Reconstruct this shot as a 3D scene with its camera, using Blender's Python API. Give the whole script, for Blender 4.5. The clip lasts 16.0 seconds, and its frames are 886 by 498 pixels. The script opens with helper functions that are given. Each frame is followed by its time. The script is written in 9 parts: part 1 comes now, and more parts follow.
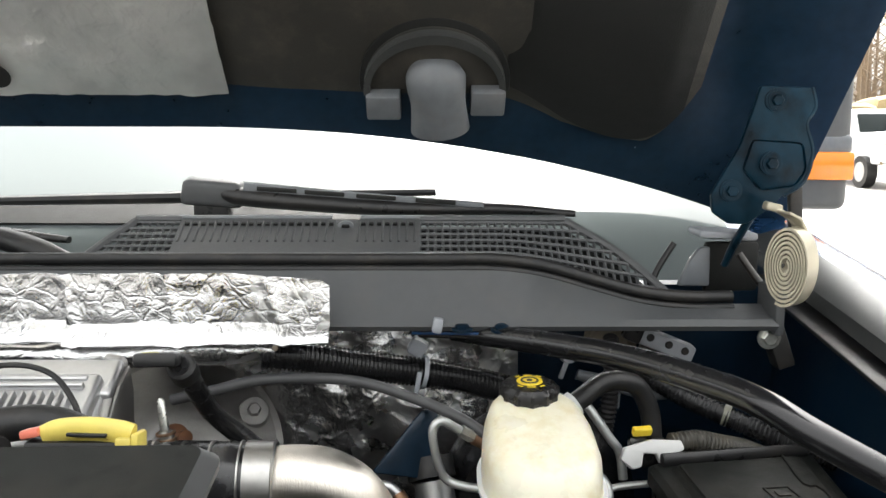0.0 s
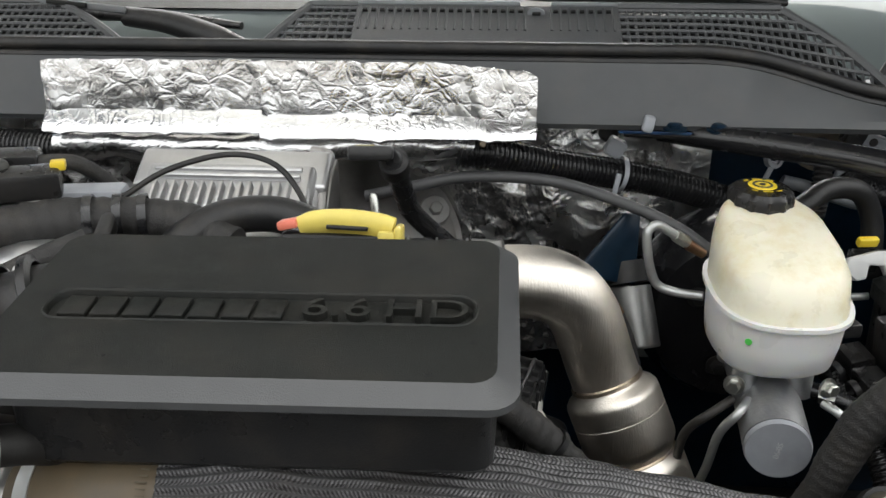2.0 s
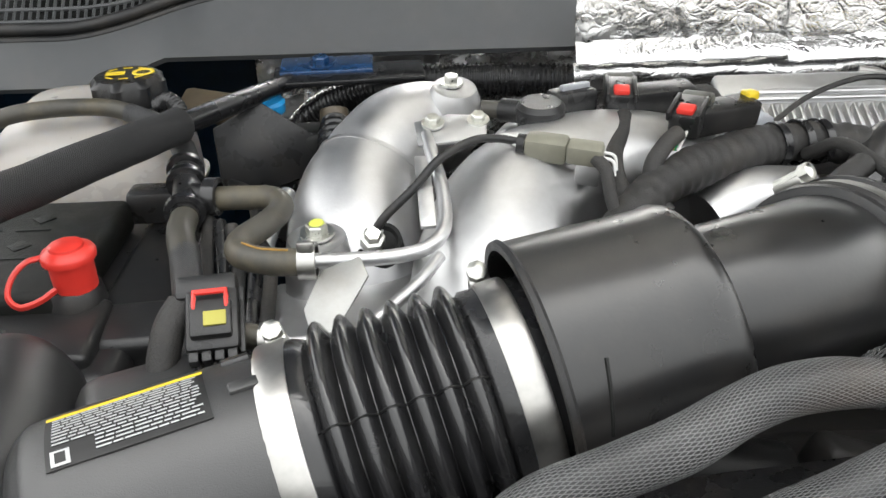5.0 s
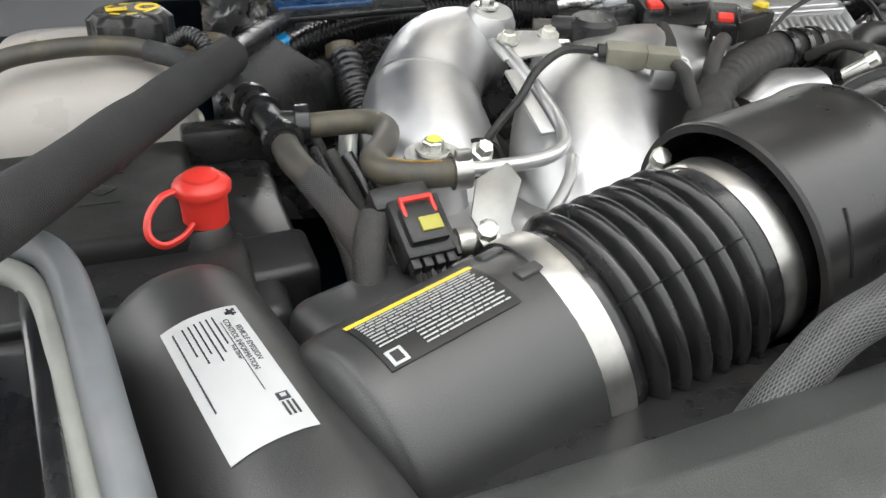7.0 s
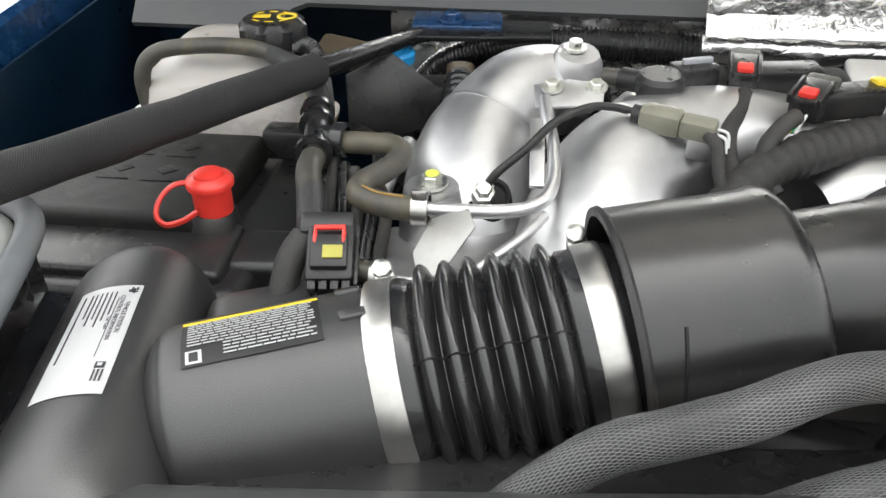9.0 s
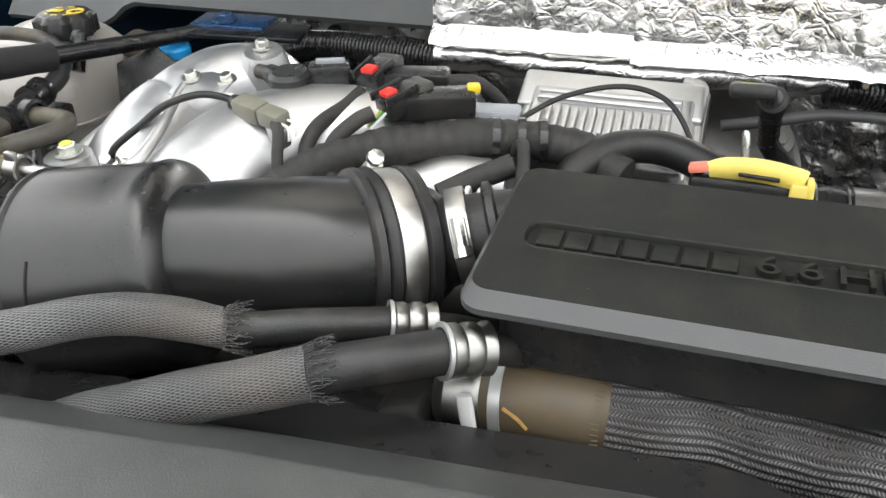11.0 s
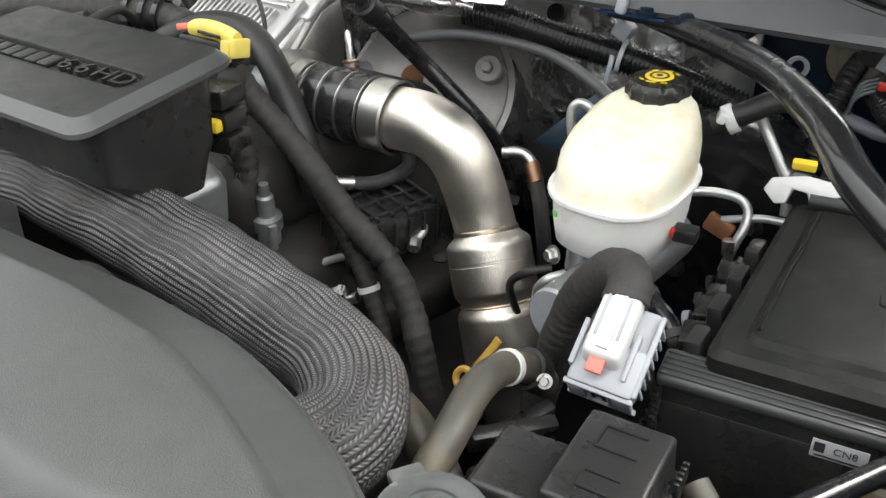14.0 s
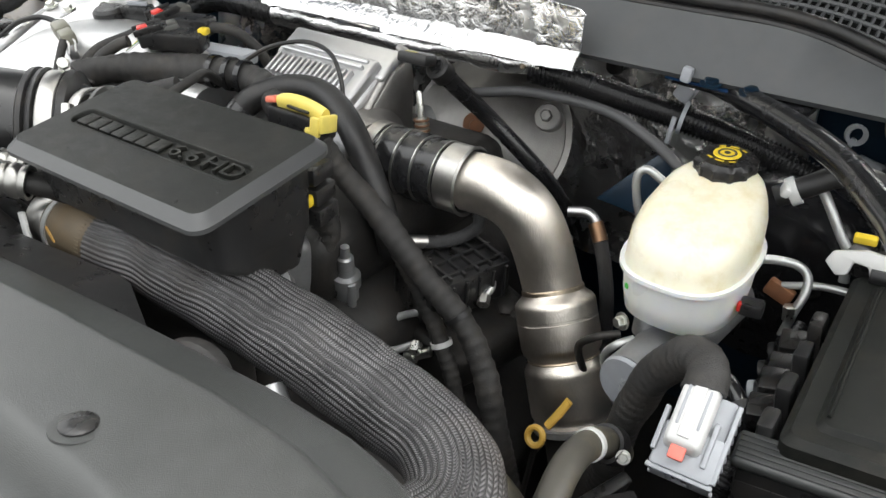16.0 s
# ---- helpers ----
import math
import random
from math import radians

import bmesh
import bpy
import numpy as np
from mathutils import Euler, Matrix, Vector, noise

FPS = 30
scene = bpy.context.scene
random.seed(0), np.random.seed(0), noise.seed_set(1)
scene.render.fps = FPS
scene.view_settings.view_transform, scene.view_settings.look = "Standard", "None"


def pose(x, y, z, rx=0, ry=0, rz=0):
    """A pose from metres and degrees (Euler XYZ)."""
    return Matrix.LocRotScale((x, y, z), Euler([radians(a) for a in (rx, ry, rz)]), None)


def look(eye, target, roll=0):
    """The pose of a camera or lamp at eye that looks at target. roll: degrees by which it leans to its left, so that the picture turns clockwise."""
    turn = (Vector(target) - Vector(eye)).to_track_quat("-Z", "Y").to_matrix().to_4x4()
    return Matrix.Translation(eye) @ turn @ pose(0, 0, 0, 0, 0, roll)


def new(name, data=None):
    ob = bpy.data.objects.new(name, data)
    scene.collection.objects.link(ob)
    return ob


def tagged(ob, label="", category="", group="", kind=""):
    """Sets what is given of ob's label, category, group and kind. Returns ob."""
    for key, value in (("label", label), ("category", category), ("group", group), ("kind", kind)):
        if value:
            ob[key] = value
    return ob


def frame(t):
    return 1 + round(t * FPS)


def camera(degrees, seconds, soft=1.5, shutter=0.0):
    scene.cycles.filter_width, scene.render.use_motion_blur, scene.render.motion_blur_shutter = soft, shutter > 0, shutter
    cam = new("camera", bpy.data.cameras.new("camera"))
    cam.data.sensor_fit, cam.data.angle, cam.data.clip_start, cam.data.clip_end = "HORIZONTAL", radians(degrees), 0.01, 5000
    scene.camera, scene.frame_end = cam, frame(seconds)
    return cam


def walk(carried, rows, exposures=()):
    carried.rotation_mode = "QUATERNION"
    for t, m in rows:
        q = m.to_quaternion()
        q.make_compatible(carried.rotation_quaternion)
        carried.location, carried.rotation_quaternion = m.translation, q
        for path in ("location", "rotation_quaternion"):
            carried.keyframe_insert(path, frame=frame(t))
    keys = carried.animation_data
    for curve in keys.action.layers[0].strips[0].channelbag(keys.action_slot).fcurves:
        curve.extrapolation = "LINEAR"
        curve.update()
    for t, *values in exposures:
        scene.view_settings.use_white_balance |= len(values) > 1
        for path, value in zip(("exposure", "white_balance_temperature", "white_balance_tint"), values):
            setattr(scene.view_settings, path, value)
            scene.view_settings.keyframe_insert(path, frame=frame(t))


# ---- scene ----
cam = camera(55.5, 16.0)
METRES, EYE, TILT, LEAN, TURN = 3.1, 1.55, -8.0, 0.0, 0.0
PATH = [
    (0, (-0.003, 0.025, 1.573), (0.02, 2.004, 1.279), 0.1),
    (0.5, (0.037, 0.083, 1.535), (0.072, 2.054, 1.197), 0.2),
    (1, (0.02, 0.072, 1.528), (0.039, 2.018, 1.066), 0.4),
    (1.5, (-0.051, 0.065, 1.541), (-0.097, 1.966, 0.92), 0.8),
    (2, (-0.156, 0.073, 1.549), (-0.281, 1.929, 0.814), 0.2),
    (2.5, (-0.265, 0.051, 1.572), (-0.381, 1.869, 0.747), 0.5),
    (3, (-0.344, 0.031, 1.593), (-0.436, 1.834, 0.733), 0.8),
    (3.5, (-0.419, 0.029, 1.595), (-0.514, 1.818, 0.705), 0.8),
    (4, (-0.541, 0.041, 1.592), (-0.601, 1.816, 0.672), 1.0),
    (4.5, (-0.629, 0.033, 1.589), (-0.681, 1.805, 0.663), 0.0),
    (5, (-0.78, 0.013, 1.579), (-0.779, 1.791, 0.665), -1.6),
    (5.2, (-0.859, 0.007, 1.58), (-0.697, 1.781, 0.67), -1.3),
    (7.3, (-1.037, 0.021, 1.54), (-0.527, 1.689, 0.562), 0.8),
    (7.5, (-1.016, 0.015, 1.552), (-0.598, 1.702, 0.563), 0.4),
    (8, (-0.93, 0.005, 1.565), (-0.867, 1.737, 0.566), -0.6),
    (8.2, (-0.896, 0.003, 1.569), (-0.939, 1.73, 0.562), -0.6),
    (10.3, (-0.488, -0.052, 1.634), (-0.926, 1.625, 0.636), -0.8),
    (10.5, (-0.424, -0.028, 1.629), (-0.915, 1.637, 0.636), -1.2),
    (11, (-0.282, 0.012, 1.607), (-0.896, 1.643, 0.628), -1.0),
    (11.5, (-0.189, 0.034, 1.604), (-0.855, 1.649, 0.631), -0.6),
    (12, (-0.086, 0.048, 1.599), (-0.759, 1.669, 0.641), -0.2),
    (12.5, (0.027, 0.052, 1.591), (-0.688, 1.658, 0.636), 0.2),
    (13, (0.151, 0.077, 1.587), (-0.675, 1.63, 0.635), 0.2),
    (13.5, (0.281, 0.121, 1.572), (-0.688, 1.589, 0.621), 0.0),
    (14, (0.393, 0.125, 1.553), (-0.653, 1.525, 0.581), 0.1),
    (14.5, (0.445, 0.101, 1.533), (-0.624, 1.466, 0.536), 0.0),
    (15, (0.478, 0.123, 1.559), (-0.614, 1.449, 0.535), -0.4),
    (15.5, (0.453, 0.141, 1.607), (-0.668, 1.455, 0.598), -0.6),
    (16, (0.349, 0.092, 1.645), (-0.725, 1.449, 0.641), -0.1),
]
walk(cam, [(t, look(eye, target, roll)) for t, eye, target, roll in PATH], [(0, 1.15), (0.5, 0.3), (1.0, 0.57), (1.5, 0.78), (2.5, 1.06), (3.2, 1.2), (4.0, 1.33), (7.4, 1.27), (8.0, 1.37), (10.5, 1.27), (11, 1.48), (12, 1.47), (13.0, 1.38), (14.2, 1.52), (15.2, 1.57), (16, 1.3)])
SKY, SUN = 0.19, 1.6

# ---- light ----
world = bpy.data.worlds.new("overcast_sky")
scene.world = world
world.use_nodes = True
wn, wl = world.node_tree.nodes, world.node_tree.links
sky = wn.new("ShaderNodeTexSky")
sky.sky_type = "NISHITA"
sky.sun_disc = False
sky.sun_elevation = radians(58)
sky.sun_rotation = radians(12)
sky.dust_density = 6.0
pale = wn.new("ShaderNodeHueSaturation")
pale.inputs["Saturation"].default_value = 0.12
wl.new(sky.outputs[0], pale.inputs["Color"])
# an overcast dome is about three times as bright overhead as at the horizon
dome = wn.new("ShaderNodeTexCoord")
axis = wn.new("ShaderNodeSeparateXYZ")
rise = wn.new("ShaderNodeMapRange")
rise.inputs["To Min"].default_value, rise.inputs["To Max"].default_value = 1.0, 3.0
wl.new(dome.outputs["Generated"], axis.inputs[0])
wl.new(axis.outputs["Z"], rise.inputs["Value"])
cloud = wn.new("ShaderNodeVectorMath")
cloud.operation = "SCALE"
wl.new(pale.outputs[0], cloud.inputs[0])
wl.new(rise.outputs[0], cloud.inputs["Scale"])
tint = wn.new("ShaderNodeVectorMath")
tint.operation = "MULTIPLY"
tint.inputs[1].default_value = (1.0, 0.995, 0.955)
wl.new(cloud.outputs[0], tint.inputs[0])
wl.new(tint.outputs[0], wn["Background"].inputs[0])
wn["Background"].inputs[1].default_value = SKY
sun = new("sun", bpy.data.lights.new("sun", "SUN"))
sun.data.energy, sun.data.angle, sun.data.color = SUN, radians(25), (1.0, 0.97, 0.93)
sun.matrix_world = look((0.65, 3.05, 5.0), (0, 0, 0))

# ---- materials ----


def pm(name, col, rough=0.5, metal=0.0, var=0.15, scale=60.0, bump=0.0, bscale=900.0, dirt=0.0, dirt_col=(0.16, 0.13, 0.1), coat=0.0, rvar=0.12, big=9.0, spec=0.5):
    """A painted, plastic or metal surface with grain, blotches and some dust."""
    m = bpy.data.materials.new(name)
    m.use_nodes = True
    n, l = m.node_tree.nodes, m.node_tree.links
    b = n["Principled BSDF"]
    tc = n.new("ShaderNodeTexCoord")
    n1 = n.new("ShaderNodeTexNoise")
    n1.inputs["Scale"].default_value, n1.inputs["Detail"].default_value = scale, 6
    n2 = n.new("ShaderNodeTexNoise")
    n2.inputs["Scale"].default_value, n2.inputs["Detail"].default_value = big, 5
    l.new(tc.outputs["Object"], n1.inputs["Vector"]), l.new(tc.outputs["Object"], n2.inputs["Vector"])
    ad = n.new("ShaderNodeMath")
    ad.operation = "ADD"
    l.new(n1.outputs["Fac"], ad.inputs[0]), l.new(n2.outputs["Fac"], ad.inputs[1])
    mr = n.new("ShaderNodeMapRange")
    mr.inputs["From Min"].default_value, mr.inputs["From Max"].default_value = 0.6, 1.4
    mr.inputs["To Min"].default_value, mr.inputs["To Max"].default_value = 1 - var, 1 + var
    l.new(ad.outputs[0], mr.inputs["Value"])
    mul = n.new("ShaderNodeVectorMath")
    mul.operation = "SCALE"
    mul.inputs[0].default_value = col
    l.new(mr.outputs[0], mul.inputs["Scale"])
    out = mul.outputs[0]
    if dirt:
        n3 = n.new("ShaderNodeTexNoise")
        n3.inputs["Scale"].default_value, n3.inputs["Detail"].default_value = 22, 8
        n3.inputs["Roughness"].default_value = 0.7
        l.new(tc.outputs["Object"], n3.inputs["Vector"])
        m3 = n.new("ShaderNodeMapRange")
        m3.inputs["From Min"].default_value, m3.inputs["From Max"].default_value = 0.48, 0.72
        m3.inputs["To Max"].default_value = dirt
        l.new(n3.outputs["Fac"], m3.inputs["Value"])
        mx = n.new("ShaderNodeMix")
        mx.data_type = "RGBA"
        mx.inputs["B"].default_value = (*dirt_col, 1)
        l.new(m3.outputs[0], mx.inputs["Factor"]), l.new(out, mx.inputs["A"])
        out = mx.outputs["Result"]
    l.new(out, b.inputs["Base Color"])
    rr = n.new("ShaderNodeMapRange")
    rr.inputs["From Min"].default_value, rr.inputs["From Max"].default_value = 0.6, 1.4
    rr.inputs["To Min"].default_value, rr.inputs["To Max"].default_value = max(0.02, rough - rvar), min(1, rough + rvar)
    l.new(ad.outputs[0], rr.inputs["Value"])
    l.new(rr.outputs[0], b.inputs["Roughness"])
    b.inputs["Metallic"].default_value = metal
    b.inputs["Coat Weight"].default_value = coat
    b.inputs["Specular IOR Level"].default_value = spec
    if bump:
        nb = n.new("ShaderNodeTexNoise")
        nb.inputs["Scale"].default_value, nb.inputs["Detail"].default_value = bscale, 3
        l.new(tc.outputs["Object"], nb.inputs["Vector"])
        bp = n.new("ShaderNodeBump")
        bp.inputs["Strength"].default_value, bp.inputs["Distance"].default_value = bump, 0.001
        l.new(nb.outputs["Fac"], bp.inputs["Height"])
        l.new(bp.outputs[0], b.inputs["Normal"])
    return m


def foil_mat(name, rough=0.26, col=(0.68, 0.685, 0.69), crumple=1.0, fine=1.0, creases=False):
    """Crumpled aluminium foil: creases in two sizes."""
    m = pm(name, col, rough, 1.0, var=0.12, scale=25, rvar=0.08)
    n, l = m.node_tree.nodes, m.node_tree.links
    tc = n.new("ShaderNodeTexCoord")
    wob = n.new("ShaderNodeTexNoise")
    wob.inputs["Scale"].default_value = 30
    vm = n.new("ShaderNodeVectorMath")
    vm.operation = "MULTIPLY_ADD"
    vm.inputs[1].default_value = (0.035,) * 3
    l.new(tc.outputs["Object"], wob.inputs["Vector"]), l.new(wob.outputs["Color"], vm.inputs[0]), l.new(tc.outputs["Object"], vm.inputs[2])
    v1 = n.new("ShaderNodeTexVoronoi")
    v1.inputs["Scale"].default_value = 42 * fine
    v2 = n.new("ShaderNodeTexVoronoi")
    v2.inputs["Scale"].default_value = 120 * fine
    v1.feature = v2.feature = "DISTANCE_TO_EDGE" if creases else "F1"
    d1, d2 = v1.outputs["Distance"], v2.outputs["Distance"]
    if creases:
        # flat facets between thin pressed creases
        e1, e2 = n.new("ShaderNodeMapRange"), n.new("ShaderNodeMapRange")
        e1.inputs["From Max"].default_value, e2.inputs["From Max"].default_value = 0.10, 0.22
        l.new(d1, e1.inputs["Value"]), l.new(d2, e2.inputs["Value"])
        d1, d2 = e1.outputs[0], e2.outputs[0]
    l.new(vm.outputs[0], v1.inputs["Vector"]), l.new(vm.outputs[0], v2.inputs["Vector"])
    n4 = n.new("ShaderNodeTexNoise")
    n4.inputs["Scale"].default_value, n4.inputs["Detail"].default_value = 34 * fine, 5
    n4.inputs["Distortion"].default_value = 1.0
    l.new(tc.outputs["Object"], n4.inputs["Vector"])
    h = n.new("ShaderNodeMath")
    h.operation = "MULTIPLY_ADD"
    h.inputs[1].default_value = 0.32
    l.new(d2, h.inputs[0]), l.new(d1, h.inputs[2])
    h2 = n.new("ShaderNodeMath")
    h2.operation = "ADD"
    l.new(h.outputs[0], h2.inputs[0]), l.new(n4.outputs["Fac"], h2.inputs[1])
    bp = n.new("ShaderNodeBump")
    bp.inputs["Strength"].default_value, bp.inputs["Distance"].default_value = 0.38 * crumple, 0.005 / fine
    l.new(h2.outputs[0], bp.inputs["Height"])
    l.new(bp.outputs[0], n["Principled BSDF"].inputs["Normal"])
    return m


def weave_mat(name, dark, light, pitch=0.0035, bump=0.6, rough=0.55, slant=1.0, stretch=1.0, lo=0.1):
    """A braided sleeve: two crossing sets of strands, laid out along and round the hose."""
    m = bpy.data.materials.new(name)
    m.use_nodes = True
    n, l = m.node_tree.nodes, m.node_tree.links
    b = n["Principled BSDF"]
    uv = n.new("ShaderNodeUVMap")
    sep = n.new("ShaderNodeSeparateXYZ")
    l.new(uv.outputs[0], sep.inputs[0])

    def wave(sign):
        a = n.new("ShaderNodeMath")
        a.operation = "MULTIPLY_ADD"
        a.inputs[1].default_value = sign * slant
        l.new(sep.outputs[1], a.inputs[0])
        s = n.new("ShaderNodeMath")
        s.operation = "MULTIPLY"
        s.inputs[1].default_value = stretch
        l.new(sep.outputs[0], s.inputs[0])
        l.new(s.outputs[0], a.inputs[2])
        k = n.new("ShaderNodeMath")
        k.operation = "MULTIPLY"
        k.inputs[1].default_value = 2 * math.pi / pitch
        l.new(a.outputs[0], k.inputs[0])
        c = n.new("ShaderNodeMath")
        c.operation = "SINE"
        l.new(k.outputs[0], c.inputs[0])
        return c.outputs[0]

    mx = n.new("ShaderNodeMath")
    mx.operation = "MAXIMUM"
    l.new(wave(1), mx.inputs[0]), l.new(wave(-1), mx.inputs[1])
    mr = n.new("ShaderNodeMapRange")
    mr.inputs["From Min"].default_value, mr.inputs["From Max"].default_value = lo, 1.0
    l.new(mx.outputs[0], mr.inputs["Value"])
    tc = n.new("ShaderNodeTexCoord")
    nz = n.new("ShaderNodeTexNoise")
    nz.inputs["Scale"].default_value, nz.inputs["Detail"].default_value = 14, 6
    l.new(tc.outputs["Object"], nz.inputs["Vector"])
    f = n.new("ShaderNodeMath")
    f.operation = "MULTIPLY"
    l.new(mr.outputs[0], f.inputs[0]), l.new(nz.outputs["Fac"], f.inputs[1])
    mix = n.new("ShaderNodeMix")
    mix.data_type = "RGBA"
    mix.inputs["A"].default_value, mix.inputs["B"].default_value = (*dark, 1), (*light, 1)
    l.new(f.outputs[0], mix.inputs["Factor"])
    soil = n.new("ShaderNodeTexNoise")
    soil.inputs["Scale"].default_value, soil.inputs["Detail"].default_value = 9, 7
    l.new(tc.outputs["Object"], soil.inputs["Vector"])
    sm = n.new("ShaderNodeMapRange")
    sm.inputs["From Min"].default_value, sm.inputs["From Max"].default_value, sm.inputs["To Max"].default_value = 0.52, 0.78, 0.55
    l.new(soil.outputs["Fac"], sm.inputs["Value"])
    brown = n.new("ShaderNodeMix")
    brown.data_type = "RGBA"
    brown.inputs["B"].default_value = (0.085, 0.06, 0.04, 1)
    l.new(sm.outputs[0], brown.inputs["Factor"]), l.new(mix.outputs["Result"], brown.inputs["A"])
    l.new(brown.outputs["Result"], b.inputs["Base Color"])
    b.inputs["Roughness"].default_value = rough
    bp = n.new("ShaderNodeBump")
    bp.inputs["Strength"].default_value, bp.inputs["Distance"].default_value = bump, 0.001
    l.new(mr.outputs[0], bp.inputs["Height"])
    l.new(bp.outputs[0], b.inputs["Normal"])
    return m


def chain_mat(name, dark, light, rows=32, pitch=0.0026, rough=0.5):
    """A woven sleeve: ropes of slanted yarn laid side by side along the hose, each row slanting against the next. The
    shade between ropes is in the colour.
    """
    m = bpy.data.materials.new(name)
    m.use_nodes = True
    n, l = m.node_tree.nodes, m.node_tree.links
    b = n["Principled BSDF"]

    def calc(op, a, c=None):
        q = n.new("ShaderNodeMath")
        q.operation = op
        for k, v in enumerate((a, c)):
            if isinstance(v, (int, float)):
                q.inputs[k].default_value = v
            elif v is not None:
                l.new(v, q.inputs[k])
        return q.outputs[0]

    uv = n.new("ShaderNodeUVMap")
    uv.uv_map = "turn"
    sep = n.new("ShaderNodeSeparateXYZ")
    l.new(uv.outputs[0], sep.inputs[0])
    row = calc("MULTIPLY", sep.outputs[1], float(rows))
    across = calc("SUBTRACT", calc("FRACT", row), 0.5)
    flip = calc("SUBTRACT", calc("MULTIPLY", calc("MODULO", calc("FLOOR", row), 2.0), 2.0), 1.0)
    slant = calc("MULTIPLY", calc("MULTIPLY", across, flip), 1.5)
    along = calc("MULTIPLY", calc("ADD", calc("DIVIDE", sep.outputs[0], pitch), slant), 2 * math.pi)
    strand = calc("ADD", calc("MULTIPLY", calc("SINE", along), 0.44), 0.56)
    # falls off towards each rope's edges; also darkens the colour there as groove shade
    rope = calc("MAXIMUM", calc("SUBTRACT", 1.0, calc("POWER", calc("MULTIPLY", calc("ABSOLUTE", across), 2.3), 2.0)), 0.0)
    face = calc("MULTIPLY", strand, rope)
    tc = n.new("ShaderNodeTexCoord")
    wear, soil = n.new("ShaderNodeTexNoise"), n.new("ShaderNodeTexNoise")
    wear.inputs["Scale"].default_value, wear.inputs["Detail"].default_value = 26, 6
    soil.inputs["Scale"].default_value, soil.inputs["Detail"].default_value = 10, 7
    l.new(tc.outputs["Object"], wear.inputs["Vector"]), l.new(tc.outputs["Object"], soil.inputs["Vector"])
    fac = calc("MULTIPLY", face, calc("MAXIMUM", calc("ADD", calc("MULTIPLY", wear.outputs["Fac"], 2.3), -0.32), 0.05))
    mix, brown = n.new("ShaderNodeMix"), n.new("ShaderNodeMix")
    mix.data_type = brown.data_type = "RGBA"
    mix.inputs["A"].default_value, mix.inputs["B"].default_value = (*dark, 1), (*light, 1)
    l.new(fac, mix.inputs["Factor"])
    sm = n.new("ShaderNodeMapRange")
    sm.inputs["From Min"].default_value, sm.inputs["From Max"].default_value, sm.inputs["To Max"].default_value = 0.54, 0.78, 0.5
    l.new(soil.outputs["Fac"], sm.inputs["Value"])
    brown.inputs["B"].default_value = (0.075, 0.058, 0.045, 1)
    l.new(sm.outputs[0], brown.inputs["Factor"]), l.new(mix.outputs["Result"], brown.inputs["A"])
    l.new(brown.outputs["Result"], b.inputs["Base Color"])
    b.inputs["Roughness"].default_value = rough
    bp = n.new("ShaderNodeBump")
    bp.inputs["Strength"].default_value, bp.inputs["Distance"].default_value = 0.7, 0.0012
    l.new(face, bp.inputs["Height"])
    l.new(bp.outputs[0], b.inputs["Normal"])
    return m


PLASTIC = pm("satin_black_plastic", (0.016, 0.016, 0.0165), 0.31, var=0.25, bump=0.25, dirt=0.10, spec=0.42)
TUBE_PLASTIC = pm("smooth_black_plastic", (0.012, 0.012, 0.0123), 0.30, var=0.2, bump=0.05, bscale=400, dirt=0.05, spec=0.62, rvar=0.05)
AIRBOX = pm("satin_airbox_plastic", (0.024, 0.024, 0.0245), 0.40, var=0.12, bump=0.2, bscale=1300, dirt=0.04, dirt_col=(0.05, 0.046, 0.04), spec=0.75, rvar=0.06)
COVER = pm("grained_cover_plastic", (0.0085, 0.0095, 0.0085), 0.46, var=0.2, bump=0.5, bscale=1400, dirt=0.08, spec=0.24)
# cover plastic again, lightened and smoother to stand for the chamfer's sky reflection
LIP = pm("lightened_lip_plastic", (0.044, 0.0455, 0.047), 0.36, rvar=0.04, var=0.08, bump=0.3, bscale=1400)
SHROUD = pm("grey_textured_plastic", (0.042, 0.044, 0.0435), 0.33, var=0.18, bump=0.3, bscale=1200, dirt=0.0, rvar=0.05)
COWL = pm("cowl_plastic", (0.062, 0.065, 0.068), 0.5, var=0.12, bump=0.3, bscale=1000, dirt=0.08)
RUBBER = pm("black_rubber", (0.014, 0.014, 0.0145), 0.42, var=0.25, bump=0.3, dirt=0.15, spec=0.42)
RUBBER_SHINE = pm("shiny_rubber", (0.013, 0.013, 0.014), 0.25, var=0.25, bump=0.15, bscale=300, dirt=0.3, dirt_col=(0.045, 0.043, 0.04), spec=0.62)
GREY_RUBBER = pm("grey_rubber", (0.12, 0.13, 0.14), 0.45, var=0.2, dirt=0.25)
DUSTY_HOSE = pm("dusty_hose", (0.058, 0.054, 0.045), 0.5, var=0.3, dirt=0.3, dirt_col=(0.25, 0.2, 0.1))
TAPE = pm("cloth_tape", (0.03, 0.029, 0.028), 0.62, var=0.3, bump=0.8, bscale=700, dirt=0.2, spec=0.4)
DARK = pm("grimy_iron", (0.03, 0.029, 0.028), 0.55, 0.4, var=0.4, bump=0.5, bscale=150, dirt=0.3, dirt_col=(0.07, 0.05, 0.035))
BLACK_PAINT = pm("gloss_black_paint", (0.010, 0.010, 0.011), 0.24, var=0.2, coat=0.2, bump=0.03, bscale=200)
ALU = pm("cast_aluminium", (0.57, 0.57, 0.57), 0.45, 1.0, var=0.1, scale=120, bump=0.16, bscale=900, dirt=0.12, dirt_col=(0.45, 0.42, 0.38))
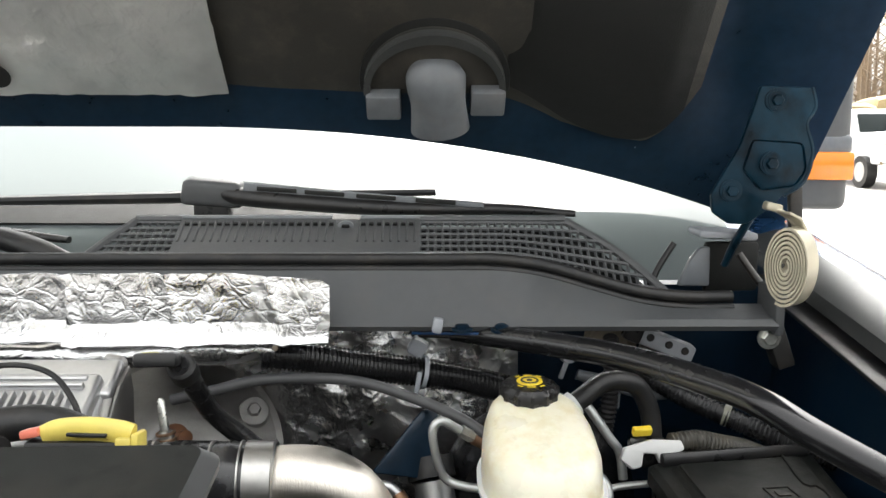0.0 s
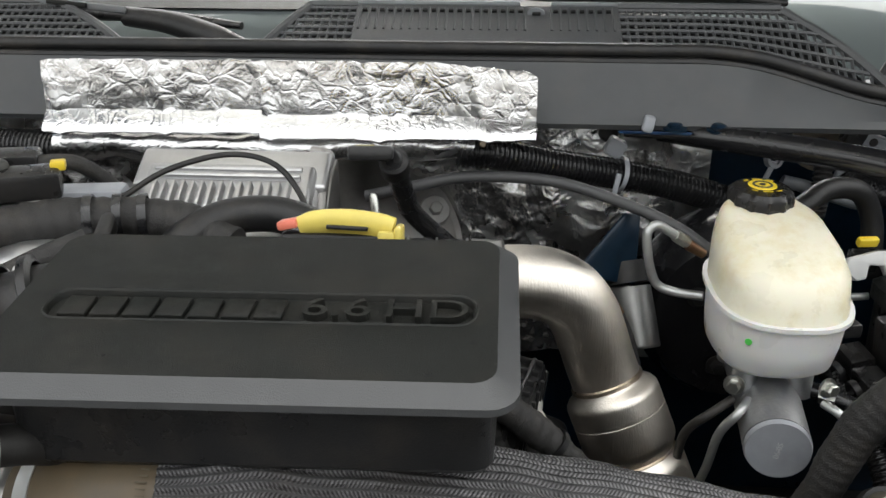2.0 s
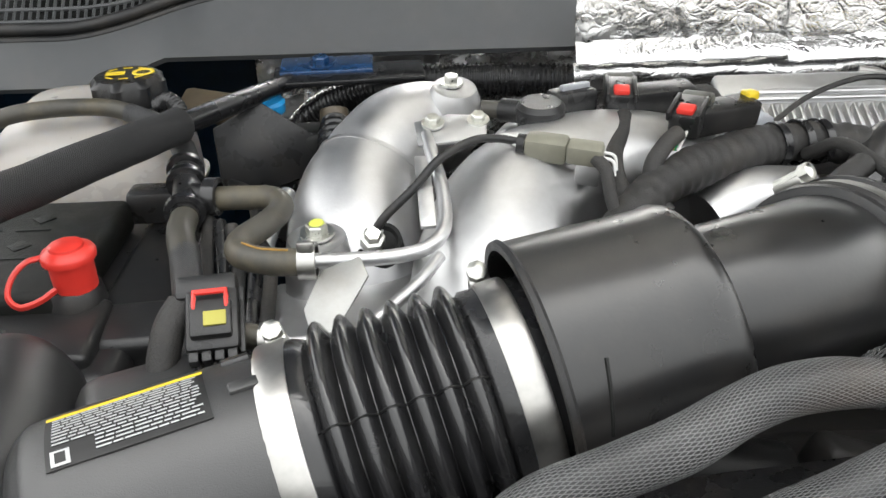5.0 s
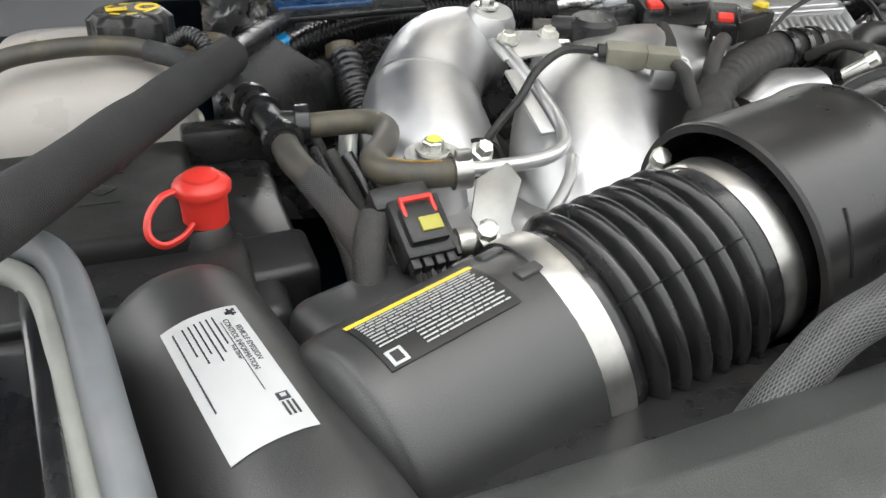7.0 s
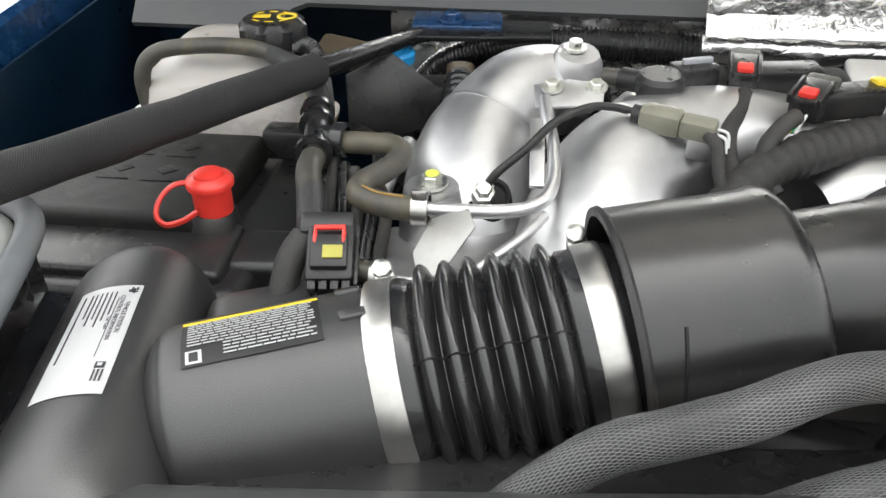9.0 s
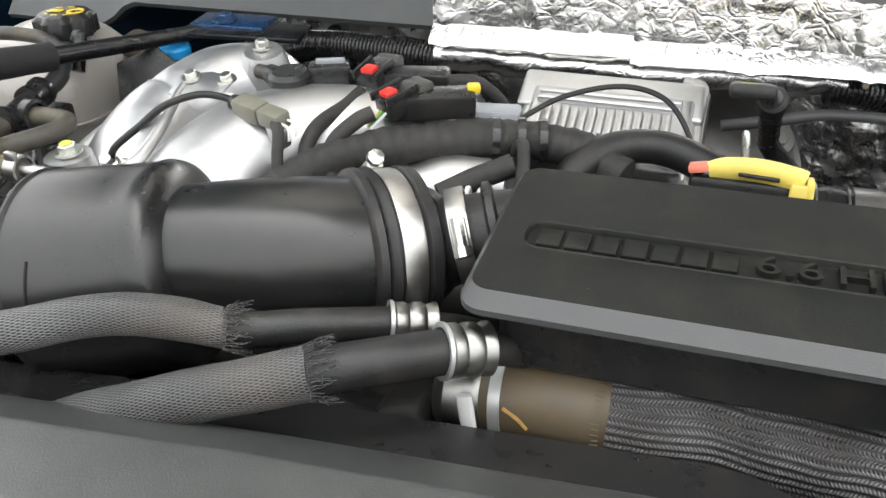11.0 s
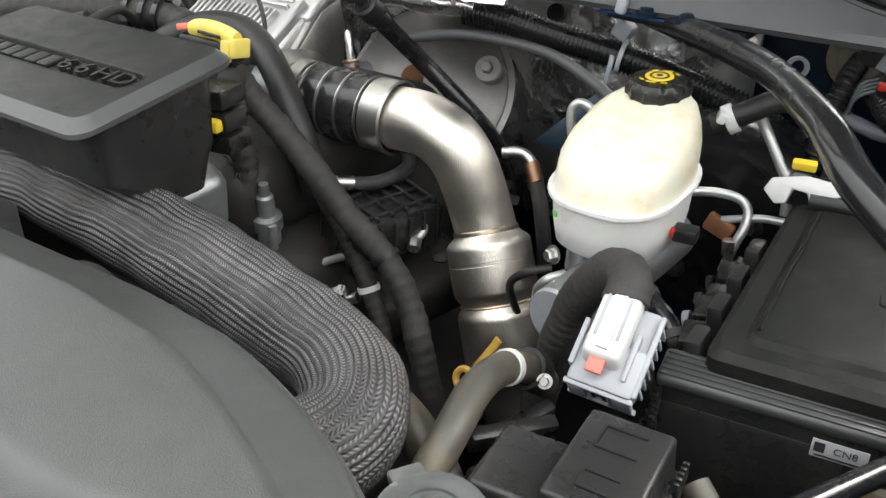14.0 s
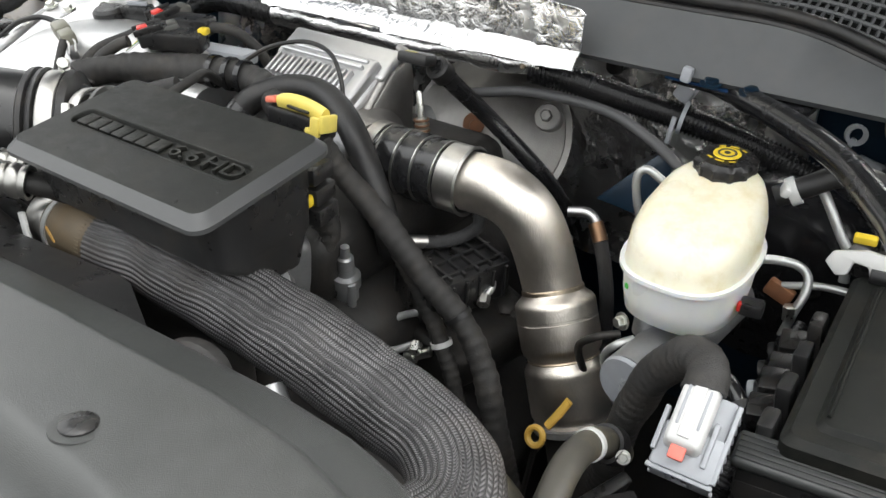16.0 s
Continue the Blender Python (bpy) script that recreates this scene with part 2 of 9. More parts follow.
ALU_BRIGHT = pm("smooth_aluminium", (0.58, 0.58, 0.585), 0.42, 1.0, var=0.1, scale=90, bump=0.16, bscale=420, dirt=0.06, dirt_col=(0.4, 0.38, 0.35))
CAST_GREY = pm("grey_cast_iron", (0.36, 0.35, 0.335), 0.46, 1.0, var=0.15, scale=100, bump=0.45, bscale=480, dirt=0.25, dirt_col=(0.25, 0.22, 0.19))
ALU_DULL = pm("dull_aluminium", (0.42, 0.425, 0.43), 0.45, 0.85, var=0.2, scale=90, bump=0.4, bscale=350, dirt=0.25)
STEEL = pm("brushed_stainless", (0.82, 0.765, 0.69), 0.45, 1.0, var=0.14, scale=40, bump=0.06, bscale=300, dirt=0.2, dirt_col=(0.33, 0.26, 0.18))
n_, l_ = STEEL.node_tree.nodes, STEEL.node_tree.links
spin = n_.new("ShaderNodeTangent")
spin.direction_type, spin.axis = "RADIAL", "Z"
l_.new(spin.outputs[0], n_["Principled BSDF"].inputs["Tangent"])
n_["Principled BSDF"].inputs["Anisotropic"].default_value = 0.55
for sc, amount in (((520, 520, 22), 0.35), ((60, 60, 5), 0.25)):
    tcs, mps, nzs, bps = n_.new("ShaderNodeTexCoord"), n_.new("ShaderNodeMapping"), n_.new("ShaderNodeTexNoise"), n_.new("ShaderNodeBump")
    mps.inputs["Scale"].default_value = sc
    nzs.inputs["Scale"].default_value, nzs.inputs["Detail"].default_value = 1.0, 3
    bps.inputs["Strength"].default_value, bps.inputs["Distance"].default_value = amount, 0.0012
    l_.new(tcs.outputs["Object"], mps.inputs[0]), l_.new(mps.outputs[0], nzs.inputs["Vector"]), l_.new(nzs.outputs["Fac"], bps.inputs["Height"])
    if n_["Principled BSDF"].inputs["Normal"].links:
        l_.new(n_["Principled BSDF"].inputs["Normal"].links[0].from_socket, bps.inputs["Normal"])
    l_.new(bps.outputs[0], n_["Principled BSDF"].inputs["Normal"])
WELD = pm("weld_bead", (0.62, 0.52, 0.4), 0.35, 1.0, var=0.25, scale=300, bump=0.8, bscale=400)
BAND = pm("polished_band", (0.46, 0.45, 0.43), 0.36, 1.0, var=0.12, scale=200, rvar=0.05)
FERRULE = pm("dull_crimped_steel", (0.33, 0.325, 0.31), 0.36, 1.0, var=0.25, scale=90, dirt=0.3, dirt_col=(0.16, 0.13, 0.10))
ZINC = pm("zinc_bolt", (0.62, 0.62, 0.58), 0.33, 1.0, var=0.2, scale=300)
WHITE_LINE = pm("pale_steel_line", (0.5, 0.51, 0.5), 0.38, 0.7, var=0.15)
FOIL = foil_mat("crumpled_foil", 0.24, (0.76, 0.76, 0.76), 0.34, 1.15, True)
FOIL_DULL = foil_mat("dull_foil", 0.27, (0.72, 0.72, 0.72), 1.0)
HOOD_FOIL = foil_mat("hood_foil", 0.48, (0.93, 0.93, 0.9), 0.9)
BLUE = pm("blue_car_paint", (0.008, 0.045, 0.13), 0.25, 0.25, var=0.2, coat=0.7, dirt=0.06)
# the blue paint with dust, darkened in its colour to stand for shade
BLUE_SHADED = pm("dusty_shaded_blue_paint", (0.003, 0.016, 0.034), 0.36, 0.2, var=0.4, dirt=0.3, dirt_col=(0.018, 0.03, 0.04))
HINGE_BLUE = pm("grimy_blue_hinge_paint", (0.003, 0.017, 0.030), 0.36, 0.0, var=0.9, scale=45, bump=0.5, bscale=90, dirt=0.45, dirt_col=(0.008, 0.012, 0.013), spec=0.12, big=22)
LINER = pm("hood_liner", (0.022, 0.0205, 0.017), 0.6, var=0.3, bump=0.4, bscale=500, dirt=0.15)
# near-black for black parts, and for the shade inside holes, slots and hollows
BLACK_AND_SHADE = pm("black_parts_and_hollow_shade", (0.008, 0.0085, 0.008), 0.6, var=0.3, bump=0.4, bscale=500, spec=0.3)
YELLOW = pm("yellow_plastic", (0.75, 0.55, 0.03), 0.4, var=0.15)
RED = pm("red_plastic", (0.62, 0.035, 0.025), 0.38, var=0.12)
ORANGE = pm("amber_lens", (0.75, 0.22, 0.01), 0.2, var=0.1, coat=0.5)
BLUE_CAP = pm("blue_plastic", (0.02, 0.28, 0.62), 0.35, var=0.1)
WHITE_PLASTIC = pm("white_plastic", (0.62, 0.62, 0.61), 0.45, var=0.08, dirt=0.1)
GREY_PLASTIC = pm("grey_plastic", (0.32, 0.335, 0.36), 0.45, var=0.15, dirt=0.15)
OLIVE = pm("olive_connector", (0.19, 0.185, 0.145), 0.42, var=0.2, dirt=0.15)
CREAM = pm("cream_spring_steel", (0.46, 0.42, 0.32), 0.4, 0.3, var=0.15, dirt=0.2)
RUST = pm("rusty_bracket", (0.2, 0.085, 0.04), 0.7, 0.2, var=0.4, dirt=0.3)
BRASS_HOSE = pm("brown_rubber", (0.085, 0.066, 0.042), 0.42, var=0.3, scale=30, dirt=0.35, dirt_col=(0.17, 0.1, 0.035))
WHITE_PAINT = pm("white_car_paint", (0.8, 0.8, 0.8), 0.3, var=0.05, coat=0.5)
LABEL_WHITE = pm("label_white", (0.42, 0.425, 0.43), 0.4, var=0.05)
LABEL_BLACK = pm("label_black", (0.012, 0.012, 0.012), 0.4, var=0.1)
INK = pm("ink", (0.03, 0.03, 0.035), 0.5)
GOLD = pm("gold_label", (0.34, 0.27, 0.06), 0.35, 0.2, var=0.15)
CHROME = pm("chrome", (0.85, 0.85, 0.86), 0.1, 1.0)
CONCRETE = pm("concrete", (0.30, 0.29, 0.275), 0.85, var=0.12, scale=3, big=0.3)
GRASS_DRY = pm("dry_grass", (0.3, 0.23, 0.12), 0.9, var=0.35, scale=8, big=0.6)
BARK = pm("bare_twigs", (0.23, 0.18, 0.13), 0.9, var=0.3)
CANISTER = pm("dull_zinc_canister", (0.3, 0.3, 0.29), 0.42, 0.9, var=0.2, dirt=0.3)
COPPER = pm("copper_fitting", (0.30, 0.18, 0.11), 0.45, 1.0, var=0.3)
GREEN_DOT = pm("green_paint", (0.1, 0.6, 0.1), 0.5)
# its dark colour paints the shade between the ropes
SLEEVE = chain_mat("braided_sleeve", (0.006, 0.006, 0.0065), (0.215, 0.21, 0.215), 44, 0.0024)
MESH_SLEEVE = weave_mat("nylon_mesh_sleeve", (0.010, 0.010, 0.0105), (0.48, 0.485, 0.49), 0.0025, 0.9, 0.42, 1.3, 0.42, 0.55)
FOAM_SLEEVE = weave_mat("woven_charcoal_sleeve", (0.008, 0.008, 0.0085), (0.075, 0.075, 0.077), 0.0019, 0.9, 0.7, 0.8, 1.0, 0.2)


def reservoir_mat(name, col, sss=0.35, stain=0.0):
    m = pm(name, col, 0.33, var=0.06, scale=25, bump=0.05, bscale=200, dirt=stain, dirt_col=(0.55, 0.43, 0.16))
    b = m.node_tree.nodes["Principled BSDF"]
    b.inputs["Subsurface Weight"].default_value = sss
    b.inputs["Subsurface Radius"].default_value = (0.012, 0.009, 0.005)
    b.inputs["Subsurface Scale"].default_value = 0.6
    return m


TANK_TOP = reservoir_mat("yellowed_translucent_plastic", (0.78, 0.745, 0.60), stain=0.6)
TANK_LOW = reservoir_mat("milky_translucent_plastic", (0.74, 0.74, 0.72))
COOLANT = reservoir_mat("coolant_tank_plastic", (0.42, 0.395, 0.365))


def glass(name, tint, rough=0.03):
    m = bpy.data.materials.new(name)
    m.use_nodes = True
    b = m.node_tree.nodes["Principled BSDF"]
    b.inputs["Base Color"].default_value = (*tint, 1)
    b.inputs["Roughness"].default_value = rough
    b.inputs["IOR"].default_value = 1.45
    b.inputs["Specular IOR Level"].default_value = 0.16
    return m


# grey-cyan base stands in for reflected sky and the dash; little real mirroring
WINDSHIELD = glass("windshield_glass", (0.12, 0.137, 0.137))
DARK_GLASS = glass("dark_glass", (0.02, 0.025, 0.025))
CLEAR = pm("cloudy_clear_plastic", (0.06, 0.063, 0.063), 0.22, var=0.4, scale=80, bump=0.4, bscale=120, coat=0.5)

# ---- mesh helpers ----
OFFSET = {}


def finish(name, bm, mat, angle=38):
    me = bpy.data.meshes.new(name)
    bmesh.ops.recalc_face_normals(bm, faces=bm.faces)
    bm.to_mesh(me)
    bm.free()
    me.shade_smooth()
    me.set_sharp_from_angle(angle=radians(angle))
    for m in mat if isinstance(mat, (list, tuple)) else [mat]:
        me.materials.append(m)
    return me


def group_at(name, at, label, category, kind="", group=""):
    """An Empty at the base of a thing whose parts follow."""
    ob = new(name)
    ob.location = at
    ob.empty_display_size = 0.02
    OFFSET[ob] = Vector(at)
    return tagged(ob, label, category, group, kind)


def part(name, bm, mat, parent, label="", angle=38):
    """One mesh, given in world metres, under a thing or a part."""
    off = OFFSET[parent]
    bmesh.ops.translate(bm, verts=bm.verts, vec=-off)
    ob = new(name, finish(name, bm, mat, angle))
    ob.parent = parent
    OFFSET[ob] = off
    return tagged(ob, label)


def thing(name, bm, mat, label, category, kind="", group="", angle=38):
    """One mesh, given in world metres, that is a thing of its own, with its origin at its base."""
    co = [v.co for v in bm.verts]
    lo = Vector([min(c[i] for c in co) for i in range(3)])
    hi = Vector([max(c[i] for c in co) for i in range(3)])
    at = Vector(((lo.x + hi.x) / 2, (lo.y + hi.y) / 2, lo.z))
    bmesh.ops.translate(bm, verts=bm.verts, vec=-at)
    ob = new(name, finish(name, bm, mat, angle))
    ob.location = at
    OFFSET[ob] = at
    return tagged(ob, label, category, group, kind)


def spline(pts, sub=8):
    """Points along a smooth curve through the given ones; extra columns (radii) go along."""
    p = np.array(pts, float)
    if len(p) == 2:
        return np.array([p[0] + (p[1] - p[0]) * k / sub for k in range(sub + 1)])
    q = np.vstack([2 * p[0] - p[1], p, 2 * p[-1] - p[-2]])
    out = []
    for i in range(1, len(q) - 2):
        a, b, c, d = q[i - 1 : i + 3]
        for k in range(sub):
            t = k / sub
            out.append(0.5 * (2 * b + (c - a) * t + (2 * a - 5 * b + 4 * c - d) * t * t + (3 * b - a - 3 * c + d) * t**3))
    out.append(p[-1])
    return np.array(out)


def resample(path, step):
    d = np.r_[0, np.cumsum(np.linalg.norm(np.diff(path[:, :3], axis=0), axis=1))]
    n = max(2, int(d[-1] / step) + 1)
    s = np.linspace(0, d[-1], n)
    return np.stack([np.interp(s, d, path[:, k]) for k in range(path.shape[1])], 1), s


def sweep(pts, r=0.01, n=14, sub=8, step=None, ribs=None, lobes=None, flat=1.0, caps=True, wobble=0.0, bm=None, smooth=True):
    """A hose through the points. r: its radius, or None where the points carry one. ribs: (height, pitch) rings; lobes: (height, count) lengthwise ridges."""
    bm = bm or bmesh.new()
    uv = bm.loops.layers.uv.verify()
    uv2 = (bm.loops.layers.uv.get("turn") or bm.loops.layers.uv.new("turn")) if lobes else None
    uv = bm.loops.layers.uv[0]
    pts = [tuple(q) if len(q) == 4 else (*q, r) for q in pts]
    path = spline(pts, sub) if smooth else np.array(pts, float)
    if ribs:
        step = ribs[1] / 6
    if step:
        path, s = resample(path, step)
    else:
        s = np.r_[0, np.cumsum(np.linalg.norm(np.diff(path[:, :3], axis=0), axis=1))]
    tang = np.gradient(path[:, :3], axis=0)
    tang /= np.linalg.norm(tang, axis=1)[:, None] + 1e-12
    ref = np.array([0, 0, 1.0]) if abs(tang[0][2]) < 0.9 else np.array([1.0, 0, 0])
    side = np.cross(ref, tang[0])
    side /= np.linalg.norm(side)
    rings = []
    for i, (x, y, z, rad) in enumerate(path):
        side = side - tang[i] * (side @ tang[i])
        side /= np.linalg.norm(side)
        up = np.cross(tang[i], side)
        if ribs:
            rad = rad + ribs[0] * max(-0.6, math.sin(2 * math.pi * s[i] / ribs[1]))
        ring = []
        for k in range(n):
            a = 2 * math.pi * k / n
            rr = rad
            if lobes:
                rr += lobes[0] * (2 * abs(math.cos(lobes[1] * a / 2)) ** 0.8 - 1)
            c = np.array([x, y, z]) + (side * math.cos(a) + up * math.sin(a) * flat) * rr
            if wobble:
                c = c + np.array(noise.noise_vector(Vector(c) * 28)) * wobble
            ring.append(bm.verts.new(c))
        rings.append(ring)
    for i in range(len(rings) - 1):
        for k in range(n):
            k2 = (k + 1) % n
            f = bm.faces.new((rings[i][k], rings[i + 1][k], rings[i + 1][k2], rings[i][k2]))
            rad = path[i][3]
            for lp, (uu, vv) in zip(f.loops, ((i, k), (i + 1, k), (i + 1, k + 1), (i, k + 1))):
                lp[uv].uv = (s[uu], vv / n * 2 * math.pi * rad)
                if uv2:
                    lp[uv2].uv = (s[uu], vv / n)
    if caps:
        bm.faces.new(rings[0][::-1])
        bm.faces.new(rings[-1])
    return bm


def turned(profile, at, axis=(0, 0, 1), n=28, bm=None, lobes=None, caps=True):
    """A turned shape that may step straight out: (distance along the axis, radius) pairs."""
    bm = bm or bmesh.new()
    m = Vector(axis).normalized().to_track_quat("Z", "Y").to_matrix()
    rings = []
    for d, r in profile:
        ring = []
        for k in range(n):
            t = 2 * math.pi * k / n
            rr = max(r, 1e-4) + (lobes[0] * max(0, math.cos(lobes[1] * t)) if lobes and r > lobes[2] else 0)
            ring.append(bm.verts.new(Vector(at) + m @ Vector((math.cos(t) * rr, math.sin(t) * rr, d))))
        rings.append(ring)
    for i in range(len(rings) - 1):
        for k in range(n):
            bm.faces.new((rings[i][k], rings[i][(k + 1) % n], rings[i + 1][(k + 1) % n], rings[i + 1][k]))
    if caps:
        bm.faces.new(rings[0][::-1])
        bm.faces.new(rings[-1])
    return bm


def rbox(size, m, bevel=0.003, seg=2, bm=None, taper=1.0):
    """A box with rounded edges, in the middle of the pose m. taper: how much narrower its top is."""
    b2 = bmesh.new()
    bmesh.ops.create_cube(b2, size=1)
    for v in b2.verts:
        k = taper if v.co.z > 0 else 1
        v.co = Vector((v.co.x * size[0] * k, v.co.y * size[1] * k, v.co.z * size[2]))
    if bevel:
        bmesh.ops.bevel(b2, geom=b2.edges[:], offset=min(bevel, min(size) * 0.45), segments=seg, affect="EDGES", profile=0.5)
    b2.transform(m)
    return merge(bm, b2)


def prism(outline, depth, m, bevel=0.002, seg=2, bm=None):
    """A plate: a flat outline (x, y) pulled up by depth, with rounded edges, at the pose m."""
    b2 = bmesh.new()
    f = b2.faces.new([b2.verts.new((x, y, 0)) for x, y in outline])
    r = bmesh.ops.extrude_face_region(b2, geom=[f])
    bmesh.ops.translate(b2, verts=[g for g in r["geom"] if isinstance(g, bmesh.types.BMVert)], vec=(0, 0, depth))
    bmesh.ops.recalc_face_normals(b2, faces=b2.faces)
    if bevel:
        bmesh.ops.bevel(b2, geom=b2.edges[:], offset=bevel, segments=seg, affect="EDGES", profile=0.5)
    b2.transform(m)
    return merge(bm, b2)


def merge(bm, b2):
    if bm is None:
        return b2
    me = bpy.data.meshes.new("tmp")
    b2.to_mesh(me)
    b2.free()
    bm.from_mesh(me)
    bpy.data.meshes.remove(me)
    return bm


def loft(sections, bm=None, caps=True, closed=True, first=True):
    """A skin over rings (or open rows) of equal count."""
    bm = bm or bmesh.new()
    rows = [[bm.verts.new(p) for p in s] for s in sections]
    n = len(rows[0])
    for a, b in zip(rows, rows[1:]):
        for k in range(n if closed else n - 1):
            bm.faces.new((a[k], a[(k + 1) % n], b[(k + 1) % n], b[k]))
    if caps and closed:
        if first:
            bm.faces.new(rows[0][::-1])
        bm.faces.new(rows[-1])
    return bm


def superring(cx, cy, z, rx, ry, e=0.6, n=40, dz=0.0):
    """A rounded-rectangle ring; dz: how much it rises from front to back."""
    out = []
    for k in range(n):
        t = 2 * math.pi * k / n
        c, s = math.cos(t), math.sin(t)
        x = math.copysign(abs(c) ** e, c) * rx
        y = math.copysign(abs(s) ** e, s) * ry
        out.append((cx + x, cy + y, z + dz * y / max(ry, 1e-6)))
    return out


def sheet(u, v, f, thick, bm=None):
    """A thick sheet of u x v cells with its middle at f(a, b) for a, b in 0..1."""
    grid = [[Vector(f(i / u, j / v)) for j in range(v + 1)] for i in range(u + 1)]
    bm = bm or bmesh.new()

    def normal(i, j):
        a = grid[min(i + 1, u)][j] - grid[max(i - 1, 0)][j]
        b = grid[i][min(j + 1, v)] - grid[i][max(j - 1, 0)]
        return a.cross(b).normalized()

    top = [[bm.verts.new(grid[i][j] + normal(i, j) * thick / 2) for j in range(v + 1)] for i in range(u + 1)]
    low = [[bm.verts.new(grid[i][j] - normal(i, j) * thick / 2) for j in range(v + 1)] for i in range(u + 1)]
    for i in range(u):
        for j in range(v):
            bm.faces.new((top[i][j], top[i + 1][j], top[i + 1][j + 1], top[i][j + 1]))
            bm.faces.new((low[i][j], low[i][j + 1], low[i + 1][j + 1], low[i + 1][j]))
    for i in range(u):
        bm.faces.new((top[i][0], low[i][0], low[i + 1][0], top[i + 1][0]))
        bm.faces.new((top[i][v], top[i + 1][v], low[i + 1][v], low[i][v]))
    for j in range(v):
        bm.faces.new((top[0][j], top[0][j + 1], low[0][j + 1], low[0][j]))
        bm.faces.new((top[u][j], low[u][j], low[u][j + 1], top[u][j + 1]))
    return bm


def frame_at(origin, right, up):
    """A pose from an origin, its x direction and a rough y direction."""
    x = Vector(right).normalized()
    z = x.cross(Vector(up)).normalized()
    y = z.cross(x)
    m = Matrix((x, y, z)).transposed().to_4x4()
    m.translation = Vector(origin)
    return m


def text_mesh(words, size, depth=0.0006):
    cu = bpy.data.curves.new("words", "FONT")
    cu.body, cu.size, cu.extrude = words, size, depth
    cu.align_x, cu.align_y = "CENTER", "CENTER"
    ob = bpy.data.objects.new("words", cu)
    me = bpy.data.meshes.new_from_object(ob)
    bpy.data.objects.remove(ob)
    bm = bmesh.new()
    bm.from_mesh(me)
    bpy.data.meshes.remove(me)
    bpy.data.curves.remove(cu)
    return bm


def hexbolt(parent, at, axis, r=0.007, h=0.006, mat=None, washer=True):
    a = Vector(axis).normalized()
    b = part("bolt", turned([(0, r), (h * 0.85, r), (h, r * 0.85)], Vector(at), a, 6), mat or ZINC, parent)
    if washer:
        part("washer", turned([(-0.0015, r * 1.55), (0.0008, r * 1.55)], Vector(at), a, 20), mat or ZINC, b)
    return b


def hose_clamp(name, at, axis, r, width, screw, label="polished steel band clamp with a worm screw", mat=None, group="", parent=None):
    """A band with a screw housing that stands out in the direction screw."""
    a = Vector(axis).normalized()
    at = Vector(at)
    w = width / 2
    prof = [(-w, r), (-w, r + 0.0018), (-w * 0.8, r + 0.0024), (w * 0.8, r + 0.0024), (w, r + 0.0018), (w, r)]
    g = group_at(name, at - Vector((0, 0, r)), label, "clamp", group=group)
    part("band", turned(prof, at, a, 48, caps=False), mat or BAND, g)
    s = (Vector(screw) - a * Vector(screw).dot(a)).normalized()
    t = a.cross(s)
    c = at + s * (r + 0.006)
    part("housing", rbox((width * 0.8, 0.022, 0.008), frame_at(c, a, t), 0.002), mat or BAND, g)
    part("screw", turned([(0, 0.0045), (0.02, 0.0045), (0.02, 0.0065), (0.027, 0.0065), (0.028, 0.005)], c + s * 0.003 - t * 0.01, t, 8), ZINC, g)
    return g


def rrect(x0, x1, y0, y1, r, k=5):
    out = []
    for cx, cy, a0 in ((x1 - r, y1 - r, 0), (x0 + r, y1 - r, 90), (x0 + r, y0 + r, 180), (x1 - r, y0 + r, 270)):
        for i in range(k + 1):
            a = radians(a0 + 90 * i / k)
            out.append((cx + r * math.cos(a), cy + r * math.sin(a)))
    return out


# ---- surroundings ----
bm = bmesh.new()
bmesh.ops.create_grid(bm, x_segments=2, y_segments=2, size=400)
thing("ground", bm, CONCRETE, "pale worn concrete of a wide parking lot", "ground", "structure")
bm = bmesh.new()
for i in range(40):
    x = -60 + i * 3.5
    y = 37 + 1.0 * math.sin(i)
    rbox((4.2, 7, 5.0 + 0.5 * math.sin(i * 1.7)), pose(x, y, 0.0, 0, 0, i * 7), 0.5, 2, bm)
thing("dry_grass_bank", bm, GRASS_DRY, "bank of dry straw-coloured grass before the woods", "grass", "stuff")
bm = bmesh.new()
rng = random.Random(4)
for i in range(420):
    x, y = rng.uniform(2, 55), rng.uniform(43, 62)
    h = rng.uniform(6, 11)
    lean = rng.uniform(-0.5, 0.5)
    sweep([(x, y, 0.0, 0.13), (x + lean * 0.4, y, h * 0.5, 0.09), (x + lean, y, h, 0.015)], n=4, sub=2, bm=bm)
    for j in range(9):
        z = rng.uniform(0.25, 0.95) * h
        a, ln = rng.uniform(0, 6.28), rng.uniform(0.8, 2.2)
        sweep([(x + lean * z / h, y, z, 0.045), (x + lean * z / h + math.cos(a) * ln, y + math.sin(a) * ln, z + ln * 0.7, 0.012)], n=3, sub=1, bm=bm, caps=False)
thing("bare_trees", bm, BARK, "leafless brown winter trees at the edge of the lot", "trees", "stuff")

# ---- the truck's own body ----
HOOD_A = radians(48)


def hood_at(x, s, out=0.0):
    """A point of the raised hood: x across, s up its slope, out towards the engine."""
    return Vector((x * 1.12, 1.30 - s * math.cos(HOOD_A) - out * math.sin(HOOD_A), 1.53 + s * math.sin(HOOD_A) - out * math.cos(HOOD_A)))


def hood_rear(x):
    """How far down the slope the hood's rear edge lies."""
    d = max(0.0, abs(x + 0.45) - 0.12)
    return 0.078 - 0.17 * (d / 0.72) ** 2.2


g = group_at("hood", (-0.45, 1.17, 1.45), "raised blue truck hood with a dark padded underside", "hood")
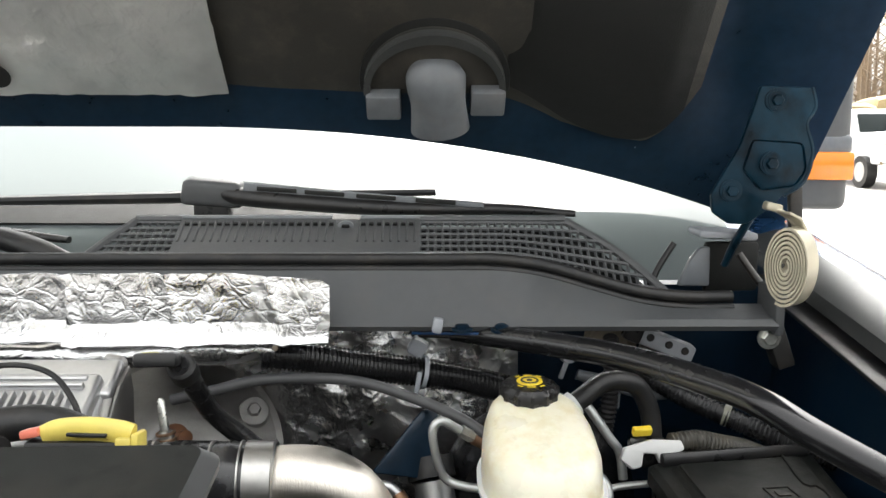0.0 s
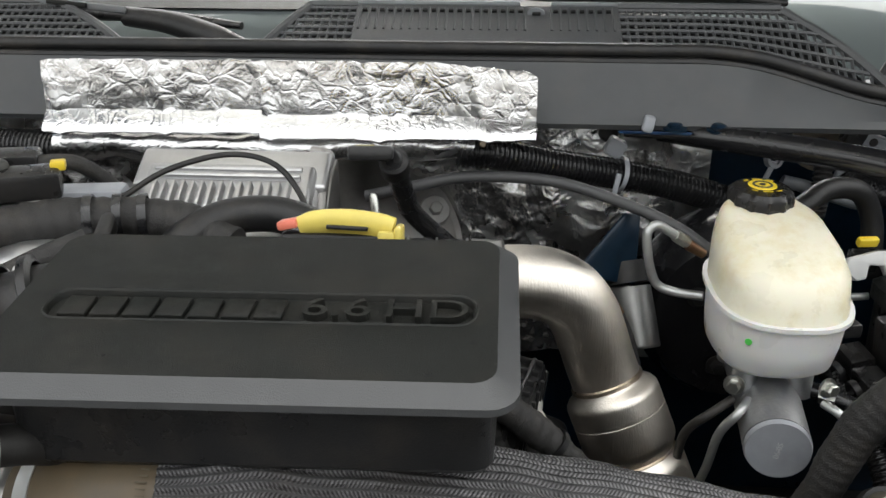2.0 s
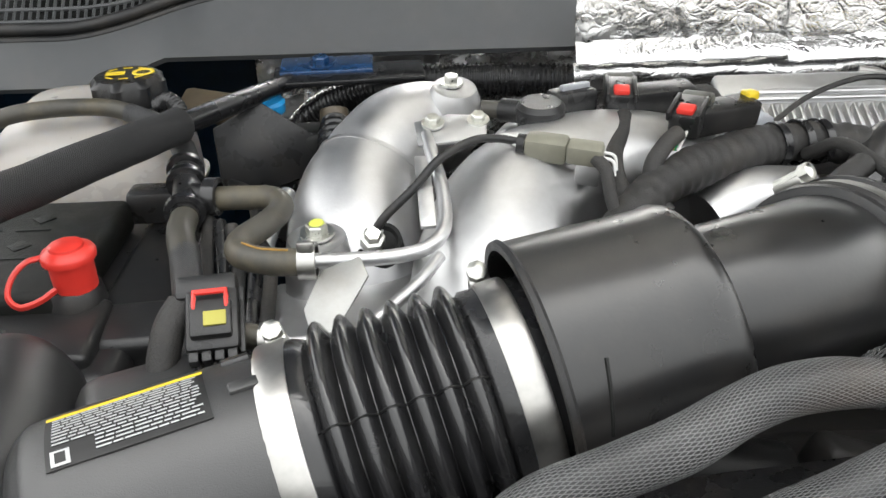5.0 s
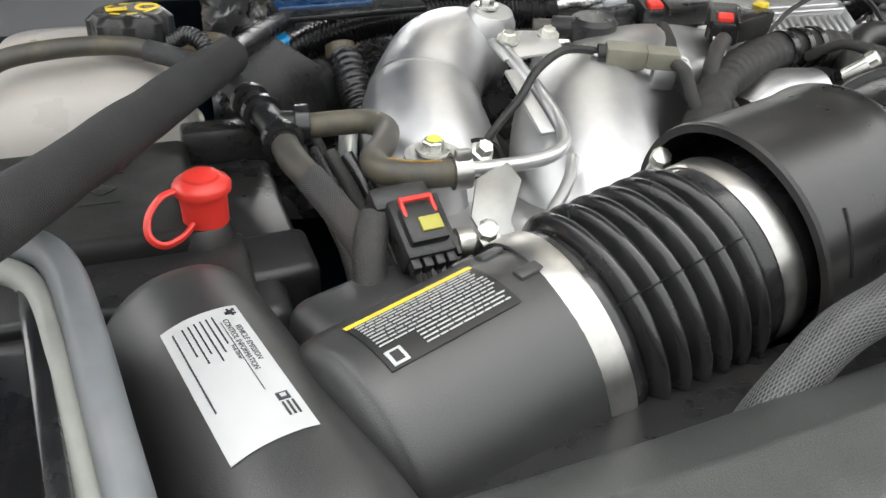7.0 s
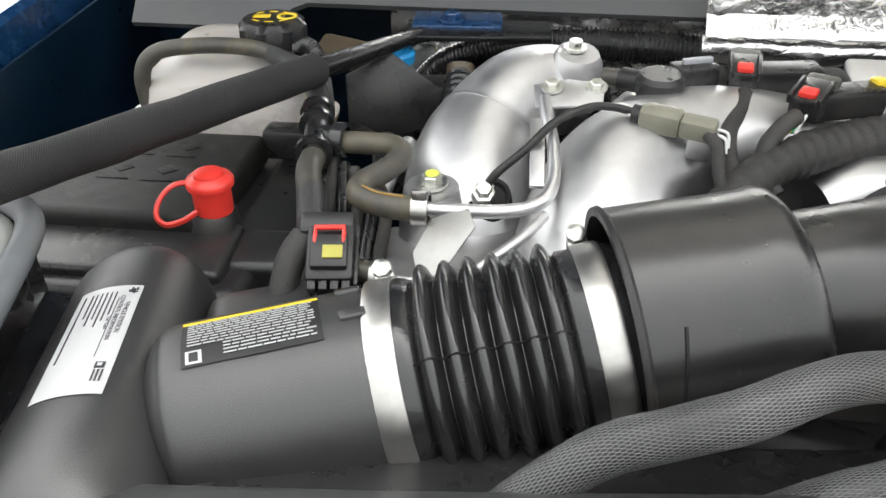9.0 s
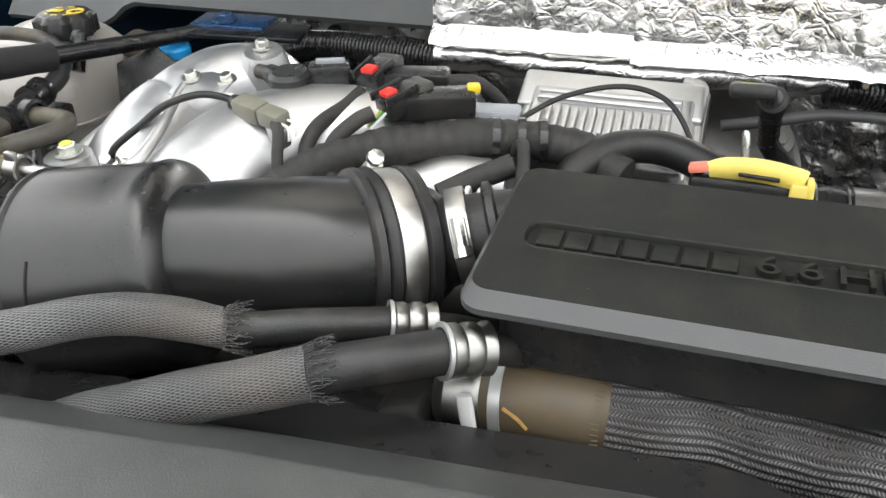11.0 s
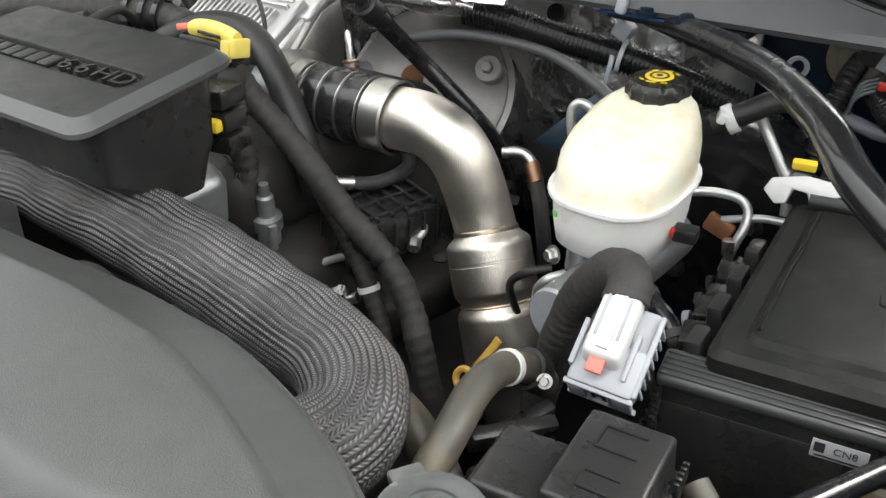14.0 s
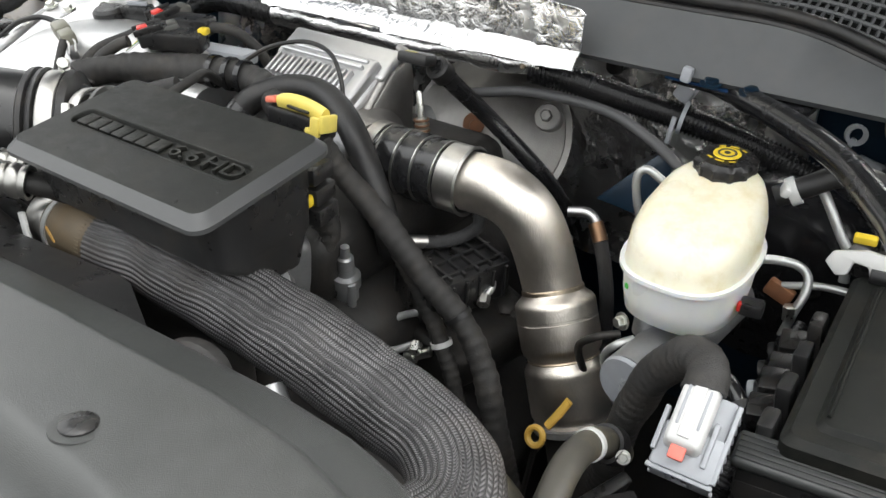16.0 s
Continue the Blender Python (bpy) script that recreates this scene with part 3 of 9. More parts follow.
part("outer_panel", sheet(60, 20, lambda a, b: hood_at(-1.38 + 1.9 * a, hood_rear(-1.38 + 1.9 * a) + b * (1.25 - hood_rear(-1.38 + 1.9 * a)), -0.06 + 0.03 * math.cos(math.pi * (a - 0.5))), 0.004), BLUE, g, "glossy blue paint")


def inner(a, b):
    x = -1.36 + 1.86 * a
    lo = hood_rear(x)
    s = lo + b * (1.22 - lo)
    edge = min(b * 6, 1) * min(a * 14, 1, (1 - a) * 14)
    return hood_at(x, s, 0.028 * (1 - edge) - 0.02 * edge)


# the underside's shade is in this darker blue
part("inner_panel", sheet(80, 40, inner, 0.003), BLUE_SHADED, g, "dusty blue inner frame, shade put into its paint colour")


def pad(x0, x1, s0, s1, out, puff):
    def f(a, b):
        x = x0 + (x1 - x0) * a
        lo = s0(x)
        s = lo + (s1 - lo) * b
        e = min(1, 8 * min(a, 1 - a)) * min(1, 8 * min(b, 1 - b))
        return hood_at(x, s, out + puff * e)
    return f


def liner_low(x):
    if x < 0.05:
        return 0.126
    if x < 0.255:
        return 0.0805 + 0.0455 * math.cos((x - 0.05) / 0.205 * math.pi)
    return 0.035 + 0.10 * ((x - 0.255) / 0.07) ** 2.4


part("liner", sheet(80, 30, pad(-0.262, 0.326, liner_low, 1.1, 0.010, 0.014), 0.006), LINER, g, "dusty black moulded liner")
# no recess here: the pocket's shade is a near-black sheet over the liner
part("liner_pocket", sheet(40, 24, pad(0.085, 0.310, lambda x: liner_low(x) + 0.014 + 0.2 * max(0, 0.16 - x), 0.95, 0.020, 0.006), 0.004), BLACK_AND_SHADE, g, "near-black sheet standing in for the shade of a liner pocket")
part("liner_clip", turned([(0, 0.004), (0.003, 0.0035), (0.004, 0.001)], hood_at(0.262, 0.026, 0.012), hood_at(0, 0, 1) - hood_at(0, 0, 0), 12), GREY_PLASTIC, g, "small pale liner clip")


def foil_hood(a, b):
    x, s = -0.75 + 0.50 * a, 0.137 + 0.8 * b
    return hood_at(x, s, 0.030 + 0.004 * noise.noise(Vector((x * 22, s * 22, 3))) + 0.003 * noise.noise(Vector((x * 60, s * 60, 9))))


part("foil_shield", sheet(60, 60, foil_hood, 0.002), HOOD_FOIL, g, "dull crinkled foil heat shield")
# the hole is a near-black disc in place of its inner shade
part("shield_hole", turned([(0, 0.019), (0.002, 0.019)], hood_at(-0.516, 0.172, 0.034), hood_at(0, 0, 1) - hood_at(0, 0, 0), 24), BLACK_AND_SHADE, g, "near-black disc standing in for a shaded round hole")
hn = hood_at(0, 0, 1) - hood_at(0, 0, 0)
hu = hood_at(0, 1, 0) - hood_at(0, 0, 0)
ring = [(0.1010 * math.cos(a), 0.1040 * math.sin(a)) for a in np.linspace(-0.12, math.pi + 0.12, 30)]
part("scoop_seat", prism(ring, 0.008, frame_at(hood_at(-0.001, 0.155, 0.020), (1, 0, 0), hu), 0.002), BLACK_AND_SHADE, g, "black half-round seat of the scoop")
half = [(0.0945 * math.cos(a), 0.0930 * math.sin(a)) for a in np.linspace(-0.04, math.pi + 0.04, 28)]
inn = [(0.0860 * math.cos(a), 0.0760 * math.sin(a)) for a in np.linspace(math.pi + 0.04, -0.04, 28)]
sm = frame_at(hood_at(-0.001, 0.154, 0.026), (1, 0, 0), hu)
part("scoop_plate", prism(half, 0.010, sm, 0.003), LINER, g, "dark half-round plastic plate")
part("scoop_rim", loft([[tuple(sm @ Vector((x, y, z))) for (x, y), z in ((p, 0.008), (p, 0.022), (q, 0.018), (q, 0.008))] for p, q in zip(half, inn[::-1])]), SHROUD, g, "grey raised rim of the scoop")
for dx in (-0.0625, 0.0625):
    part("scoop_tab", rbox((0.046, 0.040, 0.024), frame_at(hood_at(dx, 0.136 + dx * 0.06, 0.042), (1, 0, 0), hu), 0.003), GREY_RUBBER, g)
part("scoop_spout", sweep([(*hood_at(0.0, 0.190, 0.030), 0.018), (*hood_at(0.0, 0.182, 0.042), 0.0235), (*hood_at(0.001, 0.168, 0.050), 0.0235), (*hood_at(0.003, 0.145, 0.053), 0.0222), (*hood_at(0.005, 0.115, 0.054), 0.0235), (*hood_at(0.006, 0.098, 0.054), 0.0245)], n=36, flat=1.65), GREY_RUBBER, g, "grey drain spout")

# hinge, spring and fender on the driver's side
g = group_at("hinge_assembly", (0.42, 1.05, 1.33), "blue painted stamped hood hinge with bolts", "hinge")
arm = [(0.380, 1.618), (0.440, 1.616), (0.445, 1.594), (0.436, 1.573), (0.445, 1.541), (0.437, 1.507), (0.414, 1.490), (0.394, 1.470), (0.372, 1.455), (0.350, 1.455), (0.330, 1.469), (0.327, 1.490), (0.336, 1.507), (0.359, 1.548), (0.373, 1.593)]
part("arm", prism(arm, 0.010, Matrix.Translation((0, 1.03, 0)) @ pose(0, 0, 0, 90), 0.003), HINGE_BLUE, g)
part("arm_rim", sweep([(x, 1.024, z) for x, z in arm[1:7]], 0.004, n=8), HINGE_BLUE, g, "rolled blue edge")
part("step", prism([(0.372, 1.556), (0.432, 1.552), (0.438, 1.52), (0.425, 1.50), (0.385, 1.495), (0.362, 1.52)], 0.006, Matrix.Translation((0, 1.022, 0)) @ pose(0, 0, 0, 90), 0.006), HINGE_BLUE, g, "grimy stepped pivot plate")
for x, y, z in ((0.398, 1.020, 1.601), (0.391, 1.008, 1.528), (0.350, 1.020, 1.495)):
    part("washer", turned([(0, 0.0135), (0.002, 0.0135), (0.003, 0.009)], (x, y, z), (0, -1, 0), 24), HINGE_BLUE, g)
    hexbolt(g, (x, y - 0.003, z), (0, -1, 0), 0.007, 0.006, HINGE_BLUE)
part("link", sweep([(0.383, 1.035, 1.465, 0.010), (0.368, 1.045, 1.43, 0.010), (0.357, 1.05, 1.40, 0.008)], n=14, flat=0.5), HINGE_BLUE, g, "dark blue hinge link")
part("lower_link", sweep([(0.375, 1.05, 1.415, 0.008), (0.395, 1.04, 1.385, 0.009), (0.415, 1.03, 1.36, 0.009)], n=14, flat=0.5), DARK, g, "grimy lower link")
part("upright", rbox((0.016, 0.012, 0.10), pose(0.432, 1.03, 1.475, 0, -4, 0), 0.003), DARK, g, "dark steel upright")
part("spring_hook", rbox((0.020, 0.016, 0.010), pose(0.392, 0.998, 1.478, 0, 12, 0), 0.003), CREAM, g, "cream spring hook")
hexbolt(g, (0.392, 0.985, 1.325), (0, -1, 0), 0.009, 0.007)
part("latch_plate", rbox((0.022, 0.03, 0.07), pose(0.405, 1.0, 1.32, 0, -20, 0), 0.004), DARK, g, "dark grimy steel plate")
sp_ob = group_at("hinge_spring", (0.4, 0.965, 1.385), "cream flat-wound spiral hinge spring", "spring")
bm = bmesh.new()
DEEP = Vector((0.80, 0.60, 0.0)) * 0.024


def spiral(k, grow):
    """A point of the spring's spiral and of its inner face."""
    a = k / 179 * 2 * math.pi * 7.5 - 1.2
    rr = 0.004 + 0.031 * k / 179 + grow
    return Vector((0.397 + rr * math.cos(a) * 0.55, 0.965 - rr * math.cos(a) * 0.38, 1.413 - rr * math.sin(a) * 1.28))


rows = [[bm.verts.new(p) for p in (spiral(k, 0), spiral(k, 0.0024), spiral(k, 0.0024) + DEEP, spiral(k, 0) + DEEP)] for k in range(180)]
for r0, r1 in zip(rows, rows[1:]):
    for i in range(4):
        bm.faces.new((r0[i], r0[(i + 1) % 4], r1[(i + 1) % 4], r1[i]))
part("coil", bm, CREAM, sp_ob)
part("tail", sweep([(0.388, 0.995, 1.478, 0.003), (0.404, 0.990, 1.470, 0.0035), (0.418, 0.985, 1.455, 0.0035), (0.4235, 0.978, 1.432, 0.003), (0.4235, 0.972, 1.415, 0.003)], n=10), CREAM, sp_ob)
part("tail_ribbon", prism([(0.0, 0.0), (0.018, -0.008), (0.030, -0.026), (0.0335, -0.045), (0.0305, -0.045), (0.027, -0.028), (0.016, -0.011), (0.0, -0.003)], 0.022, frame_at((0.392, 0.985, 1.476), (0.95, 0.3, 0), (0, 0, 1)), 0.001), CREAM, sp_ob)
part("pin", turned([(0, 0.004), (0.006, 0.004), (0.007, 0.002)], (0.397, 0.975, 1.413), (-0.5, -0.8, 0), 14), DARK, sp_ob, "dark pivot pin")


def fender_z(y):
    return 1.20 + 0.19 * (y + 0.4) / 1.5


g = group_at("fender", (0.55, 0.4, 0.8), "blue front fender with a black rubber hood seal", "fender")
part("top_skin", loft([[(0.485, y, fender_z(y) - 0.05), (0.487, y, fender_z(y) - 0.008), (0.495, y, fender_z(y)), (0.54, y, fender_z(y) + 0.004), (0.60, y, fender_z(y) - 0.02), (0.635, y, fender_z(y) - 0.09), (0.64, y, fender_z(y) - 0.5), (0.625, y, fender_z(y) - 0.5), (0.62, y, fender_z(y) - 0.1)] for y in np.linspace(-0.4, 1.75, 30)]), BLUE, g, "glossy blue paint")
part("rubber_seal", sweep([(0.476, y, fender_z(y) - 0.018) for y in np.linspace(0.1, 1.3, 14)], 0.011, n=10), RUBBER, g, "black rubber seal strip")
part("weather_strip", loft([[(0.463, y, fender_z(y) - 0.030), (0.466, y, fender_z(y) - 0.012), (0.480, y, fender_z(y) - 0.002), (0.512, y, fender_z(y) + 0.007), (0.512, y, fender_z(y) + 0.003), (0.482, y, fender_z(y) - 0.008), (0.470, y, fender_z(y) - 0.030)] for y in np.linspace(0.72, 1.27, 14)]), SHROUD, g, "grey plastic strip along the fender edge")
# apron in the darkened blue that carries the bay's shade
part("inner_wall", sheet(30, 16, lambda a, b: (0.475 + 0.012 * math.sin(a * 9) * math.sin(b * 7) - 0.09 * max(0, 0.5 - b), -0.35 + 1.6 * a, 0.75 + b * (fender_z(-0.35 + 1.6 * a) - 0.79)), 0.004), BLUE_SHADED, g, "dusty blue sheet-metal apron, darkened in colour for shade")
part("rail_flange", rbox((0.045, 1.2, 0.006), pose(0.462, 0.6, 1.285, 7.2, 0, 0), 0.002), RUBBER, g, "black flange along the apron")
g = group_at("fender", (-1.45, 0.4, 0.8), "blue front fender beside the coolant tank", "fender")
part("top_skin", loft([[(-1.385, y, fender_z(y) - 0.05), (-1.387, y, fender_z(y) - 0.008), (-1.395, y, fender_z(y)), (-1.44, y, fender_z(y) + 0.004), (-1.50, y, fender_z(y) - 0.02), (-1.535, y, fender_z(y) - 0.09), (-1.54, y, fender_z(y) - 0.5), (-1.525, y, fender_z(y) - 0.5), (-1.52, y, fender_z(y) - 0.1)] for y in np.linspace(-0.4, 1.75, 30)]), BLUE, g, "glossy blue paint")
# same darkened blue, shade included in the colour
part("inner_wall", sheet(30, 16, lambda a, b: (-1.375 + 0.012 * math.sin(a * 9) * math.sin(b * 7), -0.35 + 1.6 * a, 0.75 + b * (fender_z(-0.35 + 1.6 * a) - 0.79)), 0.004), BLUE_SHADED, g, "dusty blue sheet-metal apron, darkened in colour for shade")

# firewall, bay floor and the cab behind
# firewall colour holds the shade deep in the bay
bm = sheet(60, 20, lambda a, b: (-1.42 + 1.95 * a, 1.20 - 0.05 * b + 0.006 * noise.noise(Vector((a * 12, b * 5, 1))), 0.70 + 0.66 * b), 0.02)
thing("firewall", bm, BLUE_SHADED, "dusty blue sheet-metal firewall, darkened in colour for shade", "firewall", "structure")
bm = rbox((2.1, 2.2, 0.05), pose(-0.45, 0.22, 0.70), 0.01)
thing("bay_floor", bm, DARK, "grimy dark underside of the engine bay", "floor", "structure")
bm = rbox((1.9, 0.08, 0.62), pose(-0.45, 0.16, 0.98), 0.02)
thing("radiator", bm, DARK, "dark radiator standing behind the grille", "radiator")


def seal_z(x):
    """The height of the cowl's sealing edge: it dips at both ends."""
    d = abs(x + 0.462)
    t = min(1, max(0, (d - 0.53) / 0.23))
    return 1.414 - 0.046 * (t * t * (3 - 2 * t))


def cowl_low(x):
    """The cowl's lower edge drops at the passenger end."""
    t = min(1, max(0, (-1.09 - x) / 0.06))
    return 1.337 - 0.032 * t * t * (3 - 2 * t)


g = group_at("windshield_cowl", (-0.46, 1.0, 1.33), "grey plastic cowl panel with a rubber-edged top", "cowl")
XS = np.linspace(-1.32, 0.395, 90)
part("front_face", loft([[(x, 0.97, cowl_low(x)), (x, 0.966, cowl_low(x) + 0.006), (x, 0.972, cowl_low(x) + 0.013), (x, 1.005, seal_z(x) - 0.012), (x, 1.012, seal_z(x) - 0.008), (x, 1.03, seal_z(x) - 0.02), (x, 1.0, cowl_low(x))] for x in XS]), COWL, g, angle=25)
part("seal_lip", sweep([(x, 1.016, seal_z(x)) for x in XS[::3]], 0.0075, n=12, sub=3), RUBBER, g, "black rubber sealing lip")
part("seal_base", sweep([(x, 1.009, seal_z(x) - 0.011) for x in XS[::3]], 0.0045, n=8, sub=3), RUBBER, g)
part("end_cap", rbox((0.012, 0.06, 0.055), pose(0.397, 0.998, 1.358), 0.004), COWL, g)


# vent grille behind the seal
def grille_pt(x, t):
    """t 0..1 from the seal back up to the windshield."""
    return Vector((x, 1.035 + 0.085 * t, seal_z(x) - 0.014 + t * (1.447 - seal_z(x) + 0.014)))


def grille(x0, x1, name_label, cut=0.0):
    g2 = group_at("vent_grille", ((x0 + x1) / 2, 1.07, 1.38), name_label, "vent grille")
    n = int((x1 - x0) / 0.0095)
    for row in range(8):
        t = 0.04 + row * 0.1315
        xa = x0 + cut * t if cut > 0 else x0
        xb = x1 + cut * t if cut < 0 else x1
        part("slat", sweep([(*grille_pt(x, t), 0.0028) for x in np.linspace(xa, xb, 12)], n=6, sub=1), COWL, g2)
    for i in range(n + 1):
        x = x0 + (x1 - x0) * i / n
        te = 1.0
        if cut > 0:
            te = min(1.0, (x - x0) / cut + 0.04)
        if cut < 0:
            te = min(1.0, (x1 - x) / -cut + 0.04)
        if te > 0.1:
            part("bar", sweep([grille_pt(x, 0.04), grille_pt(x, te * 0.96)], 0.0021, n=4, sub=1), COWL, g2)
    # added dark sheet: the hollow's shade as a near-black colour
    part("backing", sheet(10, 3, lambda a, b: grille_pt((x0 + max(0, cut) * b) + (x1 + min(0, cut) * b - x0 - max(0, cut) * b) * a, b * 0.96) + Vector((0, 0.012, -0.010)), 0.002), BLACK_AND_SHADE, g2, "near-black sheet standing in for the shade behind the grille")
    xa = x0 + max(0, cut)
    xb = x1 + min(0, cut)
    part("rear_edge", sweep([(*(grille_pt(x, 1.0) + Vector((0, 0.004, 0.002))), 0.006) for x in np.linspace(xa, xb, 10)], n=8, sub=1), COWL, g2)
    if cut:
        e0, e1 = (x1, x1 + cut) if cut < 0 else (x0, x0 + cut)
        part("end_bar", sweep([grille_pt(e0, 0.0), grille_pt(e0 + (e1 - e0) * 0.5, 0.55), grille_pt(e1, 1.0)], 0.006, n=8), COWL, g2)
    return g2


grille(-0.02, 0.30, "grey plastic cowl vent with rows of square holes", -0.13)
grille(-0.44, -0.33, "narrow grey plastic cowl vent with square holes", 0.05)
grille(-1.32, -1.0, "grey plastic cowl vent at the passenger side", 0)
grille(-0.95, -0.58, "grey plastic cowl vent beside the wiper", -0.12)
g = group_at("cowl_section", (-0.18, 1.07, 1.40), "grey ribbed solid section of the cowl with a washer nozzle", "cowl")
part("plate", sheet(12, 6, lambda a, b: grille_pt(-0.33 + 0.31 * a, b) + Vector((0, 0, 0.001)), 0.004), COWL, g)
for i in range(30):
    x = -0.325 + i * 0.0103
    if not -0.125 < x < -0.105:
        part("rib", sweep([grille_pt(x, 0.5) + Vector((0, -0.001, 0.003)), grille_pt(x, 0.95) + Vector((0, -0.001, 0.003))], 0.0016, n=5, sub=1), COWL, g)
nz = part("washer_nozzle", turned([(0, 0.0125), (0.004, 0.0122), (0.006, 0.010)], (-0.116, 1.108, 1.437), (0, -0.75, 0.66), 22), GREY_RUBBER, g, "small round grey washer nozzle")
part("nozzle_jet", rbox((0.010, 0.004, 0.004), pose(-0.116, 1.103, 1.4425, 40, 0, 0), 0.001), BLACK_AND_SHADE, nz)
for i in range(29):
    x = -0.320 + i * 0.0103
    if not -0.13 < x < -0.10:
        part("slot", rbox((0.0055, 0.004, 0.003), frame_at(grille_pt(x, 0.86) + Vector((0, -0.001, 0.0045)), (1, 0, 0), (0, 0.8, 0.5)), 0.0005), BLACK_AND_SHADE, g)
part("top_edge", sweep([grille_pt(x, 1.02) + Vector((0, 0.002, 0.003)) for x in (-0.335, -0.25, -0.135)], 0.004, n=8), GREY_RUBBER, g, "paler rounded edge")
part("top_edge", sweep([grille_pt(x, 1.02) + Vector((0, 0.002, 0.003)) for x in (-0.098, -0.06, -0.015)], 0.004, n=8), GREY_RUBBER, g, "paler rounded edge")

# windshield, dash edge, cab and wipers
bm = sheet(30, 16, lambda a, b: (-1.25 + 1.75 * a + (0.13 * b if a < 0.5 else -0.13 * b) * abs(2 * a - 1), 1.11 + 0.84 * b + 0.10 * (2 * a - 1) ** 2, 1.377 + 0.493 * b - 0.07 * (2 * a - 1) ** 4), 0.006)
g = group_at("windshield", (-0.45, 1.2, 1.40), "sloping windshield glass with the sky's reflection put into its colour", "windshield")
part("pane", bm, WINDSHIELD, g)
part("lower_band", sheet(30, 2, lambda a, b: (-1.25 + 1.69 * a, 1.196 + 0.05 * b + 0.10 * (2 * a - 1) ** 2, 1.4345 + 0.0293 * b - 0.07 * (2 * a - 1) ** 4), 0.002), BLACK_AND_SHADE, g, "black printed band at the glass edge")
g = group_at("truck_cab", (-0.45, 2.3, 0.8), "blue cab of the truck behind the windshield", "cab")
part("shell", loft([superring(-0.45, 2.6, z, rx, ry, 0.35) for z, rx, ry in ((0.8, 0.98, 1.3), (1.36, 1.0, 1.3), (1.42, 0.96, 1.15), (1.9, 0.82, 0.72), (1.97, 0.7, 0.6))]), BLUE, g, "glossy blue paint")
part("corner_cap", rbox((0.074, 0.05, 0.010), pose(0.362, 1.075, 1.437, 0, 3, 0), 0.004), GREY_PLASTIC, g, "pale grey corner cap")
part("corner_trim", prism([(0.304, 1.372), (0.318, 1.405), (0.330, 1.420), (0.343, 1.422), (0.344, 1.372)], 0.012, Matrix.Translation((0, 1.072, 0)) @ pose(0, 0, 0, 90), 0.003), GREY_RUBBER, g, "grey corner trim")
# added plate that fills the corner cavity with near-black for its shade
part("corner_panel", rbox((0.072, 0.012, 0.065), pose(0.380, 1.092, 1.392, 0, 0, 8), 0.004), BLACK_AND_SHADE, g, "near-black panel standing in for the shade of the corner cavity")
part("corner_gasket", sweep([(0.268, 1.062, 1.372), (0.283, 1.067, 1.40), (0.300, 1.072, 1.425)], 0.004, n=8), RUBBER, g, "black corner gasket")

for k, (piv, tip, blade0, blade1) in enumerate((((-0.31, 1.19, 1.482), (0.19, 1.165, 1.452), (-0.62, 1.20, 1.466), (0.0, 1.215, 1.478)), ((-1.05, 1.18, 1.47), (-0.47, 1.10, 1.425), (-1.15, 1.2, 1.46), (-0.62, 1.21, 1.47)))):
    g = group_at("windshield_wiper", (piv[0], piv[1], 1.44), "black windshield wiper parked above the cowl", "wiper", group="wipers")
    P, T = Vector(piv), Vector(tip)
    part("pivot_cap", rbox((0.088, 0.040, 0.036), pose(P.x + 0.004, P.y, P.z - 0.002, 10, 4 if k == 0 else 0, 0), 0.009, 3, taper=0.9), COWL, g)
    part("pivot_post", rbox((0.05, 0.03, 0.06), pose(P.x, P.y + 0.01, P.z - 0.035), 0.006), PLASTIC, g)
    D = T - P
    part("arm", sweep([(*(P + D * 0.03), 0.016), (*(P + D * 0.12 + Vector((0, -0.008, -0.006))), 0.017), (*(P + D * 0.5 + Vector((0, -0.01, -0.007))), 0.015), (*(P + D * 0.8), 0.011), (*T, 0.006)], n=14, flat=0.75), PLASTIC, g)
    # light on the arm's top, put in as a paler grey strip
    part("arm_top", sweep([(*(P + D * f + Vector((0, -0.014, h))), 0.006 - 0.004 * f) for f, h in ((0.10, 0.008), (0.3, 0.006), (0.5, 0.005), (0.75, 0.005))], n=8, flat=1.5), GREY_RUBBER, g, "grey upper edge, painted as if lit from above")
    for f in (0.19, 0.32, 0.46, 0.62):
        part("arm_slot", rbox((0.054, 0.006, 0.004), frame_at(P + D * f + Vector((0, -0.0195, 0.009 - 0.004 * f)), D, (0, 0, 1)), 0.001), BLACK_AND_SHADE, g)
    part("blade", sweep([(*blade0, 0.008), ((blade0[0] + blade1[0]) / 2, 1.205, (blade0[2] + blade1[2]) / 2, 0.011), (*blade1, 0.007)], n=8, flat=0.8), RUBBER, g, "black rubber blade")
g = group_at("wiper_cover", (-0.5, 1.06, 1.39), "black plastic boot over the wiper linkage", "cover")
part("boot", sweep([(-0.62, 1.12, 1.432, 0.012), (-0.56, 1.10, 1.428, 0.014), (-0.50, 1.075, 1.415, 0.016), (-0.455, 1.06, 1.402, 0.012)], n=12), RUBBER, g)

# mirror and the pickup across the lot
g = group_at("side_mirror", (0.86, 1.92, 1.40), "grey towing mirror with an amber marker lens", "mirror")
part("housing", rbox((0.135, 0.09, 0.20), pose(0.852, 1.92, 1.60, 0, 0, -8), 0.025, 4), COWL, g, "charcoal upper shell")
part("middle_band", rbox((0.138, 0.094, 0.055), pose(0.852, 1.92, 1.525, 0, 0, -8), 0.012, 3), GREY_RUBBER, g, "paler grey band")
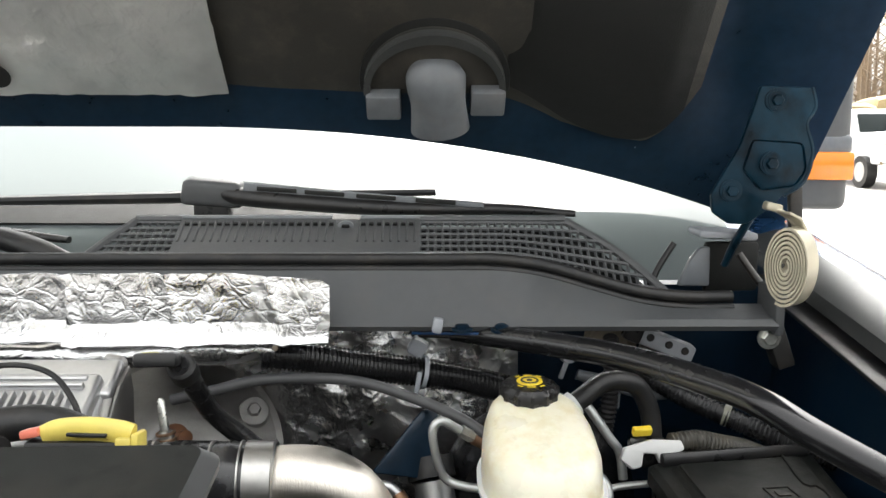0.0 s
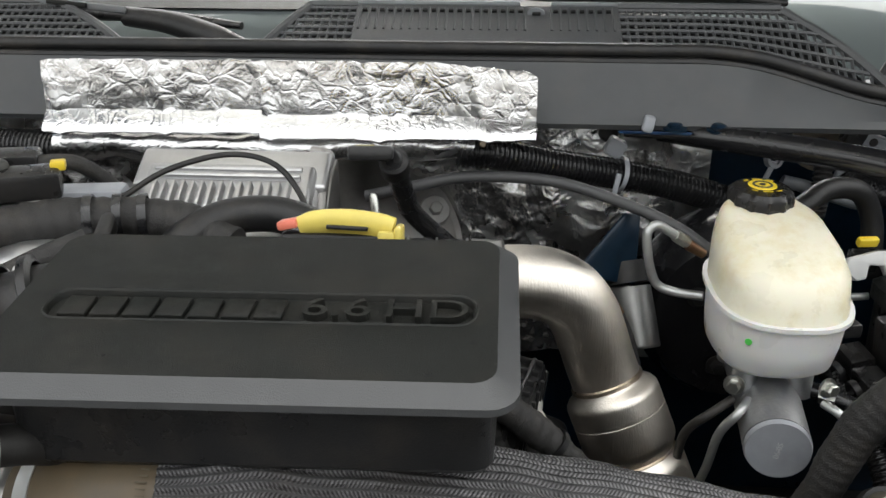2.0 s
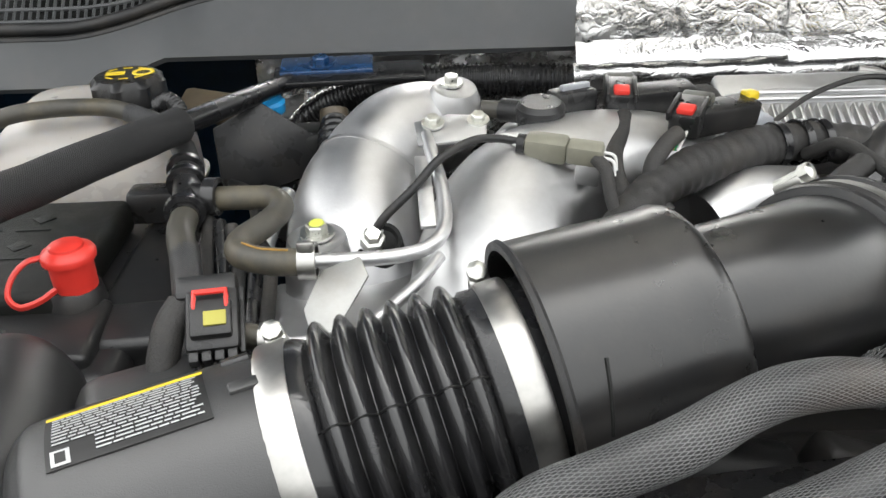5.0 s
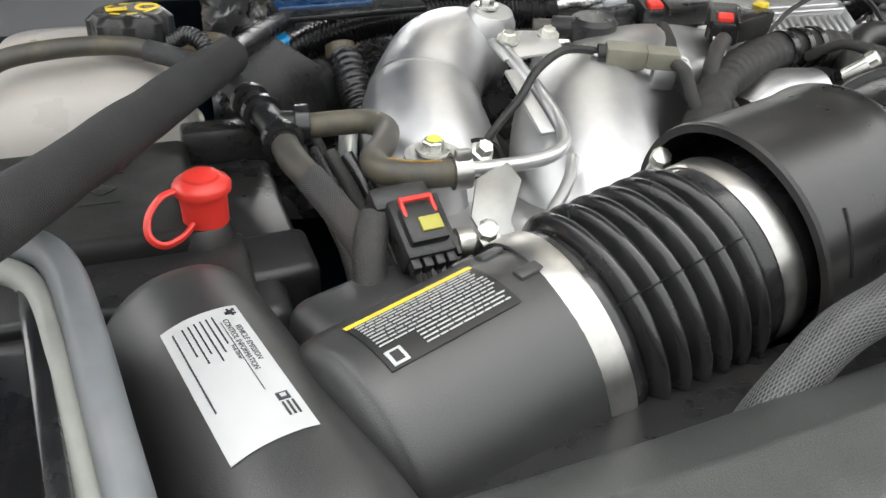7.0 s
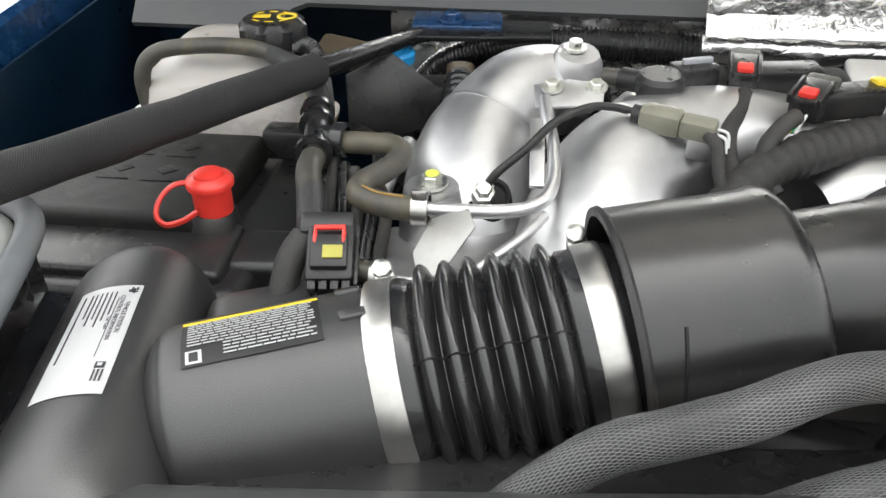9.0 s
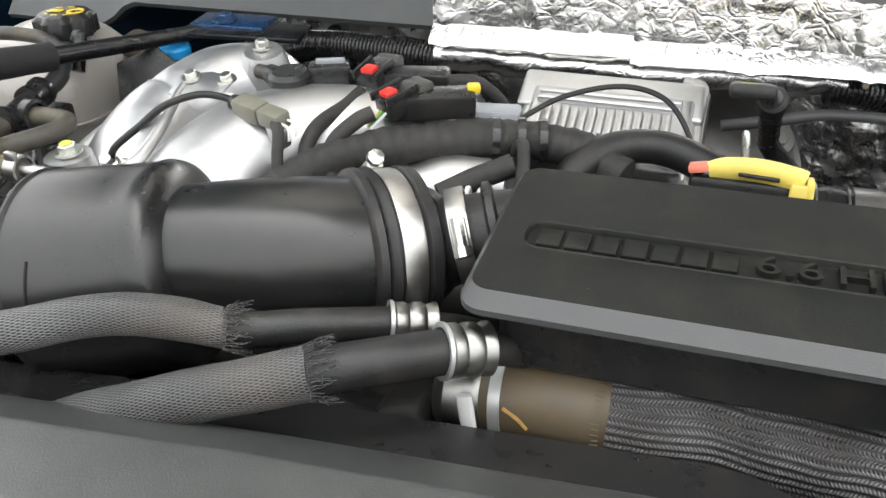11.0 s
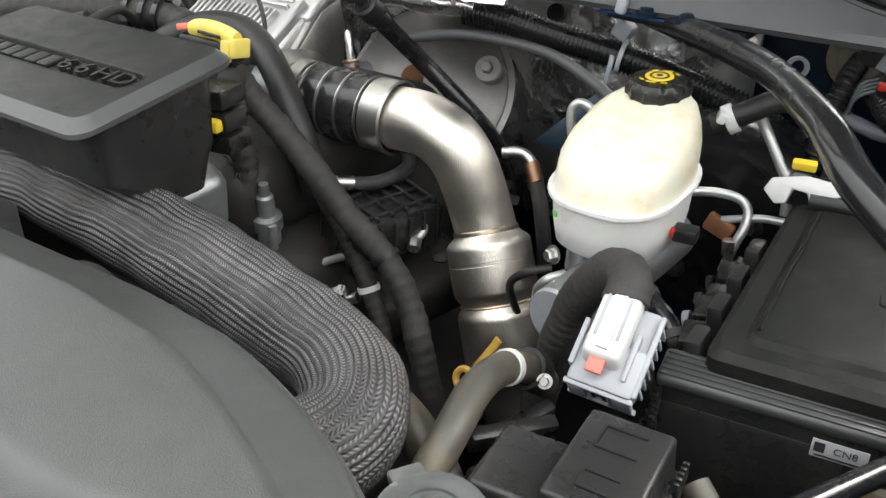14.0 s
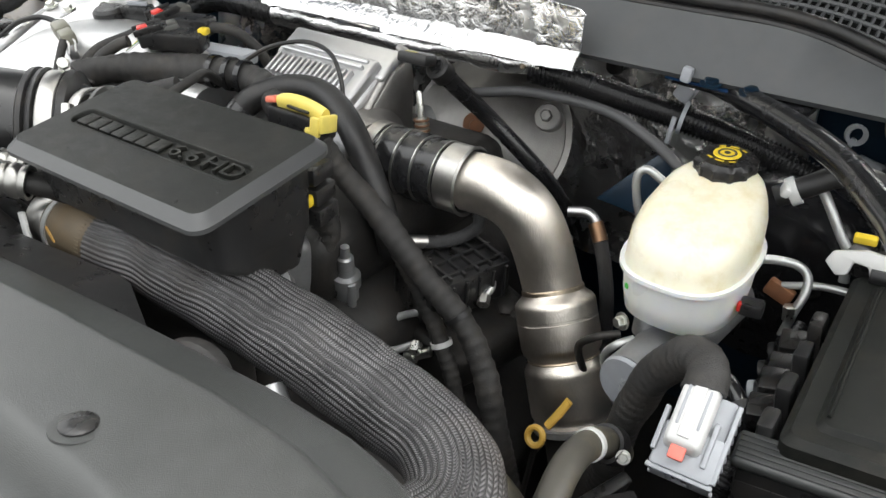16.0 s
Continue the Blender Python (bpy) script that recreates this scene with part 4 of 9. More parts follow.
part("lower_shell", rbox((0.135, 0.09, 0.10), pose(0.850, 1.92, 1.435, 0, 0, -8), 0.022, 4), COWL, g, "charcoal lower shell")
part("back_plate", rbox((0.125, 0.06, 0.20), pose(0.852, 1.94, 1.50, 0, 0, -8), 0.012), COWL, g)
part("marker_lens", rbox((0.105, 0.02, 0.062), pose(0.865, 1.873, 1.483, 0, 0, -8), 0.006), ORANGE, g, "amber marker lens")
part("arm", sweep([(0.42, 2.1, 1.46), (0.60, 2.05, 1.5), (0.75, 1.98, 1.49), (0.81, 1.95, 1.49)], 0.025, n=10), PLASTIC, g)

g = group_at("pickup_truck", (11.7, 20.6, 0.0), "white pickup truck parked across the lot, facing this way", "truck")
part("body", rbox((1.95, 5.4, 0.62), pose(11.7, 22.9, 0.98, 0, 0, 4), 0.12, 4), WHITE_PAINT, g)
part("front_end", rbox((1.94, 0.5, 0.62), pose(11.7, 20.55, 0.92, 0, 0, 4), 0.09, 4), WHITE_PAINT, g)
part("hood", rbox((1.8, 1.5, 0.2), pose(11.7, 21.2, 1.28, -3, 0, 4), 0.08, 3), WHITE_PAINT, g)
part("cab", rbox((1.75, 2.4, 0.75), pose(11.65, 23.0, 1.6, 0, 0, 4), 0.16, 4, taper=0.86), WHITE_PAINT, g)
part("windscreen", rbox((1.45, 0.05, 0.5), pose(11.65, 21.84, 1.62, -24, 0, 4), 0.02), DARK_GLASS, g, "dark glass")
part("grille", rbox((1.0, 0.06, 0.42), pose(11.7, 20.29, 1.02, 0, 0, 4), 0.04), PLASTIC, g, "black grille")
for i in range(4):
    part("grille_bar", rbox((0.94, 0.03, 0.025), pose(11.7, 20.255, 0.88 + 0.09 * i, 0, 0, 4), 0.008), CHROME, g)
for dx in (-0.74, 0.74):
    part("headlight", rbox((0.36, 0.06, 0.2), pose(11.7 + dx, 20.30 + dx * 0.07, 1.08, 0, 0, 4), 0.03), CHROME, g, "clear headlight")
    part("fog_light", rbox((0.16, 0.05, 0.1), pose(11.7 + dx * 0.95, 20.25 + dx * 0.07, 0.6, 0, 0, 4), 0.02), CHROME, g)
    part("mirror", rbox((0.2, 0.1, 0.26), pose(11.65 + dx * 1.5, 21.95 + dx * 0.1, 1.6, 0, 0, 4), 0.03), PLASTIC, g)
    w = part("wheel", turned([(-0.13, 0.3), (-0.13, 0.4), (0.13, 0.4), (0.13, 0.3)], (11.7 + dx * 1.16, 21.15, 0.4), (1, 0, 0), 28), RUBBER, g, "black tyre")
    part("rim", turned([(-0.135, 0.25), (0.135, 0.25)], (11.7 + dx * 1.16, 21.15, 0.4), (1, 0, 0), 20), ALU, w)
    w = part("wheel", turned([(-0.13, 0.3), (-0.13, 0.4), (0.13, 0.4), (0.13, 0.3)], (10.95 + dx * 1.16, 24.75, 0.4), (1, 0, 0), 28), RUBBER, g, "black tyre")
part("bumper", rbox((1.98, 0.2, 0.26), pose(11.7, 20.2, 0.62, 0, 0, 4), 0.05, 3), CHROME, g, "chrome bumper")

# ---- radiator cover in the foreground ----


def shroud_back(x):
    pts = [(-1.3, 0.235), (-1.0, 0.26), (-0.85, 0.277), (-0.64, 0.306), (-0.5, 0.325), (-0.3, 0.346), (-0.18, 0.357), (-0.013, 0.368), (0.06, 0.366), (0.10, 0.358), (0.141, 0.346), (0.186, 0.3285), (0.223, 0.3065), (0.30, 0.303), (0.55, 0.29)]
    return float(np.interp(x, [p[0] for p in pts], [p[1] for p in pts]))


RAMP = spline([(0, 0, 0), (0.004, 0.007, 0), (0.02, 0.016, 0), (0.040, 0.0255, 0), (0.046, 0.028, 0), (0.06, 0.0315, 0), (0.09, 0.033, 0), (1.0, 0.033, 0)], 6)


FRONT = spline([(-1.3, 0.14, 0), (-0.6, 0.205, 0), (-0.1, 0.229, 0), (0.05, 0.225, 0), (0.11, 0.226, 0), (0.15, 0.236, 0), (0.178, 0.252, 0), (0.196, 0.272, 0), (0.208, 0.290, 0), (0.217, 0.313, 0), (0.24, 0.39, 0)], 10)


def plateau_front(x):
    """Where the raised middle of the cover ends towards the grille; it curls back at its end."""
    return float(np.interp(x, FRONT[:, 0], FRONT[:, 1]))


def shroud_at(x, d):
    """The radiator cover's skin: x across, d forward from its rear edge."""
    y = shroud_back(x) - d
    rise = float(np.interp(d, RAMP[:, 0], RAMP[:, 1]))
    f = min(1, max(0, (plateau_front(x) + 0.008 - y) / 0.036))
    f = f * f * (3 - 2 * f)
    e = min(1, max(0, (plateau_front(x) - 0.036 - y) / 0.014))
    step = 0.006 * e * e * (3 - 2 * e)
    return x, y, 1.273 + rise * (1 - f) + 0.004 * f - step - 0.05 * max(0, 0.2 - y) - 0.02 * max(0, x - 0.2)


def shroud_skin(a, b):
    x = -1.30 + 2.17 * a if a < 0.6 else 0.002 + 0.25 * (a - 0.6) / 0.32 if a < 0.92 else 0.252 + 0.25 * (a - 0.92) / 0.08
    return shroud_at(x, 0.75 * b**1.7)


g = group_at("radiator_cover", (-0.5, 0.0, 1.1), "dark grey textured plastic radiator cover", "cover")
part("top", sheet(330, 150, shroud_skin, 0.004), SHROUD, g, angle=75)
part("rear_lip", sweep([(*(Vector(shroud_at(x, 0.0)) + Vector((0, 0.001, -0.001))), 0.0035) for x in np.linspace(-1.3, 0.5, 90)], n=8, sub=1), SHROUD, g)
part("rear_wall", sheet(90, 5, lambda a, b: (-1.3 + 1.8 * a, shroud_back(-1.3 + 1.8 * a) - 0.006 * b, 1.270 - 0.12 * b), 0.004), PLASTIC, g)


def flap(a, b):
    x = -1.28 + 1.13 * a
    w = 0.055 * min(1, (-0.15 - x) / 0.10) + 0.001
    return x, shroud_back(x) + 0.002 + w * b, 1.268 - 0.012 * b - 0.05 * w


# blacker plastic than the cover's, painting in the shade on this backward face
part("rear_flap", sheet(60, 5, flap, 0.003), PLASTIC, g, "rear flap, coloured darker to stand for its shade")

# ---- engine mass ----
g = group_at("engine_block", (-0.42, 0.75, 0.72), "grimy dark diesel engine block deep in the bay", "engine")
part("block", rbox((0.52, 0.56, 0.40), pose(-0.43, 0.76, 0.93), 0.05, 3), DARK, g)
part("valley", rbox((0.44, 0.36, 0.10), pose(-0.44, 0.78, 1.17), 0.03, 3), DARK, g, "grimy valley")
part("left_head", rbox((0.20, 0.5, 0.16), pose(-0.78, 0.72, 1.10, 0, -25, 0), 0.03, 3), DARK, g)
part("right_head", rbox((0.22, 0.5, 0.16), pose(-0.18, 0.80, 0.88, 0, 25, 0), 0.03, 3), DARK, g)
part("front_case", rbox((0.5, 0.06, 0.30), pose(-0.45, 0.47, 1.03), 0.02, 3), DARK, g, "grimy front case")
VM = pose(-0.155, 0.745, 1.128, 0, 6, -14) @ Matrix.Diagonal((1.12, 1.12, 1.0, 1))
g2 = part("valve_cover", rbox((0.066, 0.105, 0.052), VM, 0.006, 2), PLASTIC, g, "black ribbed plastic cover")
for i in range(6):
    part("rib", rbox((0.060, 0.004, 0.006), VM @ pose(0, -0.042 + 0.017 * i, 0.028), 0.0015), PLASTIC, g2)
    part("side_rib", rbox((0.004, 0.004, 0.044), VM @ pose(0.034, -0.042 + 0.017 * i, 0), 0.0012), PLASTIC, g2)
for i in range(3):
    part("rib", rbox((0.004, 0.096, 0.006), VM @ pose(-0.022 + 0.022 * i, 0, 0.028), 0.0015), PLASTIC, g2)
    part("front_rib", rbox((0.004, 0.004, 0.044), VM @ pose(-0.022 + 0.022 * i, -0.0535, 0), 0.0012), PLASTIC, g2)
part("lower_case", rbox((0.14, 0.16, 0.06), pose(-0.16, 0.77, 1.05, 0, 14, -12), 0.015, 3), DARK, g)
hexbolt(g, (-0.115, 0.80, 1.075), (0.3, -0.5, 0.8), 0.012, 0.006, DARK)
hexbolt(g, (-0.121, 0.8, 1.045), (0.3, -0.7, 0.6), 0.013, 0.005, DARK)

# ---- intake cover ----
X0, X1, Y0, Y1 = -0.424, -0.142, 0.405, 0.555


def cov_z(y):
    return 1.333 + (y - Y0) * 0.155


def cov_yaw(x, y):
    """The cover sits turned a little, its driver's side end farther back."""
    return x, y + 0.028 * (x + 0.42)


def cov_ring(dl, dr, df, db, dz, r):
    return [(*cov_yaw(x, y), cov_z(y) + dz) for x, y in rrect(X0 + dl, X1 - dr, Y0 + df, Y1 - db, r)]


def cov_low(dl, dr, df, db, z, r, rise=0.0):
    return [(*cov_yaw(x, y), z + rise * (y - Y0)) for x, y in rrect(X0 + dl, X1 - dr, Y0 + df, Y1 - db, r)]


g = group_at("engine_cover", (-0.288, 0.49, 1.24), "black grained plastic engine cover with a raised nameplate", "engine cover")
part("lower_body", loft([cov_low(0.026, 0.016, 0.075, 0.03, 1.250, 0.015), cov_low(0.022, 0.013, 0.026, 0.024, 1.279, 0.012), cov_low(0.020, 0.012, 0.020, 0.02, 1.285, 0.012), cov_ring(0.018, 0.010, 0.017, 0.012, -0.010, 0.02), cov_ring(0.012, 0.01, 0.014, 0.01, -0.004, 0.02)]), PLASTIC, g, "glossy black lower body")
# the rim's lighter grey paints in the sky caught by its slope
part("lip", loft([cov_ring(0.012, 0.01, 0.014, 0.01, -0.004, 0.02), cov_ring(0, 0, 0, 0, -0.003, 0.016), cov_ring(0.0, 0.0, 0.0, 0.0, 0.001, 0.016), cov_ring(0.005, 0.0115, 0.0100, 0.005, 0.0080, 0.012)], caps=False), LIP, g, "smooth chamfered rim, its sky reflection put into a lighter grey")
top0 = cov_ring(0.005, 0.0115, 0.0100, 0.005, 0.0080, 0.012)
RX0, RX1, RY0, RY1 = -0.399, -0.166, 0.4615, 0.4875


def rec(d, dz):
    return [(*cov_yaw(x, y), cov_z(y) + 0.0080 + dz) for x, y in rrect(RX0 + d, RX1 - d, RY0 + d, RY1 - d, 0.010 - d)]


part("top_face", loft([top0, rec(-0.0016, 0.0), rec(-0.0008, 0.0008), rec(0, 0.0), rec(0.0008, -0.0035), rec(0.0009, -0.0036)], first=False), COVER, g, angle=20)
def badge(x):
    """The pose of a raised sign on the nameplate, x across."""
    return frame_at((*cov_yaw(x, 0.4745), cov_z(0.4745) + 0.0062), (1, 0.028, 0), (-0.028, 1, 0.155))


cx = RX0 + 0.006
for i in range(7):
    w = 0.0178
    bar = prism([(-w / 2 + 0.0015, -0.0088), (w / 2 - 0.0012, -0.0088), (w / 2 - 0.0002, 0.0088), (-w / 2 + 0.0025, 0.0088)], 0.0034, badge(cx + w / 2) @ pose(0, 0, -0.002), 0.0009)
    part("nameplate_bar", bar, COVER, g, "plain raised bar of the nameplate")
    cx += w
for words, at, name, lab in (("6.6", 0.158, "raised_number", "raised 6.6 moulded in black plastic"), ("HD", 0.207, "raised_letters", "raised HD moulded in black plastic")):
    bm = text_mesh(words, 0.0245, 0.0026)
    bm.transform(badge(RX0 + at) @ Matrix.Diagonal((1.32, 1, 1, 1)))
    part(name, bm, COVER, g, lab)
for x, y, r in ((-0.350, 0.430, 0.0012), (-0.187, 0.421, 0.0022), (-0.166, 0.447, 0.0016)):
    part("nick", turned([(0, r), (0.0004, r * 0.8)], (*cov_yaw(x, y), cov_z(y) + 0.0080), (0, -0.155, 1), 8), BLACK_AND_SHADE, g, "small dark nick")

# ---- air intake ----
A_BOX, A_CL1, A_CL2 = Vector((-1.0, 0.329, 1.245)), Vector((-0.861, 0.384, 1.259)), Vector((-0.737, 0.410, 1.287))
N_L = Vector((-0.634, 0.4365, 1.312))
R_OUT, R_CL1, R_CL2 = 0.0645, 0.0655, 0.0600
g = group_at("intake_duct", (-0.62, 0.42, 1.22), "smooth satin black plastic intake duct with a wide middle", "air duct")
part("narrow_tube", sweep([(-0.654, 0.431, 1.311, 0.051), (*N_L, 0.0514), (-0.597, 0.448, 1.314, 0.0530), (-0.560, 0.467, 1.311, 0.0550), (-0.535, 0.489, 1.304, 0.0562), (-0.518, 0.506, 1.300, 0.0562)], n=64), TUBE_PLASTIC, g)
W_R, W_L = Vector((-0.636, 0.4385, 1.305)), Vector((-0.729, 0.417, 1.289))
wx = (W_L - W_R).normalized()
wn2 = (W_L - W_R).length
part("wide_shell", turned([(-0.012, 0.048), (-0.010, 0.058), (-0.006, 0.0685), (-0.002, 0.0735), (0.004, 0.0755), (0.012, 0.0745), (0.03, 0.0752), (0.06, 0.0770), (wn2, 0.0785), (wn2 + 0.001, 0.0745), (wn2 - 0.004, 0.0730), (0.02, 0.0700), (0.012, 0.04)], W_R, wx, 72), TUBE_PLASTIC, g)
part("shell_edge", turned([(-0.002, 0.0785), (0.0, 0.0805), (0.003, 0.0798), (0.003, 0.0745), (-0.002, 0.0745)], W_L, wx, 72, caps=False), RUBBER, g, "rough trimmed black edge")
sc = W_R + wx * 0.074
sq = Vector((-0.708, 0.352, 1.335)) - sc
sq = (sq - wx * sq.dot(wx)).normalized()
st2 = wx.cross(sq)
if st2.z > 0:
    st2 = -st2
# slit drawn as a near-black bead, its shade in the colour
part("slit", sweep([(*(sc + wx * 0.006 * k / 8 + (sq * math.cos(k * 0.065 - 0.05) + st2 * math.sin(k * 0.065 - 0.05)) * 0.0778), 0.0011) for k in range(9)], n=6, sub=1), BLACK_AND_SHADE, g, "thin near-black bead standing in for a shaded slit")

cx1 = (A_CL2 - A_CL1).normalized()
L = (A_CL2 - A_CL1).length


def bellows_r(d):
    """The bellows narrows a little towards the duct."""
    return R_CL1 + (R_CL2 - R_CL1) * d / L


g = group_at("rubber_bellows", (-0.80, 0.40, 1.2), "shiny black ribbed rubber intake bellows", "bellows")
RIB0, RIB1, RIBS = 0.020, L - 0.021, 6
pitch = (RIB1 - RIB0) / RIBS
part("box_cuff", turned([(-0.010, 0.052), (-0.010, R_CL1 - 0.001), (-0.007, R_CL1), (0.013, R_CL1), (RIB0 - 0.002, bellows_r(RIB0) - 0.001), (RIB0 + 0.001, bellows_r(RIB0) - 0.003), (RIB0 + 0.001, 0.05)], A_CL1, cx1, 72), RUBBER_SHINE, g, "smooth rubber cuff", angle=60)
prof = []
for i in range(RIBS):
    for f, h in ((0.02, -0.0035), (0.16, 0.0005), (0.30, 0.0048), (0.44, 0.0066), (0.56, 0.0066), (0.70, 0.0048), (0.84, 0.0005), (0.98, -0.0035)):
        d = RIB0 + (i + f) * pitch
        prof.append((d, bellows_r(d) + h))
part("ribs", turned(prof, A_CL1, cx1, 72), RUBBER_SHINE, g, angle=60)
part("duct_cuff", turned([(RIB1 - 0.001, 0.05), (RIB1 - 0.001, bellows_r(RIB1) - 0.003), (RIB1 + 0.002, bellows_r(RIB1)), (L + 0.010, R_CL2), (L + 0.012, R_CL2 - 0.001), (L + 0.045, 0.0565), (L + 0.05, 0.05)], A_CL1, cx1, 72), RUBBER_SHINE, g, "smooth rubber cuff", angle=60)
out = (Vector((0, -0.70, 0.72)) - cx1 * cx1.dot(Vector((0, -0.70, 0.72)))).normalized()
part("mould_line", sweep([(*(A_CL1 + cx1 * d + out * (r + 0.0002)), 0.0007) for d, r in prof], n=5, sub=1), RUBBER, g, "thin mould parting line")
hose_clamp("band_clamp", A_CL1 + cx1 * 0.001, cx1, R_CL1, 0.017, (0.1, 0.85, 0.6), group="intake clamps")
hose_clamp("band_clamp", A_CL2 - cx1 * 0.002, cx1, R_CL2, 0.017, (0.1, 0.85, 0.6), group="intake clamps")

g = group_at("air_filter_box", (-1.03, 0.33, 1.05), "black plastic air filter box with labels", "air filter box")
# the housing is an arch whose crown runs towards the grille
E_C = Vector((-1.0285, 0.3480, 1.3045))
e_ax = Vector((0.250, -0.968, 0.012)).normalized()
e_rt = Vector((0.968, 0.250, 0.0)).normalized()


def crown(u):
    """How far the arch has dropped at u across it."""
    k = min(1.0, abs(u) / (0.062 if u < 0 else 0.047))
    return 0.074 * (1 - (1 - k ** 2.3) ** (1 / 2.1))


def arch(v, half=1.0, drop=0.0):
    """A section of the housing at v along its crown."""
    row = [(-0.060, -0.24), (-0.062, -0.12), (-0.062, -0.085)]
    row += [(u, -crown(u)) for u in np.r_[np.linspace(-0.0618, -0.045, 8), np.linspace(-0.04, 0.034, 13), np.linspace(0.037, 0.0468, 7)]]
    row += [(0.047, -0.085), (0.049, -0.12), (0.052, -0.24)]
    return [tuple(E_C + e_ax * v + e_rt * (u * half) + Vector((0, 0, w - drop - (1 - half) * 0.02))) for u, w in row]


part("housing", loft([arch(v, h, d) for v, h, d in ((-0.1285, 0.55, 0.045), (-0.1275, 0.72, 0.026), (-0.125, 0.84, 0.014), (-0.120, 0.92, 0.006), (-0.112, 0.97, 0.002), (-0.10, 1.0, 0.0), (-0.05, 1.0, 0.0), (0.0, 1.0, 0.0), (0.05, 1.0, 0.0), (0.085, 1.01, 0.001), (0.11, 1.01, 0.004), (0.13, 1.0, 0.012), (0.145, 0.96, 0.03), (0.15, 0.9, 0.055))]), AIRBOX, g, angle=50)
lx = (A_CL1 - A_BOX).normalized()
part("outlet", sweep([(*(A_BOX + lx * 0.004), 0.040), (*(A_BOX + lx * 0.008), 0.052), (*(A_BOX + lx * 0.015), 0.0605), (*(A_BOX + lx * 0.027), R_OUT), (*(A_CL1 * 0.5 + A_BOX * 0.5), R_OUT), (*(A_CL1 - lx * 0.018), R_OUT), (*(A_CL1 - lx * 0.010), R_OUT - 0.003)], n=56), AIRBOX, g)
part("rear_lobe", rbox((0.085, 0.06, 0.10), pose(-0.957, 0.425, 1.236, 0, -4, 20), 0.018, 4), AIRBOX, g)
part("front_lobe", rbox((0.10, 0.10, 0.12), pose(-0.895, 0.295, 1.165, 0, -8, 20), 0.03, 4), AIRBOX, g)
for k in range(3):
    a = radians(40 + 28 * k)
    up3 = Vector((0, 0, 1)) - lx * lx.z
    rib_at = A_CL1 - lx * 0.022 + (up3.normalized() * math.sin(a) + lx.cross(up3).normalized() * -math.cos(a)) * -R_OUT * (-1)
    part("locking_rib", rbox((0.016, 0.008, 0.005), frame_at(rib_at, lx, lx.cross(rib_at - A_CL1)), 0.0015), AIRBOX, g)


def em_pt(u, v, h=0.0):
    """A point of the emission label: u across the arch, v towards its rear end."""
    w = u - 0.0095
    d = (crown(w + 0.001) - crown(w - 0.001)) / 0.002
    up = (Vector((0, 0, 1)) + e_rt * d).normalized()
    return E_C - e_ax * v + e_rt * w + Vector((0, 0, -crown(w))) + up * h


def em_patch(u0, u1, v0, v1, h, n=6):
    return sheet(n, 3, lambda a, b: em_pt(u0 + (u1 - u0) * a, v0 + (v1 - v0) * b, h), 0.0003)


lab = part("emission_label", em_patch(-0.0195, 0.0195, -0.0545, 0.0545, 0.0006, 10), LABEL_WHITE, g, "silver-white emission label with black print")


def label_words(words, size, x, y, parent):
    bm = text_mesh(words, size, 0.00005)
    turn = pose(0, 0, 0, 0, 0, -90)
    for v in bm.verts:
        p = turn @ v.co
        v.co = em_pt(x + p.x, y + p.y, 0.0011 + p.z)
    return part("print", bm, INK, parent)


label_words("VEHICLE EMISSION", 0.0040, 0.0140, 0.0180, lab)
label_words("CONTROL INFORMATION", 0.0040, 0.0100, 0.0180, lab)
label_words("Fuel: Diesel", 0.0028, 0.0064, 0.012, lab)
for i in range(6):
    w = 0.026 + 0.012 * ((i * 37) % 5) / 4
    part("print_bar", em_patch(0.0046 - i * 0.0030, 0.0054 - i * 0.0030, 0.047 - w, 0.047, 0.0011, 1), INK, lab)
part("print_bar", em_patch(-0.0152, -0.0144, -0.022, 0.047, 0.0011, 1), INK, lab)
part("print_bar", em_patch(0.0074, 0.0077, -0.022, 0.040, 0.0011, 1), INK, lab)
rng = random.Random(5)
for i in range(5):
    for j in range(5):
        if rng.random() < 0.62:
            part("print_square", em_patch(0.0105 + 0.0014 * i, 0.0117 + 0.0014 * i, 0.0445 + 0.0014 * j, 0.0457 + 0.0014 * j, 0.0011, 1), INK, lab)
part("maker_mark", em_patch(0.0100, 0.0155, -0.0325, -0.027, 0.0011, 1), INK, lab)
part("maker_mark", em_patch(0.0115, 0.0140, -0.0310, -0.0285, 0.0015, 1), LABEL_WHITE, lab)
for i in range(3):
    part("print_bar", em_patch(0.0148 - 0.0022 * i, 0.0158 - 0.0022 * i, -0.044, -0.034, 0.0011, 1), INK, lab)

# warning label wrapped over the outlet
LC = A_BOX + lx * ((Vector((-0.934, 0.3535, 1.25)) - A_BOX).dot(lx))
lz = Vector((0, 0, 1)) - lx * lx.z
lz.normalize()
ly = lz.cross(lx)


def lab_pt(u, v, h=0.0):
    a = v / R_OUT
    return LC + lx * u + (lz * math.cos(a) + ly * math.sin(a)) * (R_OUT + h)


def lab_patch(u0, u1, v0, v1, h):
    return sheet(2, 6, lambda a, b: lab_pt(u0 + (u1 - u0) * a, v0 + (v1 - v0) * b, h), 0.0003)


wl_ob = part("warning_label", lab_patch(-0.0395, 0.0395, -0.0215, 0.0165, 0.0010), LABEL_BLACK, g, "black warning label with white print and a yellow stripe")
part("stripe", lab_patch(-0.0395, 0.0395, 0.0165, 0.0205, 0.0012), YELLOW, wl_ob, "yellow stripe")
rng = random.Random(11)
